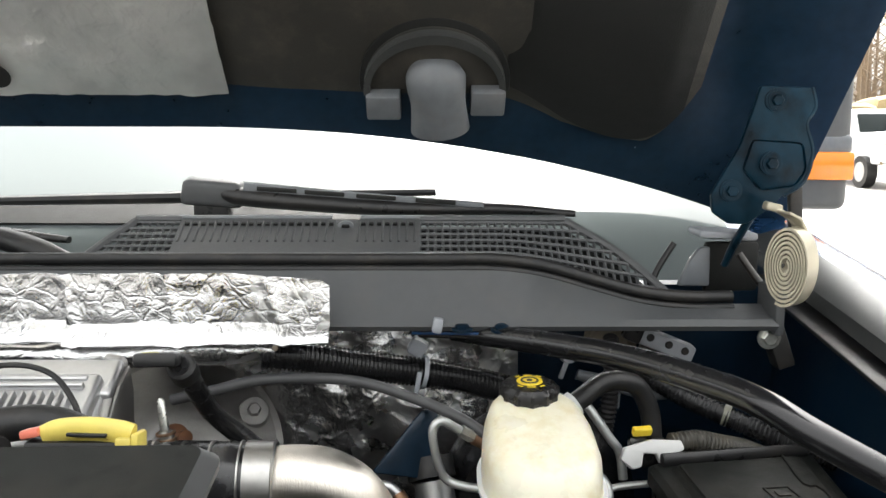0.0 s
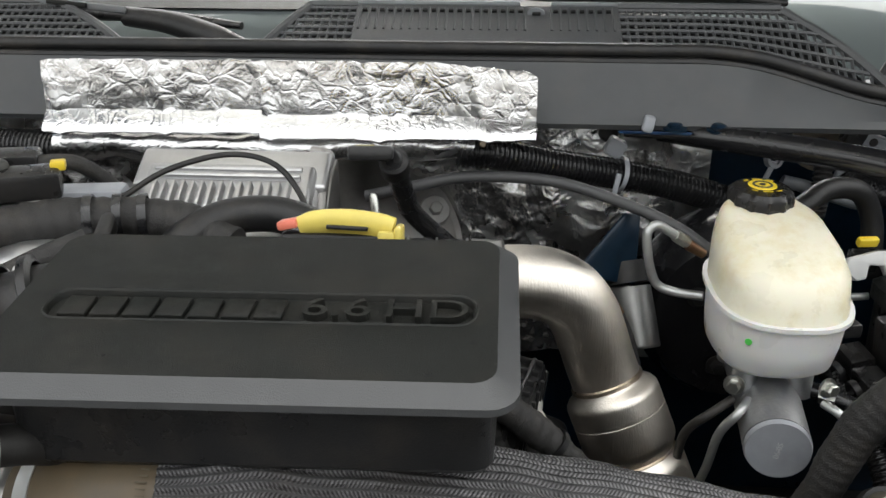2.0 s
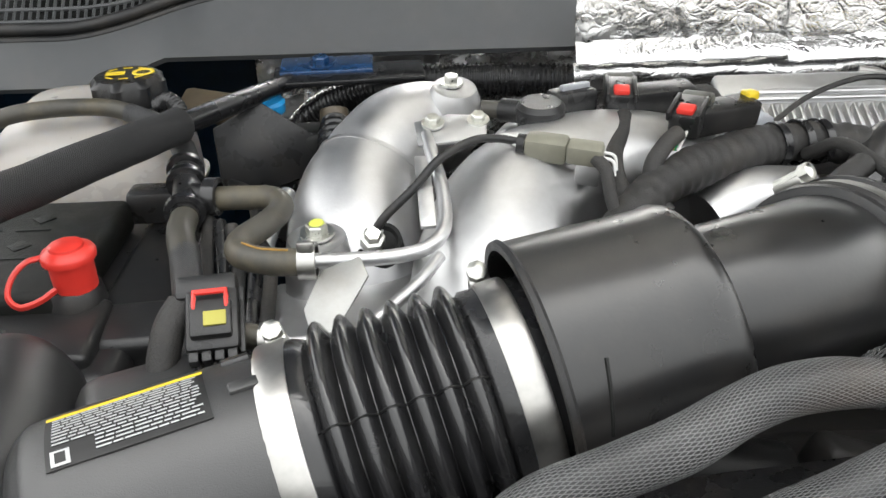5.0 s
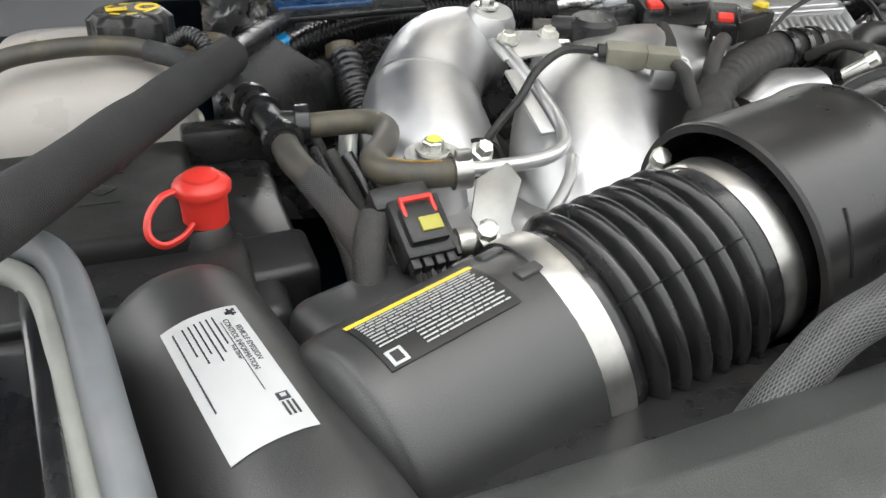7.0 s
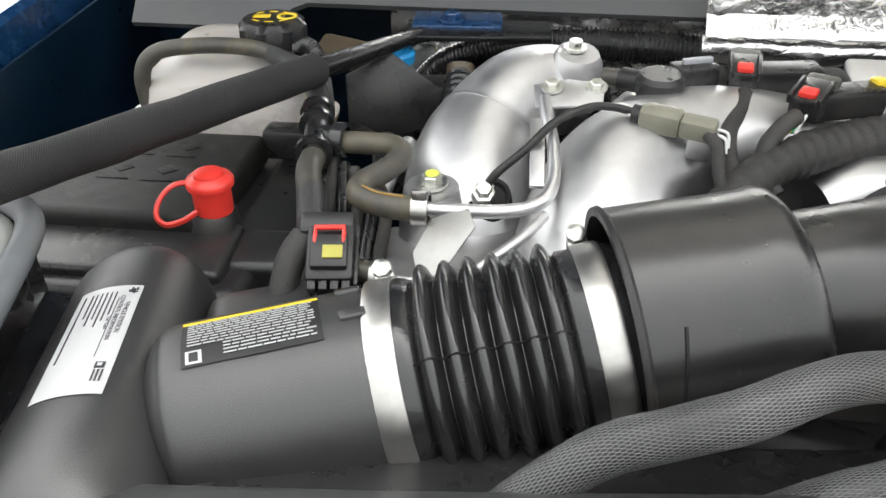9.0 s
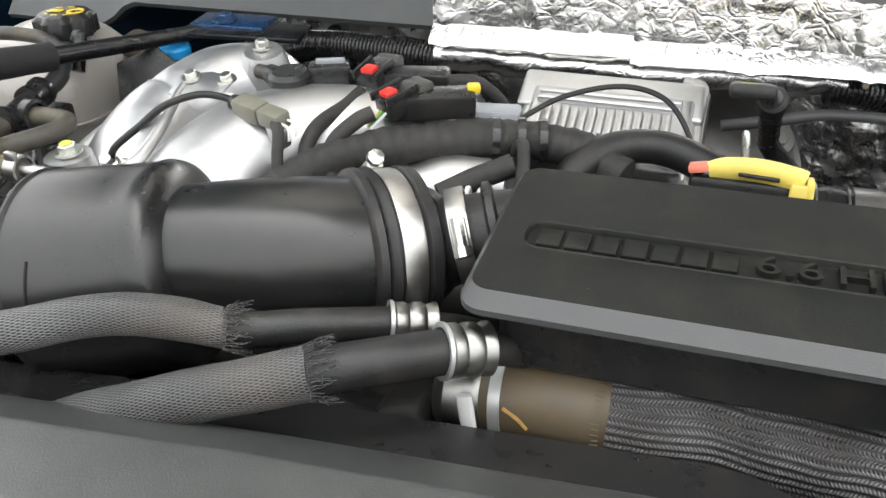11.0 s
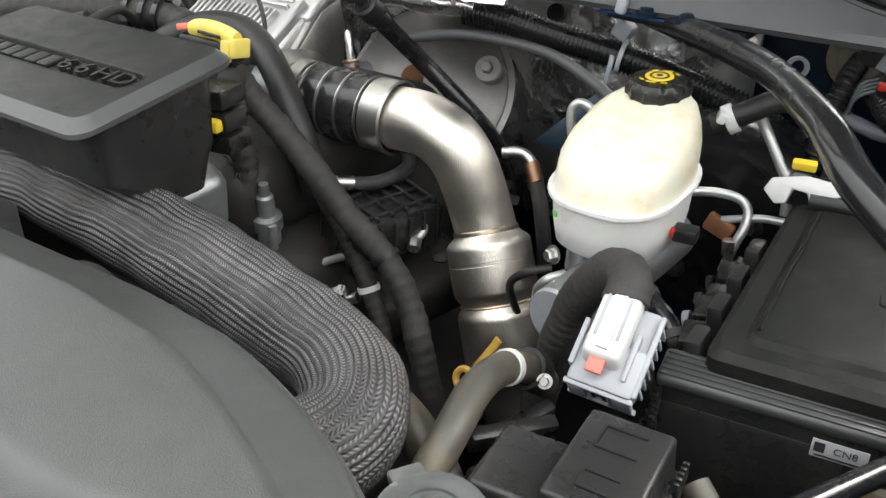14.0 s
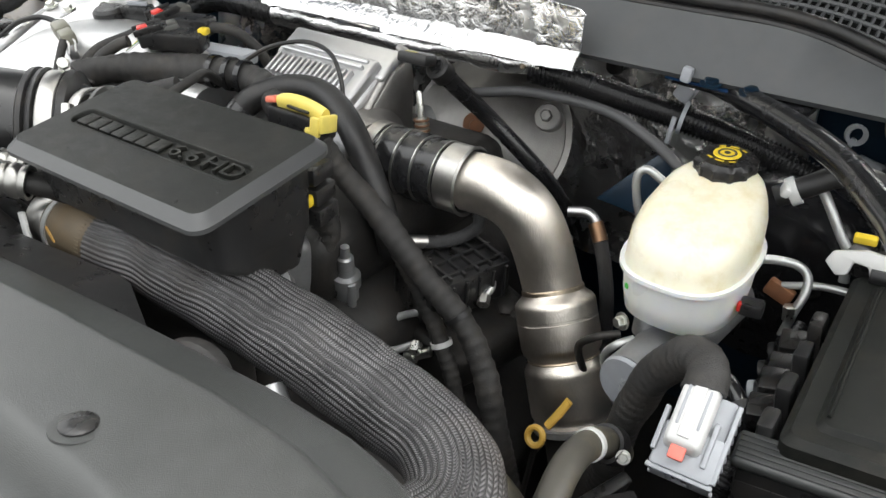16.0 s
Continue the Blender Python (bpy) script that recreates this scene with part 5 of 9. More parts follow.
for i in range(13):
    v = 0.0140 - i * 0.00255
    x = -0.036
    while x < 0.033:
        w = rng.uniform(0.003, 0.009)
        if i > 8 and x < -0.016:
            x = -0.016
            continue
        part("print_bar", lab_patch(x, min(0.0365, x + w), v - 0.00042, v + 0.00042, 0.0016), LABEL_WHITE, wl_ob)
        x += w + 0.0009
part("print_mark", lab_patch(-0.037, -0.028, -0.0200, -0.0110, 0.0016), LABEL_WHITE, wl_ob)
part("print_mark", lab_patch(-0.035, -0.030, -0.0185, -0.0125, 0.0020), LABEL_BLACK, wl_ob)

# collar between duct and cover, with a wide clamp
g = group_at("intake_collar", (-0.47, 0.46, 1.25), "black rubber intake collar narrowing towards the cover", "collar")
C0 = Vector((-0.516, 0.5085, 1.299))
C3 = Vector((-0.430, 0.531, 1.318))
cax = Vector((0.72, 0.68, -0.09)).normalized()
part("cuff", turned([(-0.026, 0.052), (-0.026, 0.0595), (-0.023, 0.0635), (-0.018, 0.0640), (-0.016, 0.0600), (-0.014, 0.0625), (-0.009, 0.0640), (-0.007, 0.0590), (0.013, 0.0590), (0.015, 0.0625), (0.023, 0.0615), (0.026, 0.056), (0.030, 0.045), (0.031, 0.036)], C0, cax, 64), RUBBER, g)
part("cone", sweep([(*(C0 + cax * 0.024), 0.049), (*(C0 + cax * 0.034), 0.040), (*(C0 * 0.35 + C3 * 0.65), 0.032), (*C3, 0.031), (*(C3 + Vector((0.03, 0.01, 0))), 0.032)], n=40), RUBBER, g)
part("cone_ring", turned([(0, 0.032), (0.002, 0.037), (0.007, 0.037), (0.009, 0.032)], C3 + Vector((-0.010, -0.004, 0)), (0.9, 0.36, 0.2), 40, caps=False), PLASTIC, g)
hose_clamp("band_clamp", C0 + cax * 0.003, cax, 0.0590, 0.017, (-0.45, 0.45, 0.75), group="intake clamps")
c = hose_clamp("worm_clamp", C3 + Vector((-0.028, -0.009, -0.004)), (0.9, 0.36, 0.2), 0.0345, 0.014, (-0.3, -0.9, 0.35), "dusty steel worm-drive clamp", group="intake clamps")

# ---- heater hoses in mesh sleeves ----


def sleeved(pts, r, cut, label, loose=0.0035):
    """A rubber hose whose farther stretch wears a frayed mesh sleeve."""
    g2 = group_at("heater_hose", tuple(np.array(pts[-1][:3]) - (0, 0, r)), label, "hose", group="heater hoses")
    part("hose", sweep(pts[1:], r, n=28), RUBBER, g2)
    sl = pts[cut:]
    m = part("mesh_sleeve", sweep(sl, r + loose, n=36, sub=14, wobble=0.0012), MESH_SLEEVE, g2, "grey braided nylon mesh sleeve")
    a, b = Vector(pts[cut][:3]), Vector(pts[cut - 1][:3])
    d = (b - a).normalized()
    s1 = d.cross(Vector((0, 0, 1))).normalized()
    s2 = s1.cross(d)
    bm = bmesh.new()
    rng2 = random.Random(len(pts) + int(r * 1e4))
    for k in range(70):
        t = 2 * math.pi * k / 70
        o = (s1 * math.cos(t) + s2 * math.sin(t))
        p = a + o * (r + loose)
        q = p + d * rng2.uniform(0.004, 0.016) + o * rng2.uniform(0.0, 0.004) + o.cross(d) * rng2.uniform(-0.006, 0.006)
        sweep([p - d * 0.004, (p + q) / 2 + o * 0.0008, q], 0.00045, n=3, sub=2, bm=bm)
    part("frayed_end", bm, MESH_SLEEVE, m)
    return g2


hU = [(-0.435, 0.445, 1.292), (-0.47, 0.425, 1.298), (-0.515, 0.390, 1.309), (-0.556, 0.366, 1.313), (-0.615, 0.345, 1.325), (-0.68, 0.312, 1.318), (-0.745, 0.300, 1.295), (-0.80, 0.285, 1.25)]
hL = [(-0.405, 0.417, 1.299), (-0.425, 0.400, 1.304), (-0.455, 0.368, 1.312), (-0.488, 0.345, 1.312), (-0.54, 0.325, 1.300), (-0.60, 0.312, 1.28), (-0.66, 0.30, 1.255), (-0.75, 0.285, 1.20)]
for pts, lab2 in ((hU, "black rubber heater hose in a frayed grey mesh sleeve"), (hL, "lower black rubber heater hose in a frayed grey mesh sleeve")):
    g2 = sleeved(pts, 0.0112 if pts is hU else 0.0140, 3, lab2, 0.0020)
    hr = 0.0112 if pts is hU else 0.0140
    a, b = Vector(pts[0]), Vector(pts[1])
    d = (b - a).normalized()
    crimp = [(-0.026, hr), (-0.026, hr + 0.0012)]
    for k in range(2):
        crimp += [(-0.024 + 0.0115 * k, hr + 0.0030), (-0.018 + 0.0115 * k, hr + 0.0032), (-0.0155 + 0.0115 * k, hr + 0.0016)]
    part("ferrule", turned(crimp + [(0.001, hr + 0.0034), (0.003, hr + 0.0034), (0.003, hr)], b - d * 0.022, -d, 30, caps=False), FERRULE, g2, "dull crimped steel ferrule")
    part("ferrule_lip", turned([(-0.001, hr + 0.001), (-0.001, hr + 0.0040), (0.0015, hr + 0.0040), (0.0015, hr + 0.001)], b + d * 0.005, -d, 30, caps=False), WHITE_LINE, g2, "pale ferrule lip")
    part("pipe_end", sweep([b - d * 0.020, b - d * 0.036 + Vector((0, 0.004, -0.004)), b - d * 0.05 + Vector((0, 0.016, -0.016))], hr - 0.003, n=16), DARK, g2, "grimy metal pipe")

# ---- big braided charge hose ----
g = group_at("charge_hose", (-0.1, 0.45, 1.15), "thick charge-air hose in a ribbed woven sleeve", "hose")
SL = [(-0.334, 0.443, 1.248, 0.0335), (-0.27, 0.454, 1.246, 0.0365), (-0.18, 0.465, 1.234, 0.037), (-0.08, 0.471, 1.217, 0.037), (0.0, 0.468, 1.205, 0.036), (0.058, 0.458, 1.199, 0.035), (0.092, 0.431, 1.190, 0.036), (0.085, 0.395, 1.180, 0.036), (0.045, 0.365, 1.165, 0.035), (-0.02, 0.33, 1.14, 0.035)]
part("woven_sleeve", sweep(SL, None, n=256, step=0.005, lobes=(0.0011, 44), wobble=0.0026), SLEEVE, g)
part("rubber_end", sweep([(-0.411, 0.445, 1.241, 0.030), (-0.398, 0.444, 1.243, 0.0318), (-0.36, 0.443, 1.247, 0.0318), (-0.325, 0.443, 1.249, 0.031)], n=36), BRASS_HOSE, g, "brown weathered rubber end")
part("clamp_band", turned([(-0.004, 0.0312), (-0.004, 0.0332), (0.004, 0.0336), (0.004, 0.0312)], (-0.400, 0.444, 1.242), (1, 0, 0.1), 40, caps=False), WHITE_LINE, g, "pale steel clamp band")
bm = bmesh.new()
rng = random.Random(8)
d = Vector((-1, 0.05, -0.05)).normalized()
s1 = d.cross(Vector((0, 0, 1))).normalized()
s2 = s1.cross(d)
for k in range(60):
    t = 2 * math.pi * k / 60
    o = s1 * math.cos(t) + s2 * math.sin(t)
    p = Vector((-0.334, 0.443, 1.248)) + o * 0.0338
    sweep([p - d * 0.003, p + d * rng.uniform(0.001, 0.0035) + o * rng.uniform(0, 0.001)], 0.0005, n=4, sub=1, bm=bm)
part("stitched_edge", bm, pm("tan_thread", (0.09, 0.075, 0.05), 0.8), g, "tan stitching at the sleeve's edge")
MARK = pm("ochre_paint_mark", (0.30, 0.17, 0.035), 0.6, var=0.4, scale=200)
part("paint_mark", sweep([(-0.395, 0.4155, 1.256), (-0.385, 0.413, 1.252), (-0.378, 0.4125, 1.246)], 0.0024, n=6, flat=0.6), MARK, g, "orange paint mark")
part("paint_mark", sweep([(-0.40, 0.416, 1.237), (-0.385, 0.414, 1.232), (-0.37, 0.4145, 1.231)], 0.0024, n=6, flat=0.6), MARK, g, "orange paint mark")
part("clip", sweep([(-0.418, 0.405, 1.268), (-0.413, 0.403, 1.24), (-0.408, 0.405, 1.21)], 0.003, n=8, flat=1.8), WHITE_PLASTIC, g, "white spring clip")
part("end_collar", turned([(-0.03, 0.026), (-0.02, 0.034), (0.0, 0.034), (0.004, 0.031)], (-0.415, 0.445, 1.240), (1, -0.02, 0.05), 36), FERRULE, g, "dull steel pipe collar")

# ---- stainless charge pipe ----
g = group_at("charge_pipe", (-0.06, 0.79, 0.95), "brushed stainless steel charge pipe bending down", "pipe")
R = 0.0335
EL = [(-0.155, 0.776, 1.240), (-0.130, 0.777, 1.241), (-0.108, 0.7785, 1.238), (-0.088, 0.782, 1.226), (-0.074, 0.786, 1.207), (-0.064, 0.789, 1.183), (-0.055, 0.7905, 1.157), (-0.0455, 0.789, 1.133), (-0.0435, 0.788, 1.128)]
part("elbow", sweep(EL, R, n=48), STEEL, g)
P0 = Vector((-0.0462, 0.789, 1.1345))
pd = Vector((0.385, -0.22, -0.91)).normalized()
part("weld", turned([(-0.003, R), (-0.001, R + 0.0018), (0.002, R + 0.0018), (0.004, R)], P0, pd, 48, caps=False), WELD, g)
part("upper_bell", turned([(0.0, 0.034), (0.003, 0.0348), (0.006, 0.0375), (0.010, 0.0425), (0.0135, 0.0450), (0.016, 0.0456), (0.018, 0.0457), (0.030, 0.0457), (0.0305, 0.0451), (0.0335, 0.0451), (0.034, 0.0457), (0.062, 0.0457), (0.065, 0.0455), (0.069, 0.0442), (0.074, 0.0408), (0.078, 0.0392)], P0, pd, 64), STEEL, g, angle=50)
part("lower_bell", turned([(0.078, 0.0392), (0.081, 0.0405), (0.085, 0.0440), (0.089, 0.0458), (0.092, 0.0462), (0.094, 0.0462), (0.138, 0.0462), (0.142, 0.0458), (0.148, 0.043), (0.154, 0.039)], P0, pd, 64), STEEL, g, angle=50)
part("bell_weld", turned([(0.076, 0.0392), (0.078, 0.0412), (0.080, 0.0392)], P0, pd, 48, caps=False), WELD, g)
part("flange", turned([(0.152, 0.039), (0.153, 0.046), (0.160, 0.046), (0.162, 0.039)], P0, pd, 56), ALU_DULL, g, "dull flange")
part("tail", sweep([P0 + pd * 0.155, P0 + pd * 0.26 + Vector((0, 0, -0.02)), P0 + pd * 0.33 + Vector((-0.02, 0, -0.08))], 0.036, n=28), DARK, g)
g = group_at("silicone_coupler", (-0.22, 0.775, 1.19), "black silicone coupler with bright wire bands", "coupler")
Q0, Q1 = Vector((-0.285, 0.765, 1.243)), Vector((-0.125, 0.776, 1.240))
qa = (Q1 - Q0).normalized()
part("sleeve", turned([(0, 0.034), (0, 0.0375), (0.020, 0.038), (0.023, 0.0365), (0.030, 0.0382), (0.044, 0.0390), (0.050, 0.0368), (0.056, 0.0386), (0.070, 0.0392), (0.076, 0.0368), (0.082, 0.0386), (0.096, 0.0388), (0.103, 0.037), (0.118, 0.037), (0.118, 0.034)], Q0, qa, 56), RUBBER_SHINE, g, angle=60)
for f in (0.0235, 0.050, 0.076, 0.1035):
    part("wire_band", turned([(-0.0013, 0.0368), (-0.0008, 0.0396), (0.0008, 0.0396), (0.0013, 0.0368)], Q0 + qa * f, qa, 56, caps=False), BAND, g, "bright wire band")
part("clamp_band", turned([(0, 0.0365), (0, 0.0392), (0.026, 0.0392), (0.026, 0.0365)], Q0 + qa * 0.108, qa, 56, caps=False), BAND, g, "polished steel band")
part("clamp_band", turned([(0, 0.0375), (0, 0.040), (0.016, 0.040), (0.016, 0.0375)], Q0 + qa * 0.002, qa, 56, caps=False), BAND, g, "polished steel band")
part("band_edge", turned([(-0.002, 0.038), (0, 0.0405), (0.002, 0.038)], Q0 + qa * 0.134, qa, 56, caps=False), BAND, g)
part("inlet_pipe", sweep([Q0 - qa * 0.05, Q0, Q0 + qa * 0.02], 0.034, n=32), ALU_DULL, g, "dull turbo outlet")

# ---- brake fluid reservoir and master cylinder ----
g = group_at("brake_reservoir", (0.10, 0.80, 1.13), "translucent yellowed brake fluid reservoir with a black cap", "reservoir")
part("lower_bowl", loft([superring(0.098, 0.800, 1.166, 0.030, 0.040, 0.75), superring(0.099, 0.800, 1.169, 0.045, 0.056, 0.75), superring(0.100, 0.799, 1.177, 0.0525, 0.065, 0.75), superring(0.1005, 0.798, 1.198, 0.0555, 0.069, 0.75), superring(0.101, 0.798, 1.2315, 0.0575, 0.0715, 0.75, dz=0.006)]), TANK_LOW, g, "milky white lower bowl", angle=60)
part("seam", loft([superring(0.101, 0.798, 1.2295, 0.057, 0.071, 0.75, dz=0.006), superring(0.101, 0.798, 1.2295, 0.0617, 0.0755, 0.75, dz=0.006), superring(0.101, 0.798, 1.2335, 0.0617, 0.0755, 0.75, dz=0.006), superring(0.101, 0.798, 1.2335, 0.057, 0.071, 0.75, dz=0.006)], caps=False), TANK_LOW, g, "moulded seam")
part("upper_dome", loft([superring(0.101, 0.798, 1.2315, 0.0575, 0.0715, 0.75, dz=0.006), superring(0.101, 0.800, 1.246, 0.057, 0.070, 0.75, dz=0.006), superring(0.101, 0.803, 1.262, 0.0562, 0.068, 0.74, dz=0.007), superring(0.100, 0.809, 1.275, 0.0530, 0.0635, 0.76, dz=0.010), superring(0.099, 0.818, 1.285, 0.0470, 0.056, 0.78, dz=0.012), superring(0.098, 0.830, 1.291, 0.0380, 0.045, 0.82, dz=0.010), superring(0.097, 0.845, 1.295, 0.020, 0.024, 0.9, dz=0.005)]), TANK_TOP, g, "yellowed fluid-stained upper dome", angle=60)
cap = part("cap", turned([(0, 0.0255), (0, 0.0292), (0.011, 0.0292), (0.0155, 0.0262), (0.017, 0.012), (0.016, 0.010)], (0.096, 0.862, 1.294), (0, -0.06, 1), 64, lobes=(0.0022, 12, 0.0262)), PLASTIC, g, "black fluted screw cap")
part("cap_disc", turned([(0, 0.0135), (0.001, 0.013)], (0.096, 0.8608, 1.3115), (0, -0.06, 1), 32), YELLOW, cap, "yellow warning disc")
part("cap_ring", turned([(0.001, 0.0095), (0.0016, 0.009), (0.0016, 0.0075), (0.001, 0.007)], (0.096, 0.8608, 1.3115), (0, -0.06, 1), 32, caps=False), INK, cap)
part("cap_dot", turned([(0.001, 0.003), (0.0016, 0.003)], (0.096, 0.8608, 1.3115), (0, -0.06, 1), 16), INK, cap)
for a in (55, 90, 125, 235, 270, 305):
    part("cap_print", rbox((0.009 if a in (90, 270) else 0.006, 0.0022, 0.0006), pose(0.096 + 0.0195 * math.cos(radians(a)), 0.8608 + 0.0195 * math.sin(radians(a)), 1.3115, 0, 0, a - 90), 0), YELLOW, cap)
part("neck", turned([(0, 0.028), (0.01, 0.0255)], (0.096, 0.862, 1.288), (0, -0.06, 1), 40), TANK_TOP, g)
part("level_mark", turned([(0, 0.0032), (0.0006, 0.003)], (0.064, 0.7365, 1.208), (-0.55, -0.83, 0), 14), GREEN_DOT, g, "green paint mark")
part("sensor_plug", rbox((0.022, 0.018, 0.014), pose(0.168, 0.79, 1.198, 0, 0, 10), 0.003), PLASTIC, g, "black level sensor plug")
part("sensor_lock", rbox((0.007, 0.006, 0.011), pose(0.160, 0.783, 1.199), 0.002), RED, g, "red lock tab")
g = group_at("master_cylinder", (0.09, 0.75, 1.05), "cast aluminium brake master cylinder", "master cylinder")
part("barrel", sweep([(0.112, 0.90, 1.135, 0.030), (0.106, 0.82, 1.132, 0.030), (0.096, 0.74, 1.127, 0.029), (0.091, 0.705, 1.125, 0.0285)], n=32), ALU_DULL, g)
part("end_cap", turned([(0, 0.026), (0.003, 0.0285), (0.008, 0.027)], (0.091, 0.705, 1.125), (-0.15, -0.98, 0), 32), GREY_PLASTIC, g)
for x, y in ((0.075, 0.77), (0.125, 0.77), (0.08, 0.83)):
    part("boss", turned([(0, 0.013), (0.03, 0.012)], (x, y, 1.140), (0, 0, 1), 18), ALU_DULL, g)
for x, y, z in ((0.060, 0.745, 1.160), (0.142, 0.745, 1.160)):
    hexbolt(g, (x, y, z), (-0.4 if x < 0.1 else 0.4, -0.9, 0.1), 0.006, 0.008)
bm = text_mesh("06/05", 0.007, 0.0002)
bm.transform(frame_at((0.0897, 0.6965, 1.125), (0.2, 0, 1), (-0.98, 0.15, 0.2)))
part("number", bm, LABEL_WHITE, g)

# ---- heat shield foil along the cowl ----
def shield(x0, x1, seed, y_off, top_r=0.0, notch=0.0):
    """A crumpled sheet with a rounded lower fold."""
    def f(a, b):
        x = x0 + (x1 - x0) * a
        n1 = noise.noise(Vector((x * 20, b * 2, seed))) * 0.0014 + noise.noise(Vector((x * 70, b * 6, seed + 5))) * 0.0010 - 0.0028 * max(0, 1 - abs(((x + 0.02 * b) * 9 + seed) % 1 - 0.5) * 14)
        lean = 0.045 * (x + 0.63)
        if b < 0.30:
            t = b / 0.30
            y, z = 0.903 + 0.018 * t ** 1.4 + 0.006 * max(0, 0.12 - t) / 0.12, 1.336 + 0.021 * t
        else:
            t = (b - 0.30) / 0.70
            y, z = 0.921 + 0.0042 * t, 1.357 + 0.054 * t
        y += lean
        z -= top_r * (max(0, a - 0.62) * 1.2 * b + 26 * max(0, a - 0.96) ** 1.2 * max(0, b - 0.5)) + notch * (1 - b) * 0.5
        return x, y - y_off + n1, z + n1 * 0.7 + 0.002 * noise.noise(Vector((x * 20, seed, 2)))
    return sheet(int((x1 - x0) / 0.004), 26, f, 0.003)


g = group_at("foil_shield", (-0.38, 0.93, 1.31), "crumpled silver foil heat shield over the cowl edge", "heat shield")
part("left_sheet", shield(-0.631, -0.395, 1, 0.0, 0, -0.004), FOIL, g)
part("right_sheet", shield(-0.402, -0.118, 7, 0.006, 0.022, 0.004), FOIL, g)
part("scorch_mark", turned([(0, 0.0035), (0.0015, 0.0025)], (-0.172, 0.900, 1.336), (0.2, -1, 0.3), 9), BRASS_HOSE, g, "small brown burn mark")
g = group_at("foil_wrapped_pipe", (-0.4, 0.955, 1.28), "foil-wrapped loom running under the heat shield", "loom")
part("wrap", sweep([(-0.63, 0.932, 1.317), (-0.5, 0.934, 1.318), (-0.35, 0.941, 1.319), (-0.24, 0.954, 1.319), (-0.186, 0.966, 1.317)], 0.0155, n=24, sub=20, wobble=0.005), FOIL, g)

# corrugated looms
g = group_at("corrugated_loom", (0.0, 1.0, 1.25), "black corrugated loom tube strapped to the firewall", "loom", group="looms")
part("conduit", sweep([(-0.20, 0.966, 1.311), (-0.16, 0.975, 1.306), (-0.09, 1.0, 1.288), (-0.011, 1.02, 1.272), (0.05, 1.03, 1.258), (0.12, 1.04, 1.235), (0.2, 1.05, 1.20)], 0.0165, n=20, ribs=(0.0018, 0.0052)), RUBBER_SHINE, g)
part("tie", turned([(-0.002, 0.019), (-0.002, 0.0205), (0.003, 0.0205), (0.003, 0.019)], (-0.016, 1.018, 1.274), (1, 0.22, -0.2), 24, caps=False), GREY_PLASTIC, g, "pale cable tie")
part("tie_tail", rbox((0.006, 0.004, 0.035), pose(-0.022, 1.0, 1.262, 0, 10, 0), 0.001), GREY_PLASTIC, g)
part("tie_mount", rbox((0.022, 0.02, 0.022), pose(-0.022, 1.03, 1.302, 0, 30, 0), 0.004), GREY_PLASTIC, g)
g = group_at("corrugated_loom", (-0.75, 0.98, 1.28), "black corrugated loom tube below the cowl", "loom", group="looms")
part("conduit", sweep([(-0.98, 1.02, 1.20), (-0.93, 1.0, 1.26), (-0.87, 0.985, 1.29), (-0.80, 0.975, 1.304), (-0.70, 0.968, 1.306), (-0.61, 0.962, 1.303)], 0.0185, n=20, ribs=(0.0018, 0.0052)), RUBBER_SHINE, g)

# firewall insulation
def wall_foil(a, b):
    x, z = -1.02 + 1.13 * a, 1.335 - 0.34 * b
    n1 = noise.noise(Vector((x * 9, z * 9, 2))) * 0.009 + noise.noise(Vector((x * 45, z * 45, 6))) * 0.003
    fold = 0.006 * abs(math.sin(x * 46 + 3 * noise.noise(Vector((x * 6, z * 6, 4)))))
    return x, 1.128 - 0.02 * b + n1 - fold, z


bm = sheet(120, 40, wall_foil, 0.004)
g = group_at("firewall_insulation", (-0.42, 1.08, 1.0), "dull crinkled foil insulation on the firewall", "insulation")
part("blanket", bm, FOIL_DULL, g)
for x, z in ((-0.02, 1.30), (-0.16, 1.285), (-0.86, 1.28), (0.09, 1.31)):
    part("fastener", turned([(0, 0.013), (0.004, 0.012), (0.006, 0.006)], (x, 1.114, z), (0, -1, 0.3), 18), PLASTIC, g, "black push fastener")

# ---- turbo, its controller box and shield ----
g = group_at("turbo_controller", (-0.40, 0.83, 1.27), "finned cast aluminium controller box with a black cable", "control box")
M = pose(-0.408, 0.806, 1.281, 30, 0, 0)
part("base", rbox((0.172, 0.10, 0.018), M @ pose(0, 0.0, 0.016), 0.006, 3), ALU, g)
part("back_flange", rbox((0.185, 0.05, 0.014), M @ pose(0.0, 0.045, 0.020), 0.005, 3), ALU, g)
part("face", rbox((0.158, 0.092, 0.020), M @ pose(0.004, -0.006, 0.028), 0.005, 3), ALU_BRIGHT, g)
for i in range(15):
    part("fin", rbox((0.0045, 0.032, 0.012), M @ pose(-0.060 + i * 0.0088, -0.006, 0.040), 0.0015), ALU_BRIGHT, g)
part("fin", rbox((0.14, 0.006, 0.008), M @ pose(0.002, 0.020, 0.040), 0.002), ALU_BRIGHT, g)
part("fin", rbox((0.14, 0.006, 0.006), M @ pose(0.002, 0.031, 0.038), 0.002), ALU_BRIGHT, g)
for x in (-0.052, -0.02, 0.04, 0.062):
    part("screw", turned([(0, 0.006), (0.006, 0.0055), (0.007, 0.003)], M @ Vector((x, -0.036, 0.038)), (0, -0.4, 0.9), 10), ZINC, g)
part("rubber_plug", turned([(0, 0.009), (0.008, 0.008), (0.009, 0.004)], M @ Vector((0.022, -0.034, 0.037)), (0, -0.5, 0.85), 16), RUBBER, g, "black rubber plug")
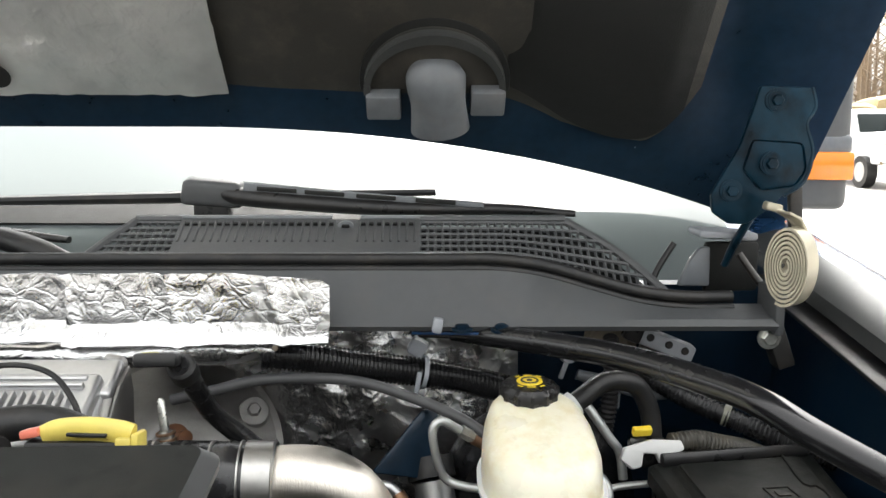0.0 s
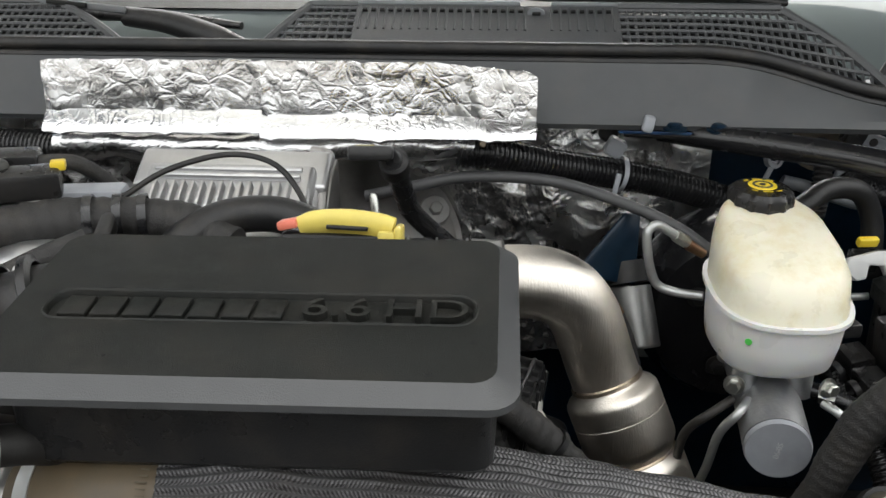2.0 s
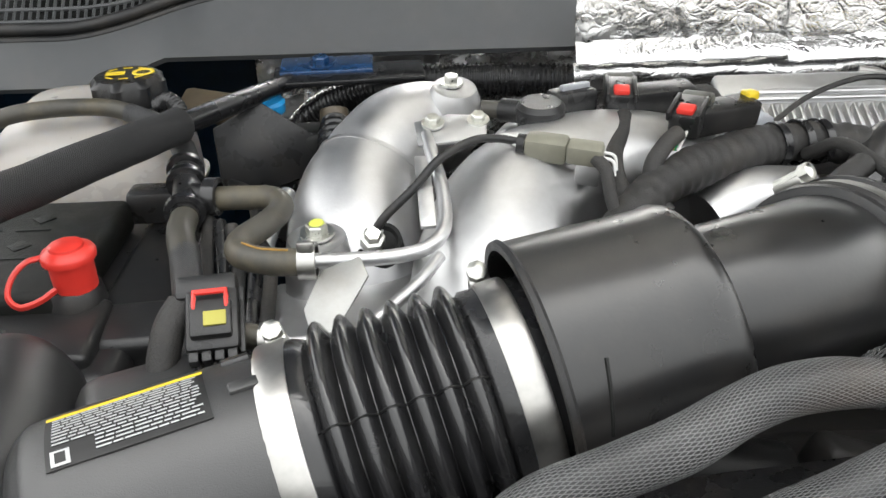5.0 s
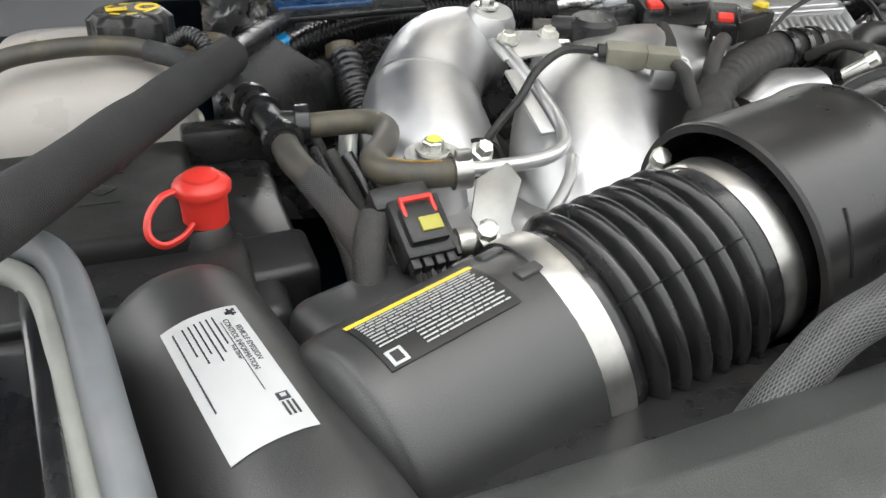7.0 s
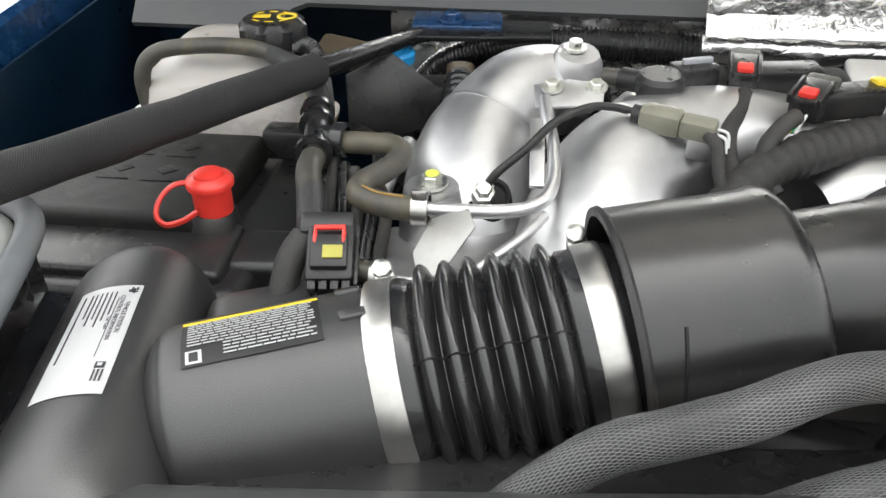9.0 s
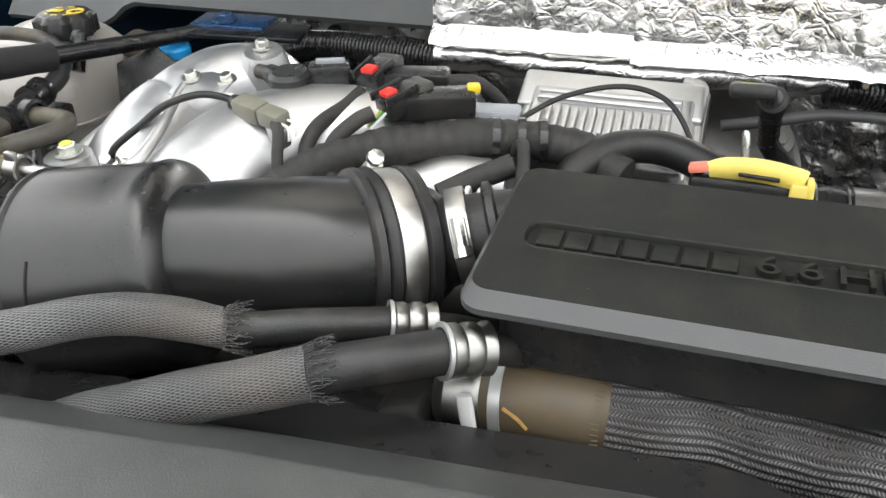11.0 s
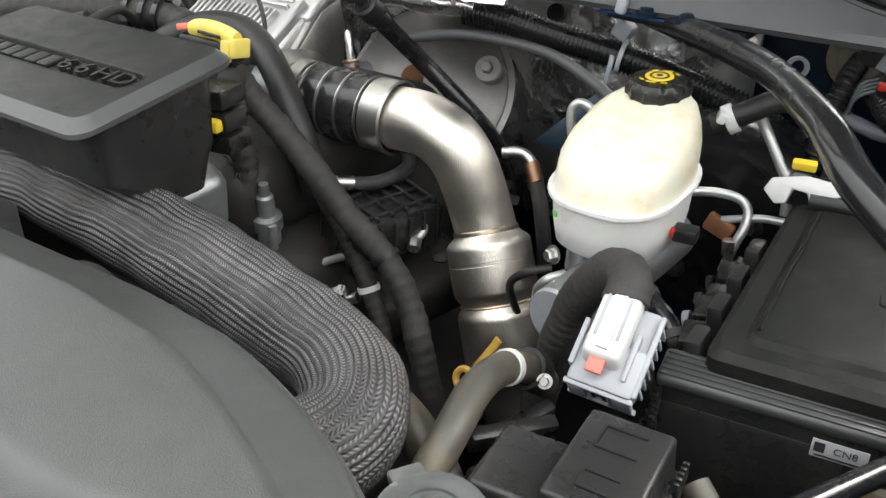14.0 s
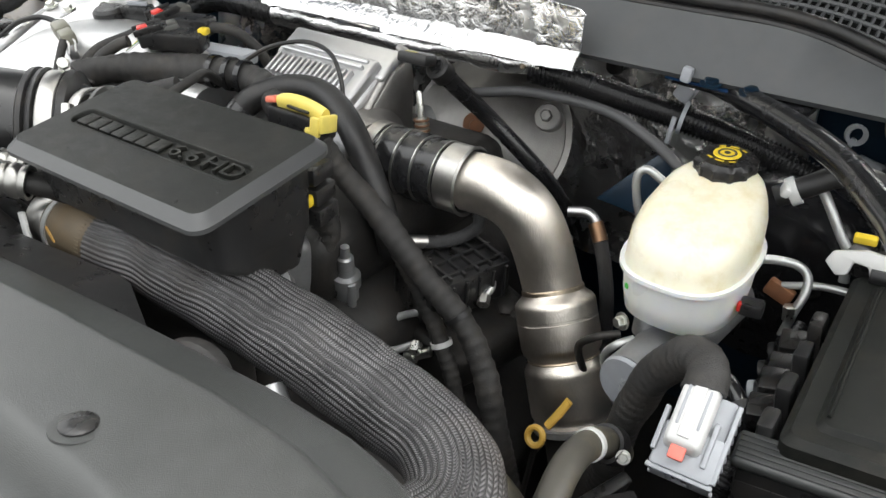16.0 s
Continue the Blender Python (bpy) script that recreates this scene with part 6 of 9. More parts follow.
part("cable", sweep([(-0.478, 0.742, 1.323), (-0.44, 0.755, 1.345), (-0.39, 0.765, 1.357), (-0.35, 0.765, 1.350), (-0.325, 0.755, 1.325), (-0.315, 0.745, 1.295)], 0.0027, n=8), RUBBER, g, "thin black cable")
g = group_at("turbocharger", (-0.27, 0.93, 1.15), "dull cast turbo housing with a black probe tube", "turbocharger")
part("volute", sweep([(-0.44, 0.98, 1.12, 0.07), (-0.38, 1.06, 1.13, 0.07), (-0.31, 1.10, 1.12, 0.07), (-0.24, 1.13, 1.10, 0.065)], n=32), ALU_DULL, g)
DC, DA = Vector((-0.320, 1.040, 1.168)), Vector((0.22, -0.80, 0.56)).normalized()
part("housing", turned([(-0.06, 0.10), (-0.012, 0.118), (0.0, 0.118), (0.004, 0.112), (0.010, 0.098), (0.021, 0.082), (0.031, 0.066), (0.038, 0.050), (0.044, 0.03), (0.046, 0.012)], DC, DA, 64), CAST_GREY, g, "smooth light grey cast housing", angle=50)
part("outlet_shoulder", sweep([(-0.37, 0.84, 1.225, 0.055), (-0.335, 0.80, 1.238, 0.047), (-0.31, 0.775, 1.243, 0.041), (-0.283, 0.765, 1.243, 0.0385)], n=36), CAST_GREY, g)
web = [(0.775, 1.225), (0.775, 1.266), (0.790, 1.280), (0.836, 1.318), (0.866, 1.328), (0.872, 1.300), (0.866, 1.225)]
part("web", prism(web, 0.010, frame_at((-0.323, 0, 0), (0, 1, 0), (0, 0, 1)), 0.003), CAST_GREY, g, "flat cast web")
part("web_rim", sweep([(-0.318, 0.775, 1.266), (-0.319, 0.790, 1.282), (-0.321, 0.836, 1.320), (-0.322, 0.866, 1.330), (-0.34, 0.875, 1.332)], 0.0055, n=10), CAST_GREY, g)
part("stud", turned([(0, 0.0065), (0.004, 0.0085), (0.020, 0.0075), (0.022, 0.0045), (0.052, 0.0040), (0.055, 0.002)], (-0.268, 0.832, 1.248), (-0.12, 0.04, 1), 14), ZINC, g, "thin zinc stud")
for k in range(3):
    part("stud_ring", turned([(-0.0015, 0.0075), (-0.0012, 0.0098), (0.0012, 0.0098), (0.0015, 0.0075)], Vector((-0.268, 0.832, 1.248)) + Vector((-0.12, 0.04, 1)) * (0.006 + 0.0065 * k), (-0.12, 0.04, 1), 18, caps=False), COPPER, g, "copper ring")
bung = Vector((-0.316, 1.004, 1.197))
SB = Vector((0.62, -0.74, 0.28)).normalized()
part("rusty_bung", turned([(-0.02, 0.0165), (0.002, 0.0165), (0.004, 0.012)], bung, DA, 20), RUST, g, "rusty round boss")
part("bung_bolt", turned([(-0.005, 0.0065), (0.026, 0.0065), (0.026, 0.0085), (0.034, 0.0085), (0.035, 0.006)], bung, SB, 16), RUST, g, "rusty stub")
ear = Vector((-0.233, 1.066, 1.208))
part("flange_ear", turned([(-0.02, 0.020), (0.0, 0.020), (0.002, 0.018)], ear, DA, 24), CAST_GREY, g)
part("flange_ring", turned([(-0.02, 0.10), (-0.018, 0.126), (-0.006, 0.127), (-0.004, 0.11)], DC, DA, 64), CAST_GREY, g, "cast flange edge", angle=30)
for k in (35, 80, 130):
    u = DA.cross(Vector((0, 0, 1))).normalized()
    w = u.cross(DA)
    hexbolt(g, DC + DA * -0.004 + (u * math.cos(radians(k)) + w * math.sin(radians(k))) * 0.119, DA, 0.0065, 0.007, CAST_GREY, False)
hexbolt(g, ear + DA * 0.004, DA, 0.0085, 0.009, CAST_GREY, False)
g = group_at("probe_tube", (-0.2, 0.95, 1.1), "black dipstick-like tube with a flat sensor head", "tube")
part("tube", sweep([(-0.258, 0.842, 1.334), (-0.2545, 0.856, 1.322), (-0.2535, 0.872, 1.307), (-0.2515, 0.905, 1.277), (-0.243, 0.938, 1.243), (-0.1850, 0.9720, 1.1732), (-0.1673, 1.0050, 1.1214), (-0.1601, 1.0200, 1.0853)], 0.0112, n=16), RUBBER_SHINE, g)
part("sensor_head", rbox((0.042, 0.026, 0.014), pose(-0.275, 0.832, 1.343, -14, 0, 4), 0.004), PLASTIC, g)
part("head_clip", turned([(-0.012, 0.013), (-0.010, 0.0145), (0.010, 0.0145), (0.012, 0.012)], (-0.2555, 0.852, 1.326), (0, -0.75, 0.66), 20), RUBBER, g)
part("head_print", rbox((0.016, 0.0045, 0.0006), pose(-0.279, 0.827, 1.3515, -14, 0, 4), 0), pm("faded_yellow_print", (0.5, 0.45, 0.12), 0.6), g)
g = group_at("vacuum_line", (-0.08, 1.0, 1.25), "grey rubber line along the firewall", "hose")
part("line", sweep([(-0.30, 0.95, 1.262), (-0.25, 0.945, 1.275), (-0.19, 0.955, 1.285), (-0.10, 0.975, 1.277), (-0.03, 0.96, 1.262), (0.03, 0.93, 1.245), (0.07, 0.90, 1.225)], 0.0065, n=12), pm("grey_line_rubber", (0.07, 0.07, 0.072), 0.5), g)

# ---- aluminium intake casting on the passenger side ----
g = group_at("intake_manifold", (-0.76, 0.65, 1.15), "bright cast aluminium intake elbow and manifold", "manifold")
part("upper_elbow", sweep([(-0.765, 0.80, 1.298, 0.038), (-0.785, 0.79, 1.312, 0.043), (-0.815, 0.765, 1.312, 0.047), (-0.835, 0.735, 1.300, 0.0495), (-0.842, 0.722, 1.293, 0.050)], n=40), ALU_BRIGHT, g)
part("elbow_seam", turned([(-0.002, 0.050), (0, 0.0525), (0.002, 0.050)], (-0.842, 0.722, 1.293), (-0.35, -0.75, -0.5), 40, caps=False), ALU_BRIGHT, g)
part("lower_elbow", sweep([(-0.842, 0.722, 1.293, 0.051), (-0.850, 0.70, 1.281, 0.055), (-0.853, 0.672, 1.264, 0.059), (-0.852, 0.645, 1.243, 0.061), (-0.850, 0.625, 1.21, 0.062)], n=40), ALU_BRIGHT, g)
part("boss", turned([(-0.02, 0.028), (0.024, 0.025), (0.034, 0.020)], (-0.768, 0.775, 1.325), (0.1, -0.25, 1), 24), ALU, g)
hexbolt(g, (-0.768, 0.772, 1.3605), (0.05, -0.1, 1), 0.007, 0.008)
part("runner", sweep([(-0.53, 0.72, 1.275, 0.05), (-0.60, 0.71, 1.290, 0.056), (-0.665, 0.69, 1.295, 0.058), (-0.715, 0.65, 1.287, 0.061), (-0.738, 0.60, 1.265, 0.063), (-0.745, 0.56, 1.235, 0.064), (-0.75, 0.53, 1.20, 0.064)], n=44), ALU, g)
part("shoulder", rbox((0.13, 0.10, 0.10), pose(-0.675, 0.71, 1.29, -10, 0, -12), 0.035, 5), ALU, g)
part("flange", rbox((0.16, 0.13, 0.05), pose(-0.835, 0.555, 1.235, -8, 0, 12), 0.016, 3), ALU, g)
part("bolt_boss", turned([(0, 0.030), (0.035, 0.024), (0.05, 0.022)], (-0.874, 0.586, 1.25), (0, -0.1, 1), 28), ALU, g)
b = hexbolt(g, (-0.874, 0.583, 1.303), (0, -0.12, 1), 0.0085, 0.008)
part("paint_dab", turned([(0, 0.006), (0.001, 0.005)], (-0.8735, 0.5815, 1.3115), (0, -0.12, 1), 10), pm("yellow_green_paint", (0.6, 0.65, 0.1), 0.5), b, "yellow-green paint dab")
# near-black colour gives this shallow port the shade of a deep one
part("port", turned([(-0.01, 0.018), (0.002, 0.018), (0.002, 0.015), (-0.002, 0.013)], (-0.829, 0.602, 1.283), (-0.1, -0.55, 0.8), 26), BLACK_AND_SHADE, g, "shallow port coloured near-black for its inner shade")
part("hex_sensor", turned([(0, 0.0095), (0.012, 0.0095), (0.013, 0.007), (0.020, 0.006)], (-0.834, 0.595, 1.286), (0.1, -0.6, 0.75), 6), ZINC, g, "hex sensor body")
part("front_step", rbox((0.12, 0.05, 0.06), pose(-0.77, 0.50, 1.215, -20, 0, 14), 0.012, 3), ALU, g)
part("cable", sweep([(-0.832, 0.589, 1.298), (-0.822, 0.59, 1.312), (-0.80, 0.60, 1.330), (-0.78, 0.615, 1.347), (-0.755, 0.63, 1.355), (-0.735, 0.637, 1.354), (-0.715, 0.637, 1.350)], 0.0035, n=10), RUBBER, g, "thin black sensor cable")
g = group_at("coolant_line", (-0.80, 0.58, 1.27), "bent bright steel coolant line on a plate bracket", "pipe")
part("upper_line", sweep([(-0.872, 0.522, 1.311), (-0.845, 0.526, 1.309), (-0.81, 0.534, 1.307), (-0.788, 0.545, 1.309), (-0.778, 0.565, 1.315), (-0.779, 0.60, 1.328), (-0.786, 0.635, 1.342), (-0.790, 0.66, 1.350)], 0.0055, n=14), ALU_BRIGHT, g)
part("lower_line", sweep([(-0.888, 0.455, 1.290), (-0.862, 0.458, 1.288), (-0.835, 0.468, 1.288), (-0.80, 0.505, 1.298), (-0.782, 0.535, 1.305)], 0.0045, n=12), ALU_BRIGHT, g)
part("bracket", prism([(0.002, 0), (0.022, -0.012), (0.026, 0.02), (0.050, 0.045), (0.048, 0.062), (0.020, 0.058), (0.002, 0.034)], 0.003, frame_at((-0.866, 0.468, 1.268), (1, 0.25, 0.15), (0.1, 0.8, 0.6)), 0.001), CANISTER, g)
part("upper_bracket", prism([(0, 0), (0.055, 0.0), (0.06, 0.03), (0.03, 0.038), (0.0, 0.032)], 0.003, frame_at((-0.797, 0.645, 1.345), (1, 0.1, 0.05), (0.05, 1, 0.3)), 0.001), ALU_BRIGHT, g)
part("strap", rbox((0.012, 0.075, 0.004), pose(-0.792, 0.60, 1.327, 22, 0, 4), 0.001), ALU_BRIGHT, g)
for x, y in ((-0.785, 0.668), (-0.748, 0.672)):
    hexbolt(g, (x, y, 1.358), (0, -0.3, 1), 0.006, 0.006)

# ---- driver's side: braces, boxes, lines ----
g = group_at("strut_brace", (0.2, 0.85, 1.15), "gloss black steel brace from cowl to fender", "brace", group="braces")
part("tube", sweep([(0.02, 1.0, 1.328, 0.010), (0.06, 0.975, 1.330, 0.0125), (0.13, 0.92, 1.334, 0.0135), (0.20, 0.85, 1.337, 0.0135), (0.26, 0.765, 1.336, 0.0135), (0.285, 0.725, 1.332, 0.0135), (0.312, 0.695, 1.318, 0.0135), (0.36, 0.665, 1.295, 0.0135), (0.42, 0.635, 1.268, 0.0135), (0.47, 0.61, 1.25, 0.012)], n=20), BLACK_PAINT, g)
part("foot", rbox((0.16, 0.035, 0.008), pose(0.06, 0.985, 1.332, 8, 0, -8), 0.003), BLACK_PAINT, g)
part("mount_plate", rbox((0.115, 0.030, 0.004), pose(0.03, 0.985, 1.336, 10, 0, -4), 0.0015), BLUE, g, "blue painted mounting plate")
for x, y in ((0.03, 0.975), (0.075, 0.972)):
    hexbolt(g, (x, y - 0.008, 1.341), (0, -0.15, 1), 0.008, 0.005, BLUE_SHADED)
part("cable_clip", rbox((0.012, 0.01, 0.018), pose(0.002, 0.965, 1.345, 0, 10, 0), 0.003), GREY_PLASTIC, g, "pale plastic clip")
g = group_at("support_rod", (0.33, 0.48, 1.19), "thin gloss black rod bracing the fender rail", "brace", group="braces")
part("rod", sweep([(0.475, 0.735, 1.205), (0.43, 0.665, 1.203), (0.40, 0.612, 1.201), (0.34, 0.496, 1.20), (0.29, 0.395, 1.199), (0.23, 0.28, 1.19)], 0.0075, n=14), BLACK_PAINT, g)

# fuse box with lid, ribbed ledge and sticker
FB = [Vector((0.258, 0.642, 1.198)), Vector((0.394, 0.662, 1.198)), Vector((0.415, 0.920, 1.208)), Vector((0.240, 0.892, 1.208))]
g = group_at("fuse_box", (0.33, 0.75, 1.0), "black plastic fuse box with a ribbed front ledge", "fuse box")


def quad_ring(q, inset, dz):
    c = sum(q, Vector()) / 4
    out = []
    n = 4
    for i in range(n):
        p0, p1, p2 = q[i - 1], q[i], q[(i + 1) % n]
        d0, d2 = (p0 - p1).normalized(), (p2 - p1).normalized()
        base = p1 + (d0 + d2) * inset
        r = 0.012
        for k in range(5):
            t = k / 4
            a = base + d0 * r
            b = base + d2 * r
            out.append(tuple((a * (1 - t) ** 2 + base * 2 * t * (1 - t) + b * t * t) + Vector((0, 0, dz))))
    return out


part("body", loft([quad_ring(FB, -0.004, -0.16), quad_ring(FB, -0.006, -0.03), quad_ring(FB, -0.006, -0.022)]), PLASTIC, g)
lid = part("lid", loft([quad_ring(FB, -0.010, -0.022), quad_ring(FB, -0.010, -0.006), quad_ring(FB, -0.004, 0.0), quad_ring(FB, 0.010, 0.0), quad_ring(FB, 0.014, 0.005), quad_ring(FB, 0.018, 0.006)]), COVER, g, "grained black lid with faint embossed marks", angle=25)
lm2 = frame_at(FB[0] * 0.5 + FB[2] * 0.5 + Vector((0, 0, 0.0065)), FB[1] - FB[0], FB[3] - FB[0])
for x, y, w, h in ((0.012, -0.02, 0.03, 0.022), (0.012, 0.03, 0.026, 0.026)):
    for q in (0, 1):
        part("embossed_bar", rbox((w, 0.0025, 0.002), lm2 @ pose(x, y + (q - 0.5) * h, 0), 0.0003), COVER, lid)
        part("embossed_bar", rbox((0.0025, h, 0.002), lm2 @ pose(x + (q - 0.5) * w, y, 0), 0.0003), COVER, lid)
    part("embossed_bar", rbox((w * 0.5, h * 0.4, 0.002), lm2 @ pose(x, y, 0), 0.0003), COVER, lid)
part("rear_lip", sweep([FB[3] + Vector((0.004, -0.004, 0.006)), FB[2] * 0.5 + FB[3] * 0.5 + Vector((0, -0.004, 0.0065)), FB[2] + Vector((-0.004, -0.004, 0.006))], 0.0055, n=10, flat=1.4), PLASTIC, lid, "raised rear lip")
part("ridge", sweep([FB[0].lerp(FB[3], 0.10) + Vector((0.018, 0, 0.0068)), FB[0].lerp(FB[3], 0.92) + Vector((0.018, 0, 0.0068))], 0.0018, n=6), COVER, lid)
part("ridge", sweep([FB[1].lerp(FB[2], 0.10) + Vector((-0.018, 0, 0.0068)), FB[1].lerp(FB[2], 0.60) + Vector((-0.018, 0, 0.0068)), FB[1].lerp(FB[2], 0.66) + Vector((-0.034, 0, 0.0068)), FB[1].lerp(FB[2], 0.92) + Vector((-0.034, 0, 0.0068))], 0.0018, n=6, sub=3), COVER, lid)
part("ledge", rbox((0.185, 0.034, 0.012), pose(0.312, 0.641, 1.174, 12, 0, 9), 0.005, 3), SHROUD, g, "grey ribbed ledge")
for i in range(5):
    part("ledge_rib", rbox((0.18, 0.0022, 0.002), pose(0.312, 0.641, 1.174, 12, 0, 9) @ pose(0, -0.012 + 0.0055 * i, 0.0065), 0.0006), SHROUD, g)
part("front_wall", rbox((0.13, 0.02, 0.11), pose(0.290, 0.632, 1.10, 0, 0, 9), 0.006), PLASTIC, g)
part("front_strip", rbox((0.19, 0.014, 0.035), pose(0.320, 0.636, 1.150, 0, 0, 9), 0.004), PLASTIC, g)
st = part("sticker", rbox((0.036, 0.001, 0.015), pose(0.350, 0.6318, 1.154, 0, 0, 9), 0.0002), LABEL_WHITE, g, "white sticker reading CN8")
bm = text_mesh("CN8", 0.008, 0.0002)
bm.transform(pose(0.354, 0.6312, 1.1555, 90, 0, 9))
part("print", bm, INK, st)
part("print_square", rbox((0.007, 0.0004, 0.008), pose(0.3375, 0.6291, 1.1555, 0, 0, 9), 0), INK, st)
part("print_bar", rbox((0.03, 0.0004, 0.0014), pose(0.350, 0.6312, 1.1486, 0, 0, 9), 0), INK, st)
for i in range(4):
    part("side_clip", rbox((0.014, 0.03, 0.05), pose(0.236 - 0.004 * i, 0.66 + i * 0.055, 1.165, 0, -6, 4), 0.004), PLASTIC, g)

# battery with its terminal cover
g = group_at("battery", (0.29, 0.45, 0.95), "black truck battery with a gold label", "battery")
part("case", rbox((0.21, 0.17, 0.19), pose(0.290, 0.43, 1.062, 0, 0, 9), 0.008, 3), PLASTIC, g)
part("top_rail", rbox((0.10, 0.07, 0.012), pose(0.335, 0.475, 1.162, 0, 0, 9), 0.004), PLASTIC, g)
lb = part("label", rbox((0.075, 0.05, 0.001), pose(0.247, 0.410, 1.1585, 0, 0, 9), 0.0003), GOLD, g, "gold label with white border")
part("white_strip", rbox((0.075, 0.010, 0.001), pose(0.2425, 0.437, 1.1592, 0, 0, 9), 0.0003), LABEL_WHITE, lb)
for i in range(7):
    part("barcode_bar", rbox((0.0018, 0.007, 0.0006), pose(0.222 + i * 0.0042, 0.434 + i * 0.0007, 1.1600, 0, 0, 9), 0), INK, lb)
bm = text_mesh("115", 0.007, 0.0002)
bm.transform(pose(0.262, 0.440, 1.1600, 0, 0, 189))
part("print", bm, INK, lb)
rng = random.Random(3)
for i in range(24):
    part("hexagon", turned([(0, 0.0034), (0.0006, 0.003)], (0.222 + (i % 8) * 0.0072 + (i // 8 % 2) * 0.0036, 0.396 + (i // 8) * 0.0062, 1.1592), (0, 0, 1), 6), GOLD, lb)
g = group_at("terminal_cover", (0.25, 0.47, 1.15), "black hinged battery terminal cover", "cover")
part("small_box", rbox((0.055, 0.062, 0.045), pose(0.203, 0.465, 1.166, 0, 0, 8), 0.005, 3), PLASTIC, g)
lidm = pose(0.2535, 0.472, 1.190, 0, 0, 6)
part("base", rbox((0.066, 0.095, 0.035), lidm @ pose(0.002, -0.004, -0.02), 0.005, 3), PLASTIC, g)
lid = part("lid", rbox((0.058, 0.088, 0.034), lidm @ pose(0, 0, 0.006), 0.0032, 3, taper=0.93), PLASTIC, g)
part("rim", rbox((0.066, 0.096, 0.004), lidm @ pose(0.001, -0.001, -0.010), 0.0015), PLASTIC, lid)
for x, y, w, h in ((0, 0.018, 0.026, 0.02), (0, -0.02, 0.022, 0.014)):
    part("embossed_bar", rbox((w, 0.002, 0.002), lidm @ pose(x, y - h / 2, 0.0233), 0.0003), COVER, lid)
    part("embossed_bar", rbox((w, 0.002, 0.002), lidm @ pose(x, y + h / 2, 0.0233), 0.0003), COVER, lid)
    part("embossed_bar", rbox((0.002, h, 0.002), lidm @ pose(x - w / 2, y, 0.0233), 0.0003), COVER, lid)
part("side_latch", rbox((0.008, 0.03, 0.022), lidm @ pose(0.037, -0.008, -0.01), 0.002), PLASTIC, g)
for i in range(5):
    part("latch_tooth", rbox((0.004, 0.003, 0.014), lidm @ pose(0.034, 0.022 + i * 0.005, -0.002), 0.001), PLASTIC, g)
part("taped_cable", sweep([(0.285, 0.535, 1.165), (0.30, 0.525, 1.155), (0.315, 0.50, 1.14), (0.33, 0.48, 1.12)], 0.010, n=14), DUSTY_HOSE, g, "dusty taped cable")

# filler cap of the coolant bottle by the radiator cover
g = group_at("washer_bottle", (0.228, 0.335, 1.15), "white bottle with a cloudy clear cap", "bottle")
part("neck", turned([(0, 0.022), (0.085, 0.022), (0.09, 0.0235), (0.10, 0.0235), (0.104, 0.022)], (0.230, 0.337, 1.155), (0, 0, 1), 36), WHITE_PLASTIC, g)
cp = part("cap", turned([(0, 0.0235), (0.0, 0.0282), (0.008, 0.0282), (0.012, 0.026), (0.0125, 0.022), (0.0115, 0.020)], (0.229, 0.336, 1.259), (0, -0.02, 1), 44), CLEAR, g, "cloudy clear cap with embossed mark")
part("emboss_ring", turned([(0, 0.014), (0.0015, 0.0145), (0.0015, 0.0155), (0, 0.016)], (0.229, 0.336, 1.2705), (0, -0.02, 1), 36, caps=False), CLEAR, cp)
for k in range(4):
    part("emboss", rbox((0.009, 0.003, 0.002), pose(0.229, 0.336, 1.271, 0, 0, 20 + k * 45) @ pose(0.006, 0, 0), 0.0008), CLEAR, cp)
part("hinge_tab", rbox((0.02, 0.018, 0.006), pose(0.207, 0.349, 1.266, 0, 0, -30), 0.002), CLEAR, cp)

# main white connector, its lead and the grey hose
g = group_at("engine_connector", (0.185, 0.59, 1.11), "large grey and white multi-pin connector with a red tab", "connector")
cm = frame_at((0.1965, 0.605, 1.201), (1, 0.12, -0.05), (-0.02, 0.80, 0.60)) @ pose(-0.005, -0.033, 0.024) @ Matrix.Diagonal((0.80, 0.72, 0.80, 1)) @ pose(0.005, 0.033, -0.024)
part("grey_body", rbox((0.054, 0.088, 0.034), cm @ pose(0.004, 0.0, -0.010), 0.005, 2), GREY_PLASTIC, g)
part("grey_collar", rbox((0.060, 0.05, 0.020), cm @ pose(0.002, -0.026, 0.004), 0.004, 2), GREY_PLASTIC, g)
for i in range(6):
    part("body_rib", rbox((0.0025, 0.07, 0.024), cm @ pose(-0.018 + i * 0.009, -0.004, -0.024), 0.0008), GREY_PLASTIC, g)
wc = part("white_cover", rbox((0.038, 0.082, 0.026), cm @ pose(-0.004, 0.010, 0.020), 0.007, 3, taper=0.86), WHITE_PLASTIC, g, "white plastic cover")
for dx in (-0.010, 0.010):
    part("slot", rbox((0.003, 0.045, 0.003), cm @ pose(-0.004 + dx, 0.016, 0.0325), 0.001), GREY_PLASTIC, wc)
part("end_hook", rbox((0.030, 0.008, 0.016), cm @ pose(-0.004, 0.052, 0.020), 0.003), WHITE_PLASTIC, wc)
part("top_ridge", rbox((0.012, 0.060, 0.004), cm @ pose(-0.004, 0.012, 0.034), 0.0015), WHITE_PLASTIC, wc)
for i in range(4):
    part("window", rbox((0.007, 0.003, 0.014), cm @ pose(-0.019 + i * 0.013, -0.0515, -0.010), 0.001), BLACK_AND_SHADE, g)
    part("post", rbox((0.003, 0.006, 0.032), cm @ pose(-0.0255 + i * 0.0185, -0.052, -0.008), 0.001), GREY_PLASTIC, g)
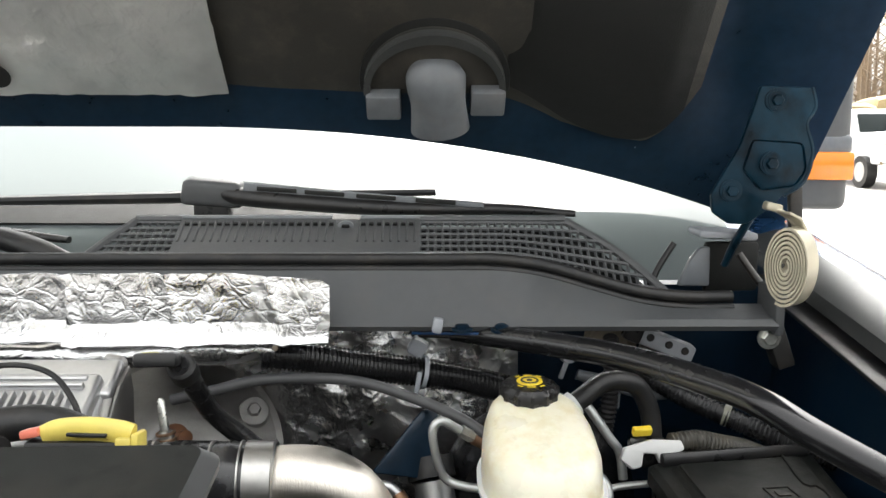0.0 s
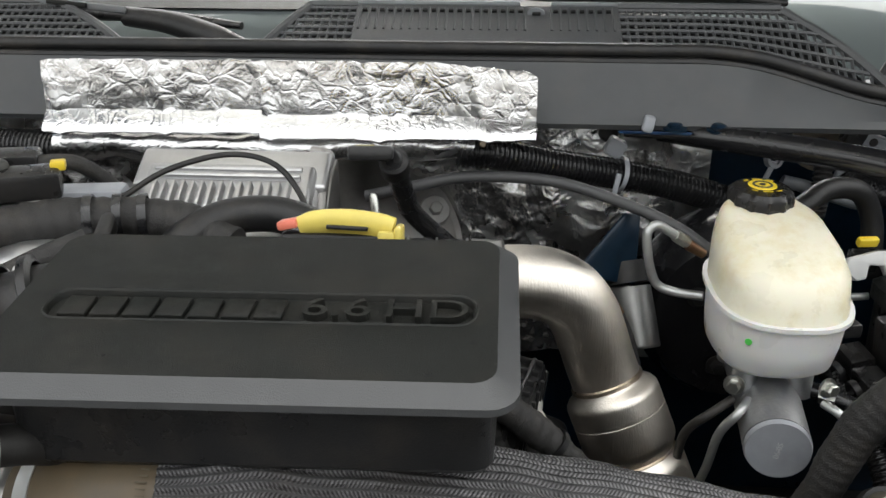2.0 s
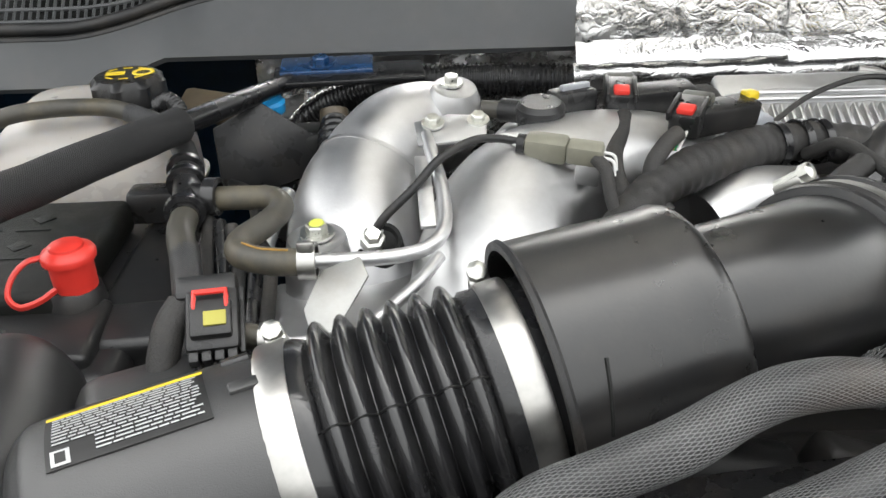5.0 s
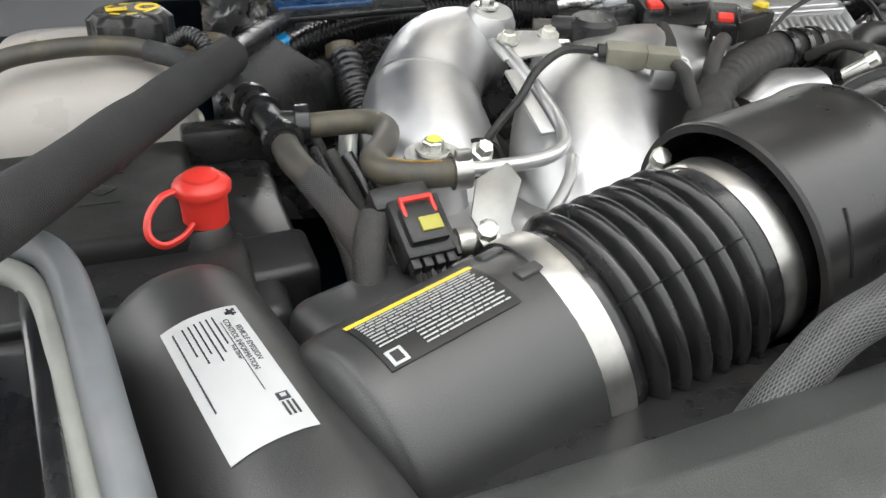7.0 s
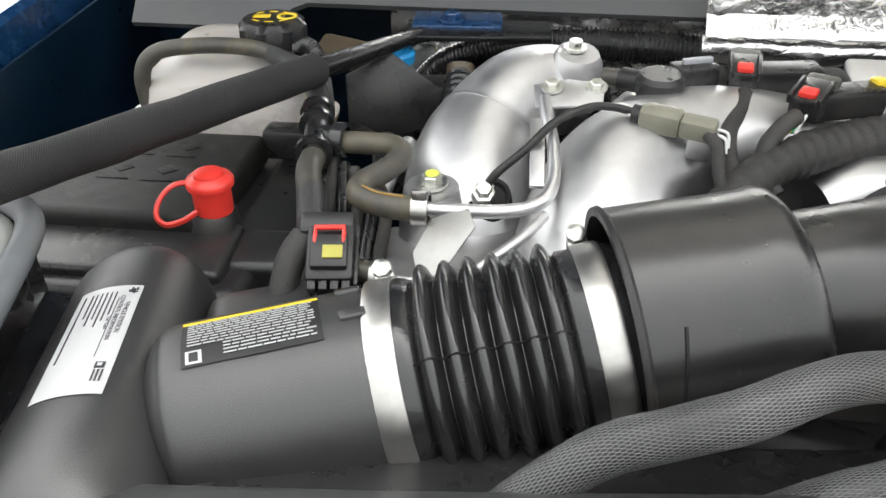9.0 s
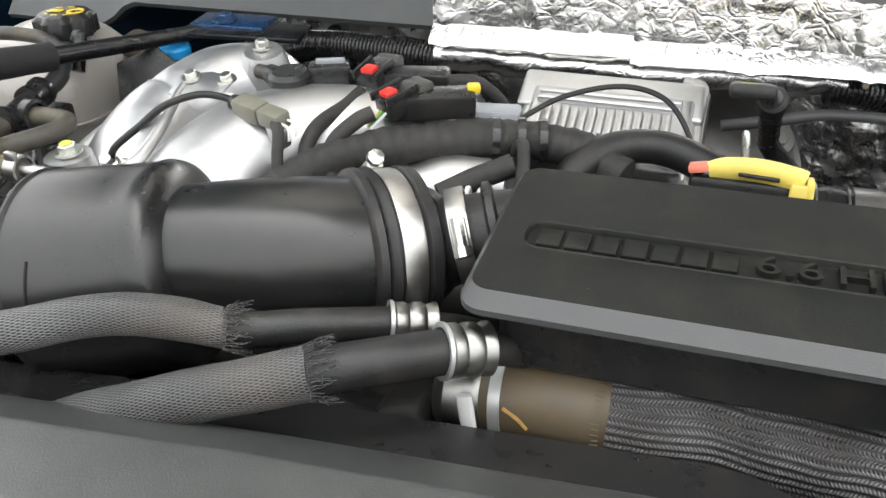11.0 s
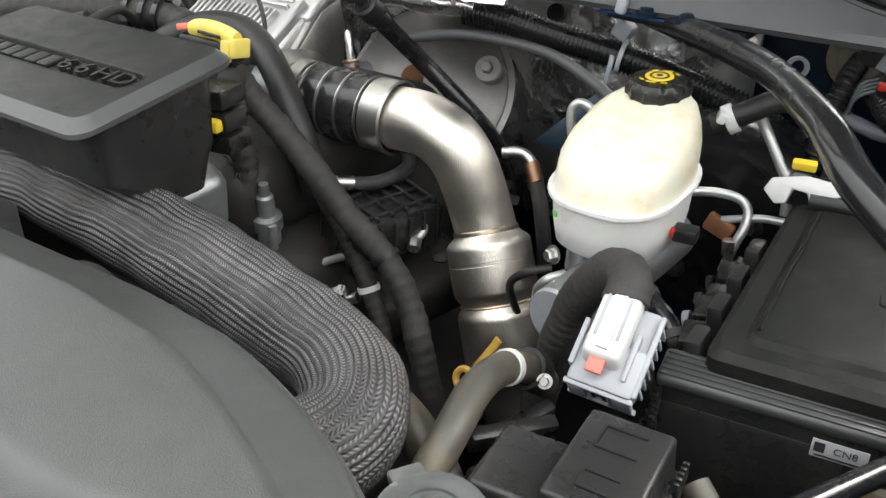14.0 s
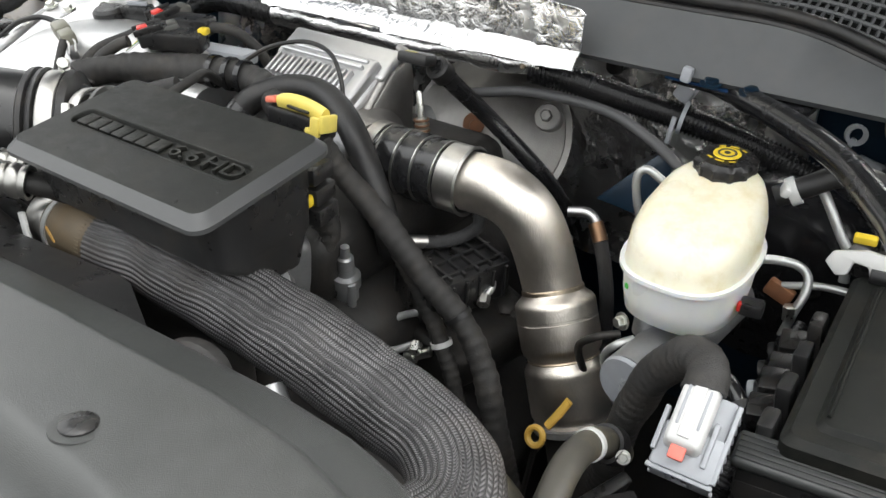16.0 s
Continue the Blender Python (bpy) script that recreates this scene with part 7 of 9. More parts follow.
part("frame_bar", rbox((0.064, 0.006, 0.005), cm @ pose(0.002, -0.052, 0.008), 0.0015), GREY_PLASTIC, g)
part("frame_bar", rbox((0.064, 0.006, 0.005), cm @ pose(0.002, -0.052, -0.022), 0.0015), GREY_PLASTIC, g)
part("side_bar", rbox((0.005, 0.088, 0.006), cm @ pose(0.033, -0.004, 0.010), 0.0015), GREY_PLASTIC, g)
for i in range(7):
    part("side_tooth", rbox((0.004, 0.004, 0.026), cm @ pose(0.0335, -0.036 + i * 0.011, -0.010), 0.001), GREY_PLASTIC, g)
part("red_tab", rbox((0.015, 0.016, 0.006), cm @ pose(-0.005, -0.033, 0.024), 0.0015), pm("coral_plastic", (0.72, 0.16, 0.12), 0.45), wc, "coral red lock tab")
for s in (-1, 1):
    part("latch", rbox((0.005, 0.05, 0.012), cm @ pose(-0.004 + s * 0.024, -0.012, 0.012), 0.0015), GREY_PLASTIC, g)
    part("latch_foot", rbox((0.016, 0.012, 0.03), cm @ pose(0.002 + s * 0.02, -0.050, -0.006), 0.003), GREY_PLASTIC, g)
part("lead", sweep([(0.194, 0.610, 1.226), (0.190, 0.624, 1.236), (0.172, 0.640, 1.232), (0.146, 0.650, 1.205), (0.126, 0.655, 1.158), (0.108, 0.660, 1.09), (0.095, 0.67, 1.02), (0.09, 0.69, 0.95)], 0.0160, n=22, wobble=0.0030, ribs=(0.0003, 0.009)), TAPE, g, "thick cloth-taped lead")
g = group_at("coolant_hose", (0.13, 0.5, 1.13), "grey dusty rubber hose with a white clip", "hose")
part("hose", sweep([(0.132, 0.612, 1.125), (0.130, 0.600, 1.142), (0.126, 0.578, 1.160), (0.126, 0.545, 1.173), (0.132, 0.51, 1.180), (0.140, 0.475, 1.176), (0.142, 0.445, 1.160), (0.138, 0.42, 1.13)], 0.0128, n=20), DUSTY_HOSE, g)
part("clip", turned([(-0.003, 0.0125), (-0.003, 0.0142), (0.003, 0.0142), (0.003, 0.0125)], (0.1257, 0.565, 1.166), (0.02, 0.9, -0.42), 24, caps=False), WHITE_PLASTIC, g, "white band")
part("clamp_loop", turned([(-0.008, 0.0135), (-0.008, 0.017), (0.008, 0.017), (0.008, 0.0135)], (0.1295, 0.593, 1.148), (0.1, 0.75, -0.65), 24, caps=False), RUBBER, g, "black rubber clamp loop")
hexbolt(g, (0.147, 0.585, 1.15), (0.3, -0.8, 0.5), 0.004, 0.005)
for i, (x, y, z) in enumerate(((0.15, 0.535, 1.135), (0.165, 0.51, 1.13), (0.14, 0.56, 1.12))):
    part("hold_bracket", rbox((0.012, 0.07, 0.02), pose(x, y, z, -6, 20, -35 + i * 10), 0.003), PLASTIC, g, "black plastic bracket")
MUSTARD = pm("mustard_plastic", (0.50, 0.31, 0.06), 0.45, var=0.15, dirt=0.1)
g = group_at("dipstick", (0.024, 0.67, 0.98), "yellow-handled dipstick beside the charge pipe", "dipstick")
part("loop", sweep([(0.024 + 0.0085 * math.cos(a), 0.652 + 0.004 * math.sin(a), 1.054 + 0.0085 * math.sin(a)) for a in np.linspace(0, 2 * math.pi, 14)], 0.0035, n=8, sub=2), MUSTARD, g)
part("grip", sweep([(0.03, 0.664, 1.062), (0.038, 0.675, 1.078), (0.043, 0.682, 1.090)], 0.0055, n=10, flat=0.6), MUSTARD, g)
part("tube", sweep([(0.024, 0.655, 1.044), (0.015, 0.66, 1.00), (0.0, 0.67, 0.93)], 0.0035, n=8), DARK, g)

# silver canister, brake lines and small leads by the firewall
g = group_at("silver_canister", (0.006, 0.912, 1.09), "dull silver cylindrical canister with a stamped end", "canister")
part("barrel", sweep([(-0.003, 0.955, 1.160, 0.0225), (0.002, 0.940, 1.131, 0.0235), (0.008, 0.925, 1.101, 0.0230)], n=32), CANISTER, g)
part("end_face", turned([(0, 0.0235), (0.003, 0.0225), (0.003, 0.019), (0.001, 0.018)], (0.008, 0.925, 1.101), (0.17, -0.46, -0.87), 32), CANISTER, g)
part("strap", turned([(-0.012, 0.024), (-0.012, 0.028), (0.012, 0.028), (0.012, 0.024)], (-0.006, 0.962, 1.174), (0.17, -0.46, -0.87), 32), RUBBER, g, "black rubber strap")
part("bracket", prism([(0, -0.02), (0.075, -0.04), (0.085, 0.04), (0.066, 0.042)], 0.006, frame_at((-0.075, 0.93, 1.205), (0.9, 0.35, 0), (0, 0.25, 1)), 0.002), BLUE_SHADED, g, "dark blue mounting bracket")
g = group_at("brake_booster", (0.1, 1.03, 1.02), "black round brake booster behind the reservoir", "brake booster")
part("shell", turned([(0, 0.04), (0.004, 0.10), (0.03, 0.115), (0.06, 0.12), (0.09, 0.11), (0.095, 0.05)], (0.125, 0.955, 1.12), (0, 1, 0.05), 48), BLACK_PAINT, g)
for a in (20, 150, 250):
    hexbolt(g, (0.125 + 0.06 * math.cos(radians(a)), 0.955, 1.12 + 0.06 * math.sin(radians(a))), (0, -1, 0), 0.008, 0.01, DARK)
part("rust_plate", rbox((0.030, 0.010, 0.020), pose(0.164, 0.90, 1.158, 0, 20, 0), 0.003), RUST, g, "rust-brown plate")


def line(name, label, pts, r, mat, cat="brake line", grp="brake lines"):
    g3 = group_at(name, (pts[0][0], pts[0][1], min(p[2] for p in pts) - r), label, cat, group=grp)
    part("tube", sweep(pts, r, n=12), mat, g3)
    return g3


g = line("brake_line", "pale grey steel brake line bent into a loop", [(0.055, 0.865, 1.192), (0.030, 0.875, 1.191), (0.012, 0.88, 1.196), (0.003, 0.88, 1.212), (-0.003, 0.88, 1.238), (-0.003, 0.882, 1.254), (0.006, 0.885, 1.260), (0.02, 0.888, 1.252), (0.033, 0.89, 1.243)], 0.0048, WHITE_LINE)
part("nut", turned([(0, 0.007), (0.014, 0.007), (0.014, 0.0055), (0.02, 0.005)], (0.026, 0.889, 1.248), (0.8, 0.1, -0.5), 6), ZINC, g)
part("copper_end", turned([(0, 0.006), (0.02, 0.005)], (0.04, 0.889, 1.238), (0.8, 0.1, -0.5), 12), COPPER, g)
g = line("brake_line", "pale steel brake line curving beside the reservoir", [(0.135, 0.880, 1.197), (0.155, 0.897, 1.195), (0.175, 0.906, 1.191), (0.187, 0.905, 1.182), (0.190, 0.895, 1.168), (0.186, 0.885, 1.15), (0.18, 0.88, 1.12)], 0.0048, WHITE_LINE)
part("nut", turned([(0, 0.007), (0.016, 0.007)], (0.183, 0.882, 1.14), (-0.1, 0, 1), 6), ZINC, g)
line("brake_line", "straight pale steel line beside the booster", [(0.165, 0.96, 1.262), (0.181, 0.953, 1.243), (0.200, 0.948, 1.216), (0.211, 0.945, 1.200), (0.215, 0.94, 1.17)], 0.0055, WHITE_LINE)
line("brake_line", "thin pale steel line beside the fuse box", [(0.165, 0.90, 1.166), (0.20, 0.905, 1.176), (0.235, 0.905, 1.180)], 0.004, WHITE_LINE)
g = group_at("white_clip", (0.235, 0.905, 1.185), "white plastic wiring clip with a yellow tag", "clip")
part("frame", prism([(-0.036, 0.0), (-0.03, 0.012), (0.0, 0.018), (0.033, 0.014), (0.036, 0.004), (0.02, -0.002), (0.016, -0.012), (0.008, -0.012), (0.004, 0.002), (-0.01, 0.004), (-0.014, -0.01), (-0.024, -0.012)], 0.012, frame_at((0.236, 0.905, 1.212), (1, 0.05, 0.08), (0, 0.35, 0.9)), 0.002), WHITE_PLASTIC, g)
part("black_insert", rbox((0.05, 0.02, 0.03), pose(0.24, 0.92, 1.21), 0.004), PLASTIC, g)
part("yellow_tag", rbox((0.022, 0.008, 0.010), pose(0.228, 0.915, 1.237, 20, 0, 10), 0.002), YELLOW, g, "yellow tag")
g = group_at("wiring_lead", (0.3, 0.93, 1.18), "dusty corrugated lead running to the fuse box", "lead")
part("conduit", sweep([(0.26, 0.915, 1.222), (0.29, 0.92, 1.224), (0.32, 0.93, 1.215), (0.36, 0.95, 1.20), (0.42, 0.97, 1.17)], 0.011, n=14, ribs=(0.0012, 0.005)), DUSTY_HOSE, g)
g = group_at("wiring_lead", (0.35, 1.0, 1.2), "black corrugated lead with a dull tape band", "lead")
part("conduit", sweep([(0.25, 1.06, 1.27), (0.29, 1.02, 1.25), (0.33, 0.99, 1.235), (0.39, 0.96, 1.215), (0.46, 0.94, 1.19)], 0.012, n=14, ribs=(0.0013, 0.005)), RUBBER_SHINE, g)
part("tape_flag", turned([(-0.004, 0.0135), (0.004, 0.0135)], (0.345, 0.983, 1.231), (0.06, -0.03, -0.018), 20, caps=False), OLIVE, g, "dull tape band")
g = group_at("booster_hose", (0.18, 0.95, 1.2), "black booster hose with a white clamp", "hose")
part("hose", sweep([(0.135, 0.915, 1.255), (0.16, 0.925, 1.270), (0.19, 0.94, 1.285), (0.225, 0.95, 1.28), (0.245, 0.955, 1.25), (0.25, 0.95, 1.21)], 0.0115, n=16), RUBBER, g)
part("white_clamp", turned([(-0.005, 0.012), (-0.005, 0.015), (0.005, 0.015), (0.005, 0.012)], (0.150, 0.921, 1.264), (0.8, 0.3, 0.5), 22, caps=False), WHITE_PLASTIC, g, "white spring clamp")
part("clamp_ear", rbox((0.008, 0.02, 0.01), pose(0.146, 0.905, 1.27, 0, 20, 20), 0.002), WHITE_PLASTIC, g)
g = group_at("wall_grommet", (0.22, 1.07, 1.27), "round tan rubber grommet with a ribbed stem", "grommet")
part("disc", turned([(0, 0.030), (0.004, 0.034), (0.010, 0.034), (0.013, 0.028), (0.008, 0.022), (0.008, 0.012)], (0.225, 1.085, 1.300), (0, -1, 0.1), 36), pm("tan_rubber", (0.22, 0.19, 0.14), 0.6, var=0.25, dirt=0.2), g)
part("stem", sweep([(0.225, 1.08, 1.298), (0.222, 1.05, 1.285), (0.218, 1.035, 1.262), (0.215, 1.03, 1.23), (0.21, 1.03, 1.19)], 0.010, n=14, ribs=(0.0016, 0.006)), RUBBER, g)
g = group_at("tie_clip", (0.165, 1.05, 1.26), "pale grey push-in cable clip", "clip")
part("clip", turned([(-0.004, 0.008), (-0.004, 0.012), (0.004, 0.012), (0.004, 0.008)], (0.168, 1.06, 1.285), (0.5, -1, 0.2), 16, caps=False), GREY_PLASTIC, g)
part("tail", rbox((0.006, 0.004, 0.03), pose(0.163, 1.056, 1.268, 0, 20, 0), 0.001), GREY_PLASTIC, g)
g = group_at("wall_connector", (0.29, 1.06, 1.24), "black connector with a red lock and grey wires", "connector")
part("body", rbox((0.06, 0.03, 0.04), pose(0.285, 1.05, 1.285, 0, 20, -12), 0.005), PLASTIC, g)
part("red_lock", rbox((0.008, 0.006, 0.009), pose(0.258, 1.034, 1.288), 0.002), RED, g, "red lock tab")
for i in range(4):
    part("wire", sweep([(0.252, 1.045, 1.292 - 0.004 * i), (0.238, 1.04, 1.285 - 0.004 * i), (0.232, 1.04, 1.26), (0.228, 1.04, 1.22)], 0.0022, n=6), GREY_RUBBER, g)
g = group_at("wall_module", (0.275, 1.07, 1.28), "small pale grey module under the cowl", "module")
part("case", rbox((0.085, 0.025, 0.022), pose(0.278, 1.035, 1.307, 0, 22, 0), 0.005), GREY_PLASTIC, g)
part("plug", rbox((0.022, 0.022, 0.024), pose(0.243, 1.032, 1.321, 0, 22, 0), 0.004), PLASTIC, g)
for x in (0.262, 0.285, 0.305):
    part("dimple", turned([(0, 0.005), (0.001, 0.004)], (x, 1.0222, 1.309 - (x - 0.278) * 0.4), (0, -1, 0), 12), DARK, g)
g = group_at("wiring_lead", (0.27, 1.05, 1.2), "grey cloth-wrapped wires along the firewall", "lead")
part("lead", sweep([(0.18, 1.05, 1.262), (0.22, 1.045, 1.25), (0.26, 1.04, 1.238), (0.30, 1.04, 1.243), (0.34, 1.05, 1.25)], 0.008, n=12, wobble=0.003), GREY_RUBBER, g)

# ---- engine front, driver's side: looms, injector, lines ----
g = group_at("engine_loom", (-0.12, 0.66, 0.95), "cloth-taped engine loom running down past the pipe", "loom")
part("trunk", sweep([(-0.255, 0.645, 1.305), (-0.245, 0.655, 1.28), (-0.225, 0.665, 1.255), (-0.185, 0.67, 1.22), (-0.14, 0.68, 1.165), (-0.098, 0.688, 1.125), (-0.065, 0.682, 1.085), (-0.045, 0.672, 1.05), (-0.03, 0.67, 0.99), (-0.02, 0.68, 0.93)], 0.0135, n=18, wobble=0.0022, ribs=(0.0006, 0.013)), TAPE, g)
part("branch", sweep([(-0.245, 0.64, 1.315), (-0.240, 0.63, 1.29), (-0.235, 0.625, 1.25), (-0.232, 0.63, 1.21), (-0.245, 0.62, 1.165), (-0.26, 0.60, 1.12)], 0.0125, n=16, wobble=0.0025, ribs=(0.0006, 0.012)), TAPE, g)
part("twig", sweep([(-0.18, 0.672, 1.205), (-0.16, 0.685, 1.15), (-0.13, 0.685, 1.10), (-0.105, 0.68, 1.05), (-0.085, 0.675, 0.98)], 0.0095, n=14, wobble=0.0016, ribs=(0.0005, 0.010)), TAPE, g)
part("tie", turned([(-0.003, 0.0145), (-0.003, 0.016), (0.003, 0.016), (0.003, 0.0145)], (-0.102, 0.688, 1.128), (0.6, 0.05, -0.7), 20, caps=False), RUBBER, g)
part("tie", turned([(-0.003, 0.0105), (-0.003, 0.0125), (0.003, 0.0125), (0.003, 0.0105)], (-0.122, 0.684, 1.085), (0.4, -0.1, -0.9), 20, caps=False), WHITE_PLASTIC, g, "white tie")
part("sensor_stub", turned([(0, 0.006), (0.02, 0.006), (0.02, 0.009), (0.03, 0.009)], (-0.128, 0.672, 1.078), (-0.6, -0.3, -0.3), 10), ZINC, g)
bm = bmesh.new()
rng = random.Random(21)
for i in range(26):
    a = rng.uniform(0, 6.28)
    c = Vector((-0.236, 0.628, 1.215))
    sweep([c + Vector((0.006 * math.cos(a), 0.006 * math.sin(a), 0)), c + Vector((0.018 * math.cos(a), 0.018 * math.sin(a), rng.uniform(-0.012, 0.018)))], 0.0008, n=3, sub=1, bm=bm)
part("frayed_tape", bm, TAPE, g, "frayed tape ends")
g = group_at("injector", (-0.22, 0.635, 1.08), "dull metal injector with its return fitting", "injector")
part("body", turned([(0, 0.013), (0.05, 0.013), (0.052, 0.016), (0.066, 0.016), (0.068, 0.010), (0.09, 0.009), (0.092, 0.006), (0.105, 0.005)], (-0.226, 0.645, 1.095), (0.12, -0.1, 1), 22), ALU_DULL, g)
for dx in (-0.014, 0.014):
    part("side_rod", sweep([(-0.226 + dx, 0.638, 1.08), (-0.220 + dx, 0.633, 1.155)], 0.005, n=10), ALU_DULL, g)
g = group_at("fuel_pump", (-0.28, 0.60, 1.1), "cast aluminium pump housing beside the charge hose", "pump")
part("housing", rbox((0.09, 0.08, 0.12), pose(-0.285, 0.585, 1.165, 10, 12, -10), 0.018, 4), ALU_DULL, g)
part("flange", turned([(0, 0.04), (0.014, 0.04), (0.016, 0.03)], (-0.265, 0.555, 1.165), (0.5, -0.7, 0.4), 28), ALU, g)
for a in (0, 120, 240):
    hexbolt(g, (-0.258 + 0.02 * math.cos(radians(a)), 0.546, 1.170 + 0.022 * math.sin(radians(a))), (0.5, -0.7, 0.4), 0.006, 0.006)
for k, pts in enumerate(([(-0.195, 0.69, 1.105), (-0.175, 0.705, 1.108), (-0.15, 0.725, 1.122), (-0.130, 0.75, 1.130), (-0.118, 0.768, 1.131), (-0.112, 0.765, 1.122), (-0.113, 0.752, 1.116)], [(-0.205, 0.665, 1.088), (-0.19, 0.665, 1.095), (-0.172, 0.68, 1.104), (-0.15, 0.692, 1.112), (-0.14, 0.70, 1.11)], [(-0.19, 0.64, 1.07), (-0.165, 0.65, 1.075), (-0.145, 0.668, 1.084)])):
    g = line("fuel_line", "pale steel injector line", pts, 0.0045, WHITE_LINE, "fuel line", "fuel lines")
    part("nut", turned([(0, 0.0075), (0.012, 0.0075), (0.013, 0.0055)], pts[-1], (0.3, -0.6, -0.3), 6), ZINC, g)
BRAID = weave_mat("fine_black_braid", (0.008, 0.008, 0.0085), (0.16, 0.16, 0.165), 0.0016, 0.7, 0.45, 1.0, 0.6, 0.3)
g = group_at("braided_line", (-0.17, 0.74, 1.14), "short braided line with a bright crimp", "hose")
part("pipe", sweep([(-0.213, 0.690, 1.178), (-0.200, 0.703, 1.182), (-0.19, 0.715, 1.178)], 0.0055, n=12), ALU_BRIGHT, g)
part("crimp", sweep([(-0.192, 0.712, 1.178), (-0.180, 0.73, 1.174)], 0.0078, n=14), BAND, g, "bright crimp")
part("braid", sweep([(-0.182, 0.727, 1.174), (-0.165, 0.748, 1.172), (-0.15, 0.766, 1.178), (-0.140, 0.776, 1.190), (-0.145, 0.78, 1.205)], 0.0075, n=16, sub=12), BRAID, g, "fine black braid")
g = group_at("fuel_fitting", (-0.03, 0.86, 1.17), "copper and steel fitting behind the charge pipe", "fitting")
part("pipe", sweep([(-0.075, 0.862, 1.192), (-0.055, 0.87, 1.194), (-0.042, 0.87, 1.186), (-0.032, 0.865, 1.172)], 0.006, n=12), ALU_BRIGHT, g)
part("collar", sweep([(-0.042, 0.868, 1.186), (-0.030, 0.862, 1.168)], 0.009, n=14), COPPER, g, "copper collar")
part("braid", sweep([(-0.030, 0.862, 1.168), (-0.018, 0.855, 1.14), (-0.008, 0.85, 1.10), (-0.005, 0.85, 1.05)], 0.0085, n=16, sub=12), BRAID, g, "fine black braid")

# ---- engine top: looms, hose, connectors ----
g = group_at("engine_loom", (-0.5, 0.66, 1.25), "thick cloth-taped loom across the engine top", "loom")
part("trunk", sweep([(-0.70, 0.53, 1.262), (-0.665, 0.56, 1.285), (-0.635, 0.592, 1.305), (-0.60, 0.628, 1.317), (-0.55, 0.668, 1.319), (-0.485, 0.705, 1.317), (-0.42, 0.715, 1.312), (-0.37, 0.70, 1.295)], 0.0175, n=22, wobble=0.0026, ribs=(0.0007, 0.014)), TAPE, g)
for x, y, z in ((-0.488, 0.703, 1.317), (-0.466, 0.709, 1.317), (-0.447, 0.713, 1.316)):
    part("tie", turned([(-0.0035, 0.0185), (-0.0035, 0.0205), (0.0035, 0.0205), (0.0035, 0.0185)], (x, y, z), (1, 0.3, 0), 26, caps=False), RUBBER_SHINE, g)
part("lead_a", sweep([(-0.622, 0.703, 1.347), (-0.628, 0.68, 1.341), (-0.640, 0.648, 1.332), (-0.640, 0.62, 1.318), (-0.630, 0.60, 1.302)], 0.0072, n=14, wobble=0.001), TAPE, g, "branch lead to a connector")
part("lead_b", sweep([(-0.588, 0.655, 1.348), (-0.60, 0.645, 1.343), (-0.613, 0.630, 1.331), (-0.615, 0.612, 1.315), (-0.605, 0.60, 1.302)], 0.0072, n=14, wobble=0.001), TAPE, g, "branch lead to a connector")
part("lead_c", sweep([(-0.662, 0.612, 1.345), (-0.655, 0.603, 1.338), (-0.652, 0.592, 1.32), (-0.645, 0.58, 1.30)], 0.0052, n=12), TAPE, g)
part("branch_front", sweep([(-0.465, 0.69, 1.313), (-0.452, 0.66, 1.333), (-0.440, 0.62, 1.330), (-0.432, 0.58, 1.325), (-0.43, 0.55, 1.322)], 0.0055, n=14, wobble=0.002), TAPE, g)


CLIP_GREY = pm("dark_grey_connector", (0.055, 0.056, 0.05), 0.45, var=0.2, dirt=0.15)


def red_connector(at, yaw, wires):
    g3 = group_at("sensor_connector", (at[0], at[1], at[2] - 0.02), "black connector with a red lock and coloured wires", "connector", group="red-locked connectors")
    m = pose(*at, 12, 0, yaw)
    part("shell", rbox((0.026, 0.040, 0.022), m @ pose(0, 0.012, -0.004), 0.004, 2), PLASTIC, g3)
    part("rear_shell", rbox((0.028, 0.020, 0.018), m @ pose(0, 0.034, -0.004), 0.004, 2), CLIP_GREY, g3, "dark grey rear shell")
    for q in (-0.0095, 0.0095):
        part("side_rail", rbox((0.0035, 0.036, 0.008), m @ pose(q * 1.25, 0.008, 0.006), 0.001), PLASTIC, g3)
    part("red_lock", rbox((0.014, 0.013, 0.008), m @ pose(0, 0.002, 0.007), 0.002, 2), RED, g3, "red lock tab")
    for i, c in enumerate(wires):
        part("wire", sweep([m @ Vector((-0.008 + 0.004 * i, -0.006, -0.006)), m @ Vector((-0.006 + 0.003 * i, -0.016, -0.010)), m @ Vector((-0.003 + 0.0015 * i, -0.026, -0.014))], 0.0013, n=6), c, g3)
    return g3


WIRES = [pm("wire_%s" % n, c, 0.4) for n, c in (("green", (0.02, 0.3, 0.1)), ("white", (0.7, 0.7, 0.68)), ("yellow", (0.6, 0.45, 0.05)), ("teal", (0.03, 0.25, 0.3)))]
red_connector((-0.621, 0.722, 1.356), -8, WIRES[:4])
red_connector((-0.579, 0.670, 1.354), -30, [WIRES[1], WIRES[2], WIRES[0], WIRES[1]])
g = group_at("engine_connector", (-0.55, 0.70, 1.34), "black inline connector block with a yellow clip", "connector")
part("body", rbox((0.075, 0.026, 0.024), pose(-0.545, 0.695, 1.348, 8, 0, 24), 0.004), PLASTIC, g)
part("clip", rbox((0.012, 0.012, 0.008), pose(-0.513, 0.712, 1.360, 0, 0, 24), 0.002), YELLOW, g, "yellow clip")
g = group_at("engine_connector", (-0.585, 0.75, 1.33), "black inline connector block beside the casting", "connector")
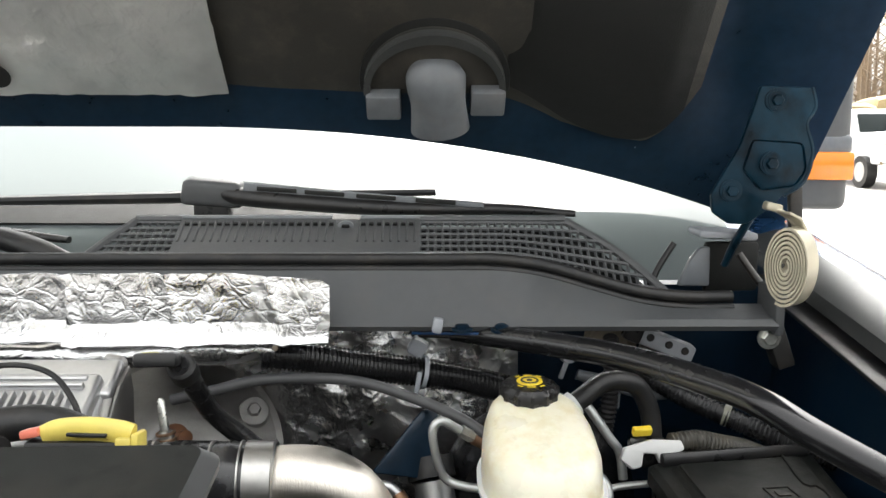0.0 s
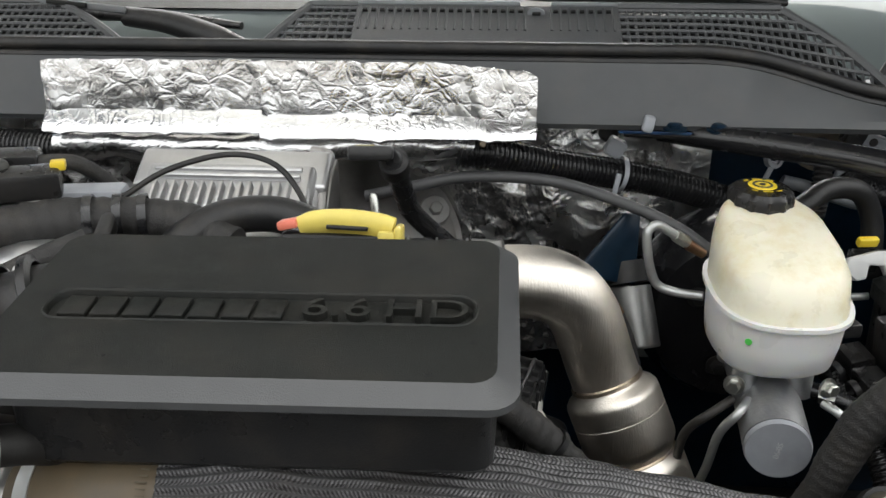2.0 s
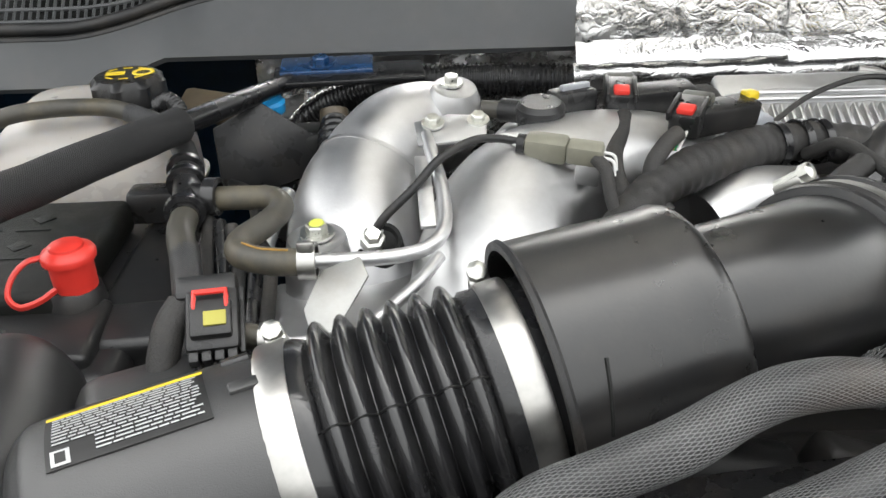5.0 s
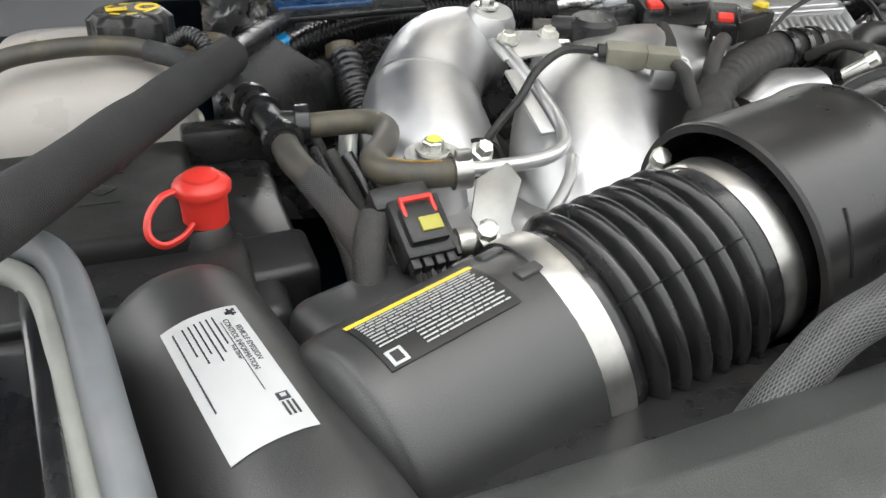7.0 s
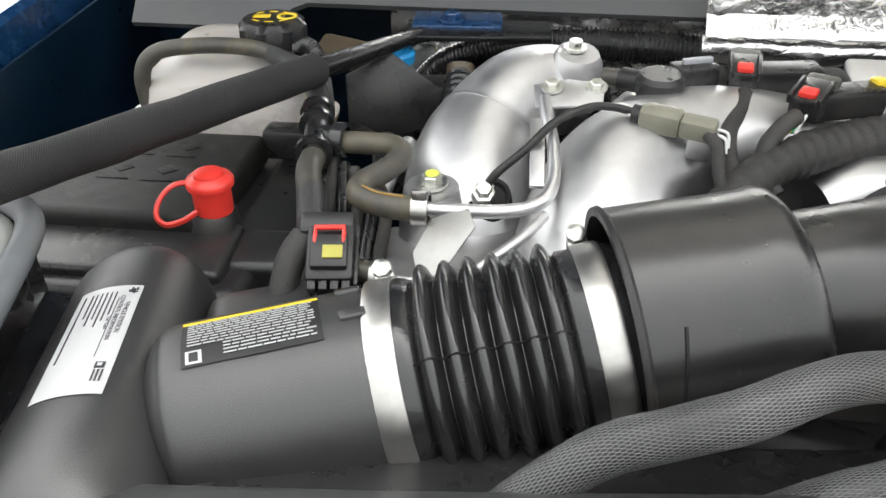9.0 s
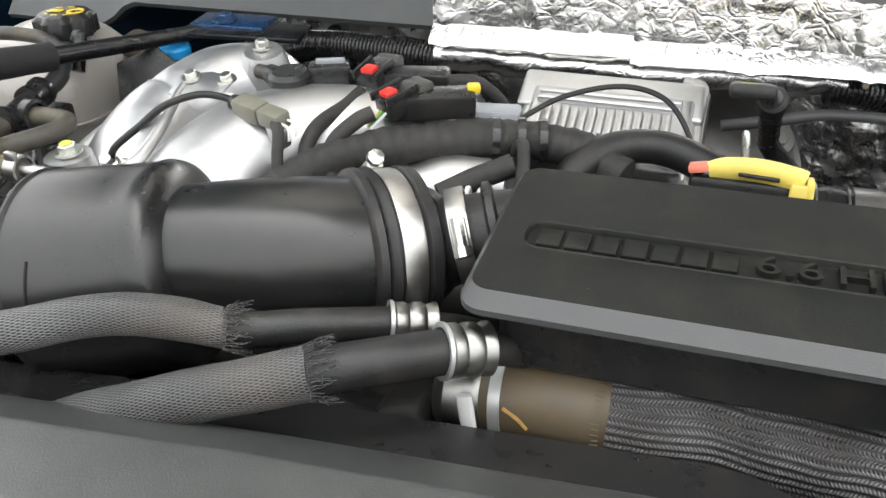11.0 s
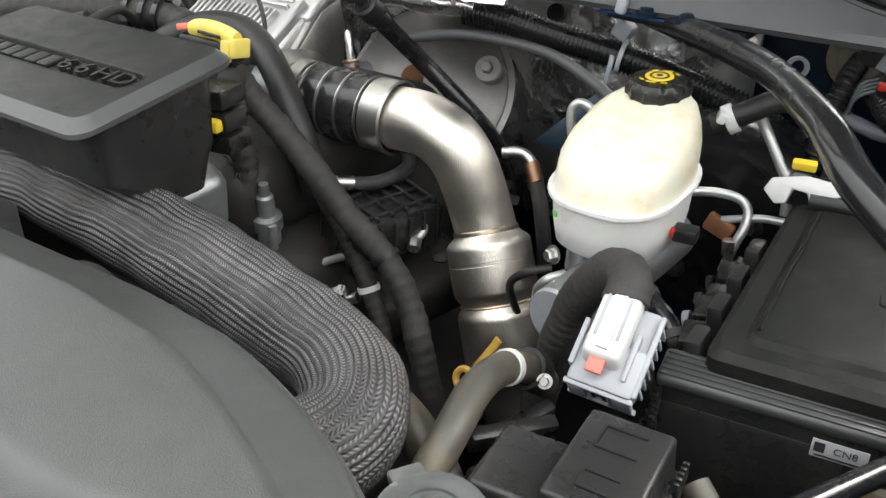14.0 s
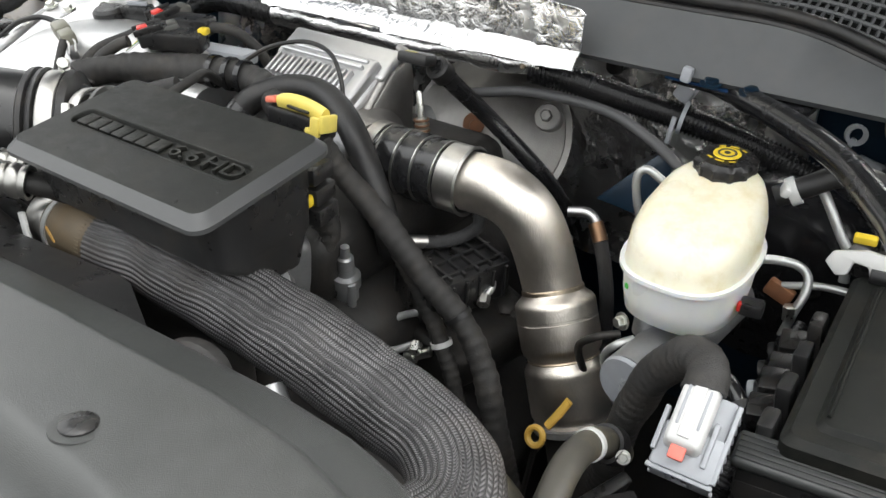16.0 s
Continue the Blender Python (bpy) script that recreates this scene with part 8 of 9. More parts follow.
part("body", rbox((0.07, 0.026, 0.022), pose(-0.585, 0.745, 1.350, 8, 0, 14), 0.004), PLASTIC, g)
part("lead", sweep([(-0.555, 0.75, 1.350), (-0.53, 0.77, 1.345), (-0.51, 0.79, 1.32), (-0.50, 0.80, 1.29)], 0.007, n=12), TAPE, g)
g = group_at("grey_bracket", (-0.52, 0.75, 1.29), "grey plastic loom guide with clips", "bracket")
part("tray", rbox((0.085, 0.03, 0.018), pose(-0.520, 0.745, 1.322, 0, 0, 10), 0.005), GREY_PLASTIC, g)
part("clip", rbox((0.016, 0.02, 0.014), pose(-0.552, 0.733, 1.330, 0, 0, 10), 0.003), WHITE_PLASTIC, g)
g = group_at("sensor_plug", (-0.69, 0.70, 1.33), "black round sensor with a plug on the casting", "sensor")
part("cap", turned([(0, 0.019), (0.008, 0.019), (0.010, 0.021), (0.022, 0.021), (0.026, 0.017)], (-0.694, 0.70, 1.338), (0, -0.1, 1), 24), PLASTIC, g)
part("plug", rbox((0.04, 0.024, 0.022), pose(-0.664, 0.722, 1.356, 0, 0, 25), 0.004), PLASTIC, g)
part("plug_rib", rbox((0.028, 0.006, 0.005), pose(-0.662, 0.722, 1.369, 0, 0, 25), 0.001), GREY_PLASTIC, g)
part("lead", sweep([(-0.725, 0.715, 1.352), (-0.71, 0.705, 1.353), (-0.695, 0.702, 1.352)], 0.010, n=14), RUBBER, g)
part("lead_end", sweep([(-0.742, 0.72, 1.352), (-0.722, 0.714, 1.352)], 0.0075, n=12), DUSTY_HOSE, g)
g = group_at("inline_connector", (-0.685, 0.625, 1.33), "olive grey two-piece inline connector", "connector")
im = frame_at((-0.6855, 0.626, 1.3475), (0.053, -0.018, -0.003), (0.3, 1, 0.2))
part("socket", rbox((0.034, 0.020, 0.019), im @ pose(-0.012, 0, 0), 0.004, 2), OLIVE, g)
part("plug", rbox((0.028, 0.0175, 0.016), im @ pose(0.018, 0, 0), 0.003, 2), OLIVE, g)
part("seal_end", turned([(0, 0.008), (0.006, 0.008)], im @ Vector((-0.035, 0, 0)), im.to_3x3() @ Vector((1, 0, 0)), 14), RUBBER, g)
for dy in (-0.004, 0.004):
    part("wire", sweep([im @ Vector((0.03, dy, 0)), im @ Vector((0.04, dy, -0.002)), im @ Vector((0.043, dy - 0.004, -0.012))], 0.0013, n=6), WIRES[1], g)
    part("wire", sweep([im @ Vector((-0.034, dy, 0)), im @ Vector((-0.045, dy + 0.003, 0.002)), im @ Vector((-0.055, dy * 0.5, 0.002))], 0.0013, n=6), WIRES[1], g)
part("mount_foot", rbox((0.02, 0.012, 0.02), im @ pose(0.022, -0.002, -0.016), 0.003), ALU, g)
g = group_at("breather_hose", (-0.33, 0.71, 1.25), "black rubber breather hose arching over the engine", "hose")
part("hose", sweep([(-0.425, 0.665, 1.275), (-0.412, 0.690, 1.300), (-0.385, 0.718, 1.314), (-0.345, 0.733, 1.315), (-0.305, 0.728, 1.305), (-0.265, 0.712, 1.285), (-0.235, 0.70, 1.255), (-0.212, 0.695, 1.215), (-0.20, 0.695, 1.17)], 0.0155, n=22), RUBBER, g)
part("end_clamp", turned([(-0.006, 0.0158), (-0.006, 0.018), (0.006, 0.018), (0.006, 0.0158)], (-0.418, 0.679, 1.288), (0.3, 0.65, 0.6), 26, caps=False), RUBBER_SHINE, g, "dark spring clamp")
g = group_at("silver_pipe", (-0.50, 0.65, 1.26), "bright metal pipe stub under the loom", "pipe")
part("pipe", sweep([(-0.56, 0.645, 1.27, 0.028), (-0.52, 0.66, 1.282, 0.030), (-0.47, 0.67, 1.28, 0.028)], n=28), ALU_BRIGHT, g)
part("side_lead", sweep([(-0.50, 0.585, 1.312), (-0.475, 0.605, 1.322), (-0.45, 0.622, 1.330)], 0.010, n=14), TAPE, g)
g = group_at("yellow_connector", (-0.27, 0.64, 1.30), "yellow locking lever on a black connector", "connector")
part("body", rbox((0.080, 0.026, 0.024), pose(-0.272, 0.642, 1.324, -6, 0, 0), 0.005), PLASTIC, g)
LEVER = pm("pale_yellow_plastic", (0.74, 0.60, 0.13), 0.38, var=0.15, dirt=0.1)
part("lever", sweep([(-0.298, 0.638, 1.3395, 0.0045), (-0.285, 0.638, 1.3430, 0.0055), (-0.262, 0.638, 1.3440, 0.0058), (-0.240, 0.637, 1.3410, 0.0062), (-0.230, 0.636, 1.3385, 0.0062)], n=14, flat=1.7), LEVER, g, "pale yellow lever")
part("lever_end", rbox((0.006, 0.022, 0.018), pose(-0.2255, 0.635, 1.334, -10, 0, 0), 0.002), LEVER, g)
part("lever_end", rbox((0.012, 0.006, 0.020), pose(-0.2335, 0.625, 1.332, -10, 0, 0), 0.002), LEVER, g)
part("lever_hook", rbox((0.010, 0.008, 0.006), pose(-0.2415, 0.625, 1.3265, -10, 0, 0), 0.002), LEVER, g)
part("lever_slot", rbox((0.030, 0.004, 0.003), pose(-0.262, 0.630, 1.3425, -10, 2, 0), 0.001), PLASTIC, g)
part("red_tip", rbox((0.015, 0.014, 0.007), pose(-0.306, 0.638, 1.3415, -10, -12, 0), 0.002), pm("coral_tip", (0.75, 0.2, 0.13), 0.45), g, "coral red tip")
g = group_at("yellow_connector", (-0.205, 0.59, 1.24), "black stacked connectors with a yellow latch", "connector")
for i in range(3):
    part("block", rbox((0.036, 0.034, 0.018), pose(-0.208 - 0.002 * i, 0.592, 1.262 + 0.021 * i, 0, 0, 12), 0.003), PLASTIC, g)
part("latch", rbox((0.024, 0.020, 0.012), pose(-0.205, 0.577, 1.282, 0, 0, 12), 0.003), YELLOW, g, "yellow latch")
g = group_at("wire_clip", (-0.44, 0.52, 1.34), "white spring clip on the collar", "clip")
for dx in (-0.005, 0.005):
    part("loop", sweep([(-0.462 + dx, 0.565, 1.332 - 0.010), (-0.462 + dx, 0.565 - 0.004, 1.332 + 0.002), (-0.462 + dx, 0.565 - 0.010, 1.332), (-0.462 + dx, 0.565 - 0.012, 1.332 - 0.012)], 0.0022, n=8), WHITE_PLASTIC, g)

# ---- passenger side: brace, tank, boxes, hoses ----
g = group_at("strut_brace", (-1.0, 0.7, 1.29), "black brace partly wrapped in a woven charcoal sleeve", "brace", group="braces")
part("tube", sweep([(-1.188, 0.250, 1.383, 0.010), (-1.149, 0.351, 1.374, 0.0105), (-1.079, 0.537, 1.358, 0.0105), (-1.008, 0.724, 1.343, 0.0105), (-0.972, 0.817, 1.336, 0.010), (-0.938, 0.895, 1.331, 0.009), (-0.915, 0.915, 1.330, 0.008)], n=18), BLACK_PAINT, g)
part("woven_sleeve", sweep([(-1.188, 0.250, 1.383), (-1.149, 0.351, 1.3735), (-1.112, 0.448, 1.3645), (-1.079, 0.537, 1.357), (-1.044, 0.630, 1.3505), (-1.008, 0.724, 1.343)], 0.0162, n=30, sub=12, wobble=0.0012), FOAM_SLEEVE, g, "woven charcoal sleeve")
part("foot", rbox((0.16, 0.05, 0.007), pose(-0.875, 0.905, 1.335, 6, 0, 6), 0.002), BLACK_PAINT, g)
part("mount_plate", rbox((0.10, 0.045, 0.006), pose(-0.90, 0.92, 1.341, 6, 0, 4), 0.002), BLUE, g, "blue painted mounting plate")
hexbolt(g, (-0.905, 0.912, 1.346), (0, -0.15, 1), 0.009, 0.008, BLUE)

g = group_at("coolant_tank", (-1.12, 0.83, 1.12), "translucent stained coolant tank with a black cap", "tank")
part("body", loft([superring(-1.136, 0.84, z, rx * 1.07, ry, 0.5, dz=d) for z, rx, ry, d in ((1.13, 0.075, 0.07, 0), (1.14, 0.088, 0.085, 0), (1.22, 0.092, 0.088, 0), (1.27, 0.090, 0.085, 0.004), (1.305, 0.083, 0.078, 0.008), (1.322, 0.066, 0.062, 0.010), (1.328, 0.04, 0.04, 0.006))]), COOLANT, g, angle=60)
part("seam", loft([superring(-1.136, 0.84, 1.236, rx * 1.07, ry, 0.5) for rx, ry in ((0.09, 0.086), (0.096, 0.092))] + [superring(-1.136, 0.84, 1.240, rx * 1.07, ry, 0.5) for rx, ry in ((0.096, 0.092), (0.09, 0.086))], caps=False), COOLANT, g)
part("neck", turned([(0, 0.028), (0.02, 0.027)], (-1.087, 0.835, 1.318), (0, 0, 1), 28), COOLANT, g)
cp = part("cap", turned([(0, 0.030), (0, 0.034), (0.020, 0.034), (0.026, 0.030), (0.027, 0.01)], (-1.087, 0.835, 1.334), (0, -0.04, 1), 64, lobes=(0.004, 8, 0.031)), PLASTIC, g, "black fluted cap with yellow print")
part("cap_print", rbox((0.018, 0.012, 0.0006), pose(-1.097, 0.833, 1.3618, 0, 0, 10), 0.0001), YELLOW, cp)
part("cap_ring", turned([(0, 0.007), (0.001, 0.008), (0.001, 0.0105), (0, 0.011)], (-1.071, 0.838, 1.3612), (0, -0.04, 1), 24, caps=False), YELLOW, cp)
for a in (60, 100, 140, 240, 280, 320):
    part("cap_print", rbox((0.009, 0.0022, 0.0006), pose(-1.087 + 0.022 * math.cos(radians(a)), 0.834 + 0.020 * math.sin(radians(a)), 1.3616, 0, 0, a - 90), 0), YELLOW, cp)
part("rust_stain", rbox((0.06, 0.05, 0.02), pose(-1.03, 0.90, 1.305, 10, 10, 0), 0.008), BRASS_HOSE, g, "rust-stained bracket")
part("overflow_hose", sweep([(-1.21, 0.775, 1.265), (-1.213, 0.775, 1.31), (-1.195, 0.778, 1.335), (-1.15, 0.785, 1.342), (-1.10, 0.793, 1.340), (-1.07, 0.79, 1.334)], 0.0085, n=14), DUSTY_HOSE, g, "dusty overflow hose")
part("hose_end", sweep([(-1.075, 0.791, 1.335), (-1.045, 0.775, 1.328), (-1.02, 0.745, 1.322), (-1.005, 0.715, 1.318)], 0.0095, n=16, sub=12), BRAID, g, "braided hose section")
part("white_clip", rbox((0.024, 0.012, 0.014), pose(-1.212, 0.770, 1.272), 0.003), WHITE_PLASTIC, g)
part("neck_hose", sweep([(-1.053, 0.812, 1.335), (-1.038, 0.80, 1.343), (-1.025, 0.785, 1.335), (-1.022, 0.77, 1.31)], 0.0075, n=12, ribs=(0.0009, 0.0035)), RUBBER_SHINE, g, "short corrugated hose")

g = group_at("coolant_tee", (-0.985, 0.63, 1.2), "dusty coolant hoses joined at a black tee", "hose")
TJ = Vector((-0.985, 0.640, 1.312))
part("tee", sweep([TJ + Vector((-0.012, 0.05, 0.004)), TJ, TJ + Vector((0.005, -0.03, -0.006))], 0.0115, n=16), PLASTIC, g)
for f in ((-0.012, 0.045, 0.004), (-0.006, 0.022, 0.002), (0.004, -0.024, -0.004)):
    part("ring", turned([(-0.004, 0.0115), (-0.003, 0.016), (0.003, 0.016), (0.004, 0.0115)], TJ + Vector(f), (-0.2, 0.9, 0.1), 22, caps=False), RUBBER_SHINE, g)
part("side_arm", sweep([TJ, TJ + Vector((0.022, -0.004, 0.0))], 0.0105, n=16), PLASTIC, g)
part("side_ring", turned([(-0.006, 0.0115), (-0.005, 0.0155), (0.005, 0.0155), (0.006, 0.0115)], TJ + Vector((0.022, -0.004, 0)), (1, -0.1, 0), 22, caps=False), RUBBER_SHINE, g)
part("s_hose", sweep([(-0.962, 0.636, 1.310), (-0.935, 0.634, 1.311), (-0.913, 0.628, 1.312), (-0.904, 0.608, 1.312), (-0.912, 0.582, 1.311), (-0.925, 0.558, 1.310), (-0.922, 0.538, 1.310), (-0.905, 0.527, 1.310), (-0.885, 0.523, 1.310), (-0.868, 0.522, 1.311)], 0.0098, n=18), DUSTY_HOSE, g, "dusty s-shaped coolant hose")
part("stripe", sweep([(-0.919, 0.535, 1.3198), (-0.905, 0.5255, 1.3199), (-0.885, 0.5215, 1.3199)], 0.0008, n=5), MARK, g, "yellow stripe")
part("spring_clamp", turned([(-0.006, 0.0105), (-0.006, 0.013), (0.006, 0.013), (0.006, 0.0105)], (-0.872, 0.522, 1.311), (1, 0, 0), 20, caps=False), BAND, g, "steel spring clamp")
part("clamp_ear", rbox((0.012, 0.006, 0.010), pose(-0.872, 0.517, 1.324), 0.002), BAND, g)
part("lower_hose", sweep([TJ + Vector((0.005, -0.03, -0.006)), (-0.977, 0.585, 1.304), (-0.967, 0.555, 1.298)], 0.0108, n=16), DUSTY_HOSE, g, "dusty lower hose")
part("braided_section", sweep([(-0.969, 0.562, 1.299), (-0.958, 0.525, 1.292), (-0.947, 0.485, 1.282), (-0.938, 0.445, 1.262), (-0.935, 0.42, 1.23)], 0.0112, n=18, sub=12), BRAID, g, "braided hose section")
part("rear_hose", sweep([TJ + Vector((-0.012, 0.05, 0.004)), (-1.002, 0.71, 1.317), (-1.01, 0.73, 1.32)], 0.0105, n=16, sub=10), BRAID, g)
for i in range(5):
    part("lead", sweep([(-0.968 + 0.011 * i, 0.63 - 0.008 * i, 1.295), (-0.960 + 0.012 * i, 0.58, 1.275), (-0.950 + 0.011 * i, 0.53 - 0.004 * i, 1.25), (-0.945 + 0.012 * i, 0.50, 1.20)], 0.0055, n=10), RUBBER_SHINE if i % 2 else TAPE, g)
g = group_at("map_sensor", (-0.92, 0.44, 1.26), "black connector with a red lever and yellow tag", "connector")
bm_ = frame_at((-0.921, 0.452, 1.305), (1, 0.16, 0.0), (-0.30, 0.75, 0.50)) @ Matrix.Diagonal((0.95, 0.95, 0.95, 1))
part("body", rbox((0.034, 0.044, 0.024), bm_, 0.004, 2), PLASTIC, g)
part("face", rbox((0.026, 0.026, 0.008), bm_ @ pose(0, -0.002, 0.014), 0.002), PLASTIC, g)
part("lever", sweep([bm_ @ Vector((-0.010, 0.004, 0.016)), bm_ @ Vector((-0.010, 0.016, 0.017)), bm_ @ Vector((0.010, 0.016, 0.017)), bm_ @ Vector((0.010, 0.004, 0.016))], 0.0022, n=8, smooth=False), RED, g, "red lever")
part("tag", rbox((0.014, 0.010, 0.002), bm_ @ pose(0.003, -0.004, 0.019), 0.0005), pm("olive_yellow_tag", (0.35, 0.32, 0.06), 0.6), g, "olive yellow tag")
for i in range(4):
    part("tooth", rbox((0.006, 0.008, 0.010), bm_ @ pose(-0.012 + 0.008 * i, -0.024, 0.004), 0.001), PLASTIC, g)
for i in range(4):
    part("grip", rbox((0.003, 0.020, 0.004), bm_ @ pose(0.0185, -0.014 + 0.009 * i, 0.006), 0.001), PLASTIC, g)
    part("lead", sweep([bm_ @ Vector((-0.010 + 0.007 * i, -0.026, 0.0)), bm_ @ Vector((-0.009 + 0.007 * i, -0.036, -0.006)), bm_ @ Vector((-0.006 + 0.006 * i, -0.044, -0.02))], 0.002, n=6), TAPE, g)
part("upper_shell", rbox((0.040, 0.018, 0.018), bm_ @ pose(-0.004, 0.026, 0.0), 0.004), PLASTIC, g)
part("taped_lead", sweep([bm_ @ Vector((-0.02, 0.02, -0.004)), (-0.950, 0.452, 1.30), (-0.953, 0.435, 1.275), (-0.945, 0.415, 1.25)], 0.0105, n=14, wobble=0.002), TAPE, g, "taped lead")
part("stub_hose", sweep([(-0.912, 0.458, 1.294), (-0.895, 0.457, 1.292)], 0.0085, n=14), DUSTY_HOSE, g)
part("stub_clamp", turned([(-0.005, 0.009), (-0.005, 0.011), (0.005, 0.011), (0.005, 0.009)], (-0.890, 0.456, 1.291), (1, 0, 0), 18, caps=False), BAND, g)

# second battery with the red post cap
g = group_at("battery_box", (-1.11, 0.58, 1.0), "black battery cover with stepped edges", "battery cover")
part("case", rbox((0.26, 0.26, 0.24), pose(-1.13, 0.585, 1.14, 0, 0, 2), 0.012, 3), PLASTIC, g)
part("top_cover", rbox((0.185, 0.17, 0.03), pose(-1.140, 0.605, 1.274, 0, 0, 2), 0.008, 3), COVER, g)
part("front_ledge", rbox((0.235, 0.07, 0.022), pose(-1.135, 0.505, 1.262, 6, 0, 2), 0.006, 3), PLASTIC, g)
part("side_tray", rbox((0.055, 0.20, 0.04), pose(-1.012, 0.60, 1.243, 0, 6, 2), 0.006, 3), PLASTIC, g)
part("side_box", rbox((0.06, 0.05, 0.04), pose(-1.005, 0.525, 1.248, 10, 0, 6), 0.008, 3), PLASTIC, g)
part("rear_rail", rbox((0.07, 0.03, 0.03), pose(-1.02, 0.70, 1.280, 0, 0, 2), 0.005), PLASTIC, g)
for x, y in ((-1.15, 0.63), (-1.15, 0.58), (-1.11, 0.63), (-1.11, 0.58)):
    part("embossed_bar", rbox((0.028, 0.002, 0.001), pose(x, y, 1.2893, 0, 0, 2), 0.0003), COVER, g)
    part("embossed_bar", rbox((0.014, 0.014, 0.001), pose(x, y + 0.022, 1.2893, 0, 0, 47), 0.0003), COVER, g)
part("white_tag", rbox((0.016, 0.002, 0.016), pose(-1.05, 0.470, 1.232, 20, 0, 2), 0.0005), LABEL_WHITE, g)
g = group_at("post_cap", (-1.045, 0.54, 1.27), "bright red battery post cap with a looped strap", "cap")
part("cap", turned([(0, 0.0150), (0.023, 0.0155), (0.023, 0.0185), (0.027, 0.0189), (0.0295, 0.0175), (0.032, 0.012), (0.034, 0.0115), (0.035, 0.009)], (-1.042, 0.540, 1.287), (0, -0.05, 1), 36), RED, g)
part("strap", sweep([(-1.055, 0.534, 1.314), (-1.067, 0.527, 1.313), (-1.076, 0.520, 1.304), (-1.077, 0.512, 1.294), (-1.069, 0.509, 1.288), (-1.058, 0.515, 1.289), (-1.050, 0.525, 1.292)], 0.0028, n=8, flat=0.7), RED, g)
part("seat", turned([(-0.008, 0.022), (0.004, 0.020), (0.006, 0.018)], (-1.046, 0.542, 1.281), (0, 0, 1), 28), RUBBER, g, "black rubber seat")

g = group_at("fluid_reservoir", (-0.95, 0.88, 1.2), "black fluid filler with a bright blue cap", "reservoir")
part("tray", rbox((0.10, 0.08, 0.05), pose(-0.945, 0.87, 1.262, -10, 0, 8), 0.01, 3), BLACK_AND_SHADE, g)
part("blue_cap", turned([(0, 0.020), (0.010, 0.021), (0.013, 0.018), (0.014, 0.008), (0.020, 0.007)], (-0.962, 0.875, 1.306), (0, -0.1, 1), 24), BLUE_CAP, g, "bright blue cap")
part("cap_grip", rbox((0.03, 0.006, 0.010), pose(-0.962, 0.874, 1.322, 0, 0, 30), 0.002), BLUE_CAP, g)
part("bracket", prism([(0, 0), (0.09, 0.02), (0.10, 0.06), (0.05, 0.10), (0.0, 0.08)], 0.006, frame_at((-1.0, 0.80, 1.23), (0.9, 0.3, 0), (0, 0.3, 1)), 0.002), PLASTIC, g)
g = group_at("vent_hose", (-0.9, 0.82, 1.2), "black ribbed hose with a tan cap", "hose")
part("boot", sweep([(-0.89, 0.87, 1.295, 0.013), (-0.888, 0.85, 1.290, 0.016), (-0.886, 0.82, 1.275, 0.018), (-0.884, 0.79, 1.255, 0.015), (-0.885, 0.74, 1.22, 0.013)], n=20, ribs=(0.0016, 0.009)), RUBBER_SHINE, g)
part("tan_cap", turned([(0, 0.016), (0.014, 0.015), (0.016, 0.010)], (-0.890, 0.868, 1.293), (-0.05, 0.5, 0.8), 18), BRASS_HOSE, g, "tan cap")
part("side_pipe", sweep([(-0.915, 0.70, 1.285), (-0.925, 0.66, 1.272), (-0.932, 0.62, 1.25)], 0.008, n=14), WHITE_LINE, g, "pale metal pipe")
part("red_band", rbox((0.03, 0.012, 0.012), pose(-0.925, 0.85, 1.262), 0.003), RED, g)
for i in range(2):
    g = group_at("wiring_lead", (-0.95 + 0.02 * i, 0.74, 1.18), "black leads tucked behind the tee", "lead")
    part("lead", sweep([(-0.99 + 0.02 * i, 0.80, 1.255 - 0.01 * i), (-0.965 + 0.02 * i, 0.76, 1.262), (-0.95 + 0.015 * i, 0.71, 1.245), (-0.955 + 0.018 * i, 0.67, 1.22)], 0.0048, n=10), RUBBER, g)

# rubber-edged opening by the headlamp
g = group_at("headlamp_gasket", (-1.2, 0.3, 1.2), "grey rubber gasket round a dark headlamp opening", "gasket")
loop = [(-1.36, 0.42, 1.335), (-1.25, 0.432, 1.342), (-1.15, 0.436, 1.342), (-1.118, 0.432, 1.338), (-1.102, 0.415, 1.332), (-1.090, 0.37, 1.325), (-1.078, 0.31, 1.315), (-1.066, 0.25, 1.302), (-1.055, 0.18, 1.285)]
part("gasket", sweep([(x - 0.010, y, z) for x, y, z in loop], 0.0092, n=18), GREY_RUBBER, g)
part("inner_lip", sweep([(x - 0.021, y - 0.011, z - 0.007) for x, y, z in loop], 0.007, n=12), pm("pale_grey_rubber", (0.2, 0.205, 0.19), 0.5, var=0.2), g)
part("panel", rbox((0.30, 0.34, 0.01), pose(-1.235, 0.255, 1.265, 8, 10, 6), 0.003), BLACK_PAINT, g, "dusty black inner panel")
part("side_panel", rbox((0.01, 0.32, 0.10), pose(-1.105, 0.28, 1.265, 6, 0, 10), 0.003), BLACK_PAINT, g, "dusty black inner wall")
for y, z in ((0.385, 1.305), (0.29, 1.285)):
    part("screw", turned([(0, 0.006), (0.004, 0.0058), (0.004, 0.0035), (0.016, 0.003)], (-1.112, y, z), (-1, -0.2, 0), 10), ZINC, g)

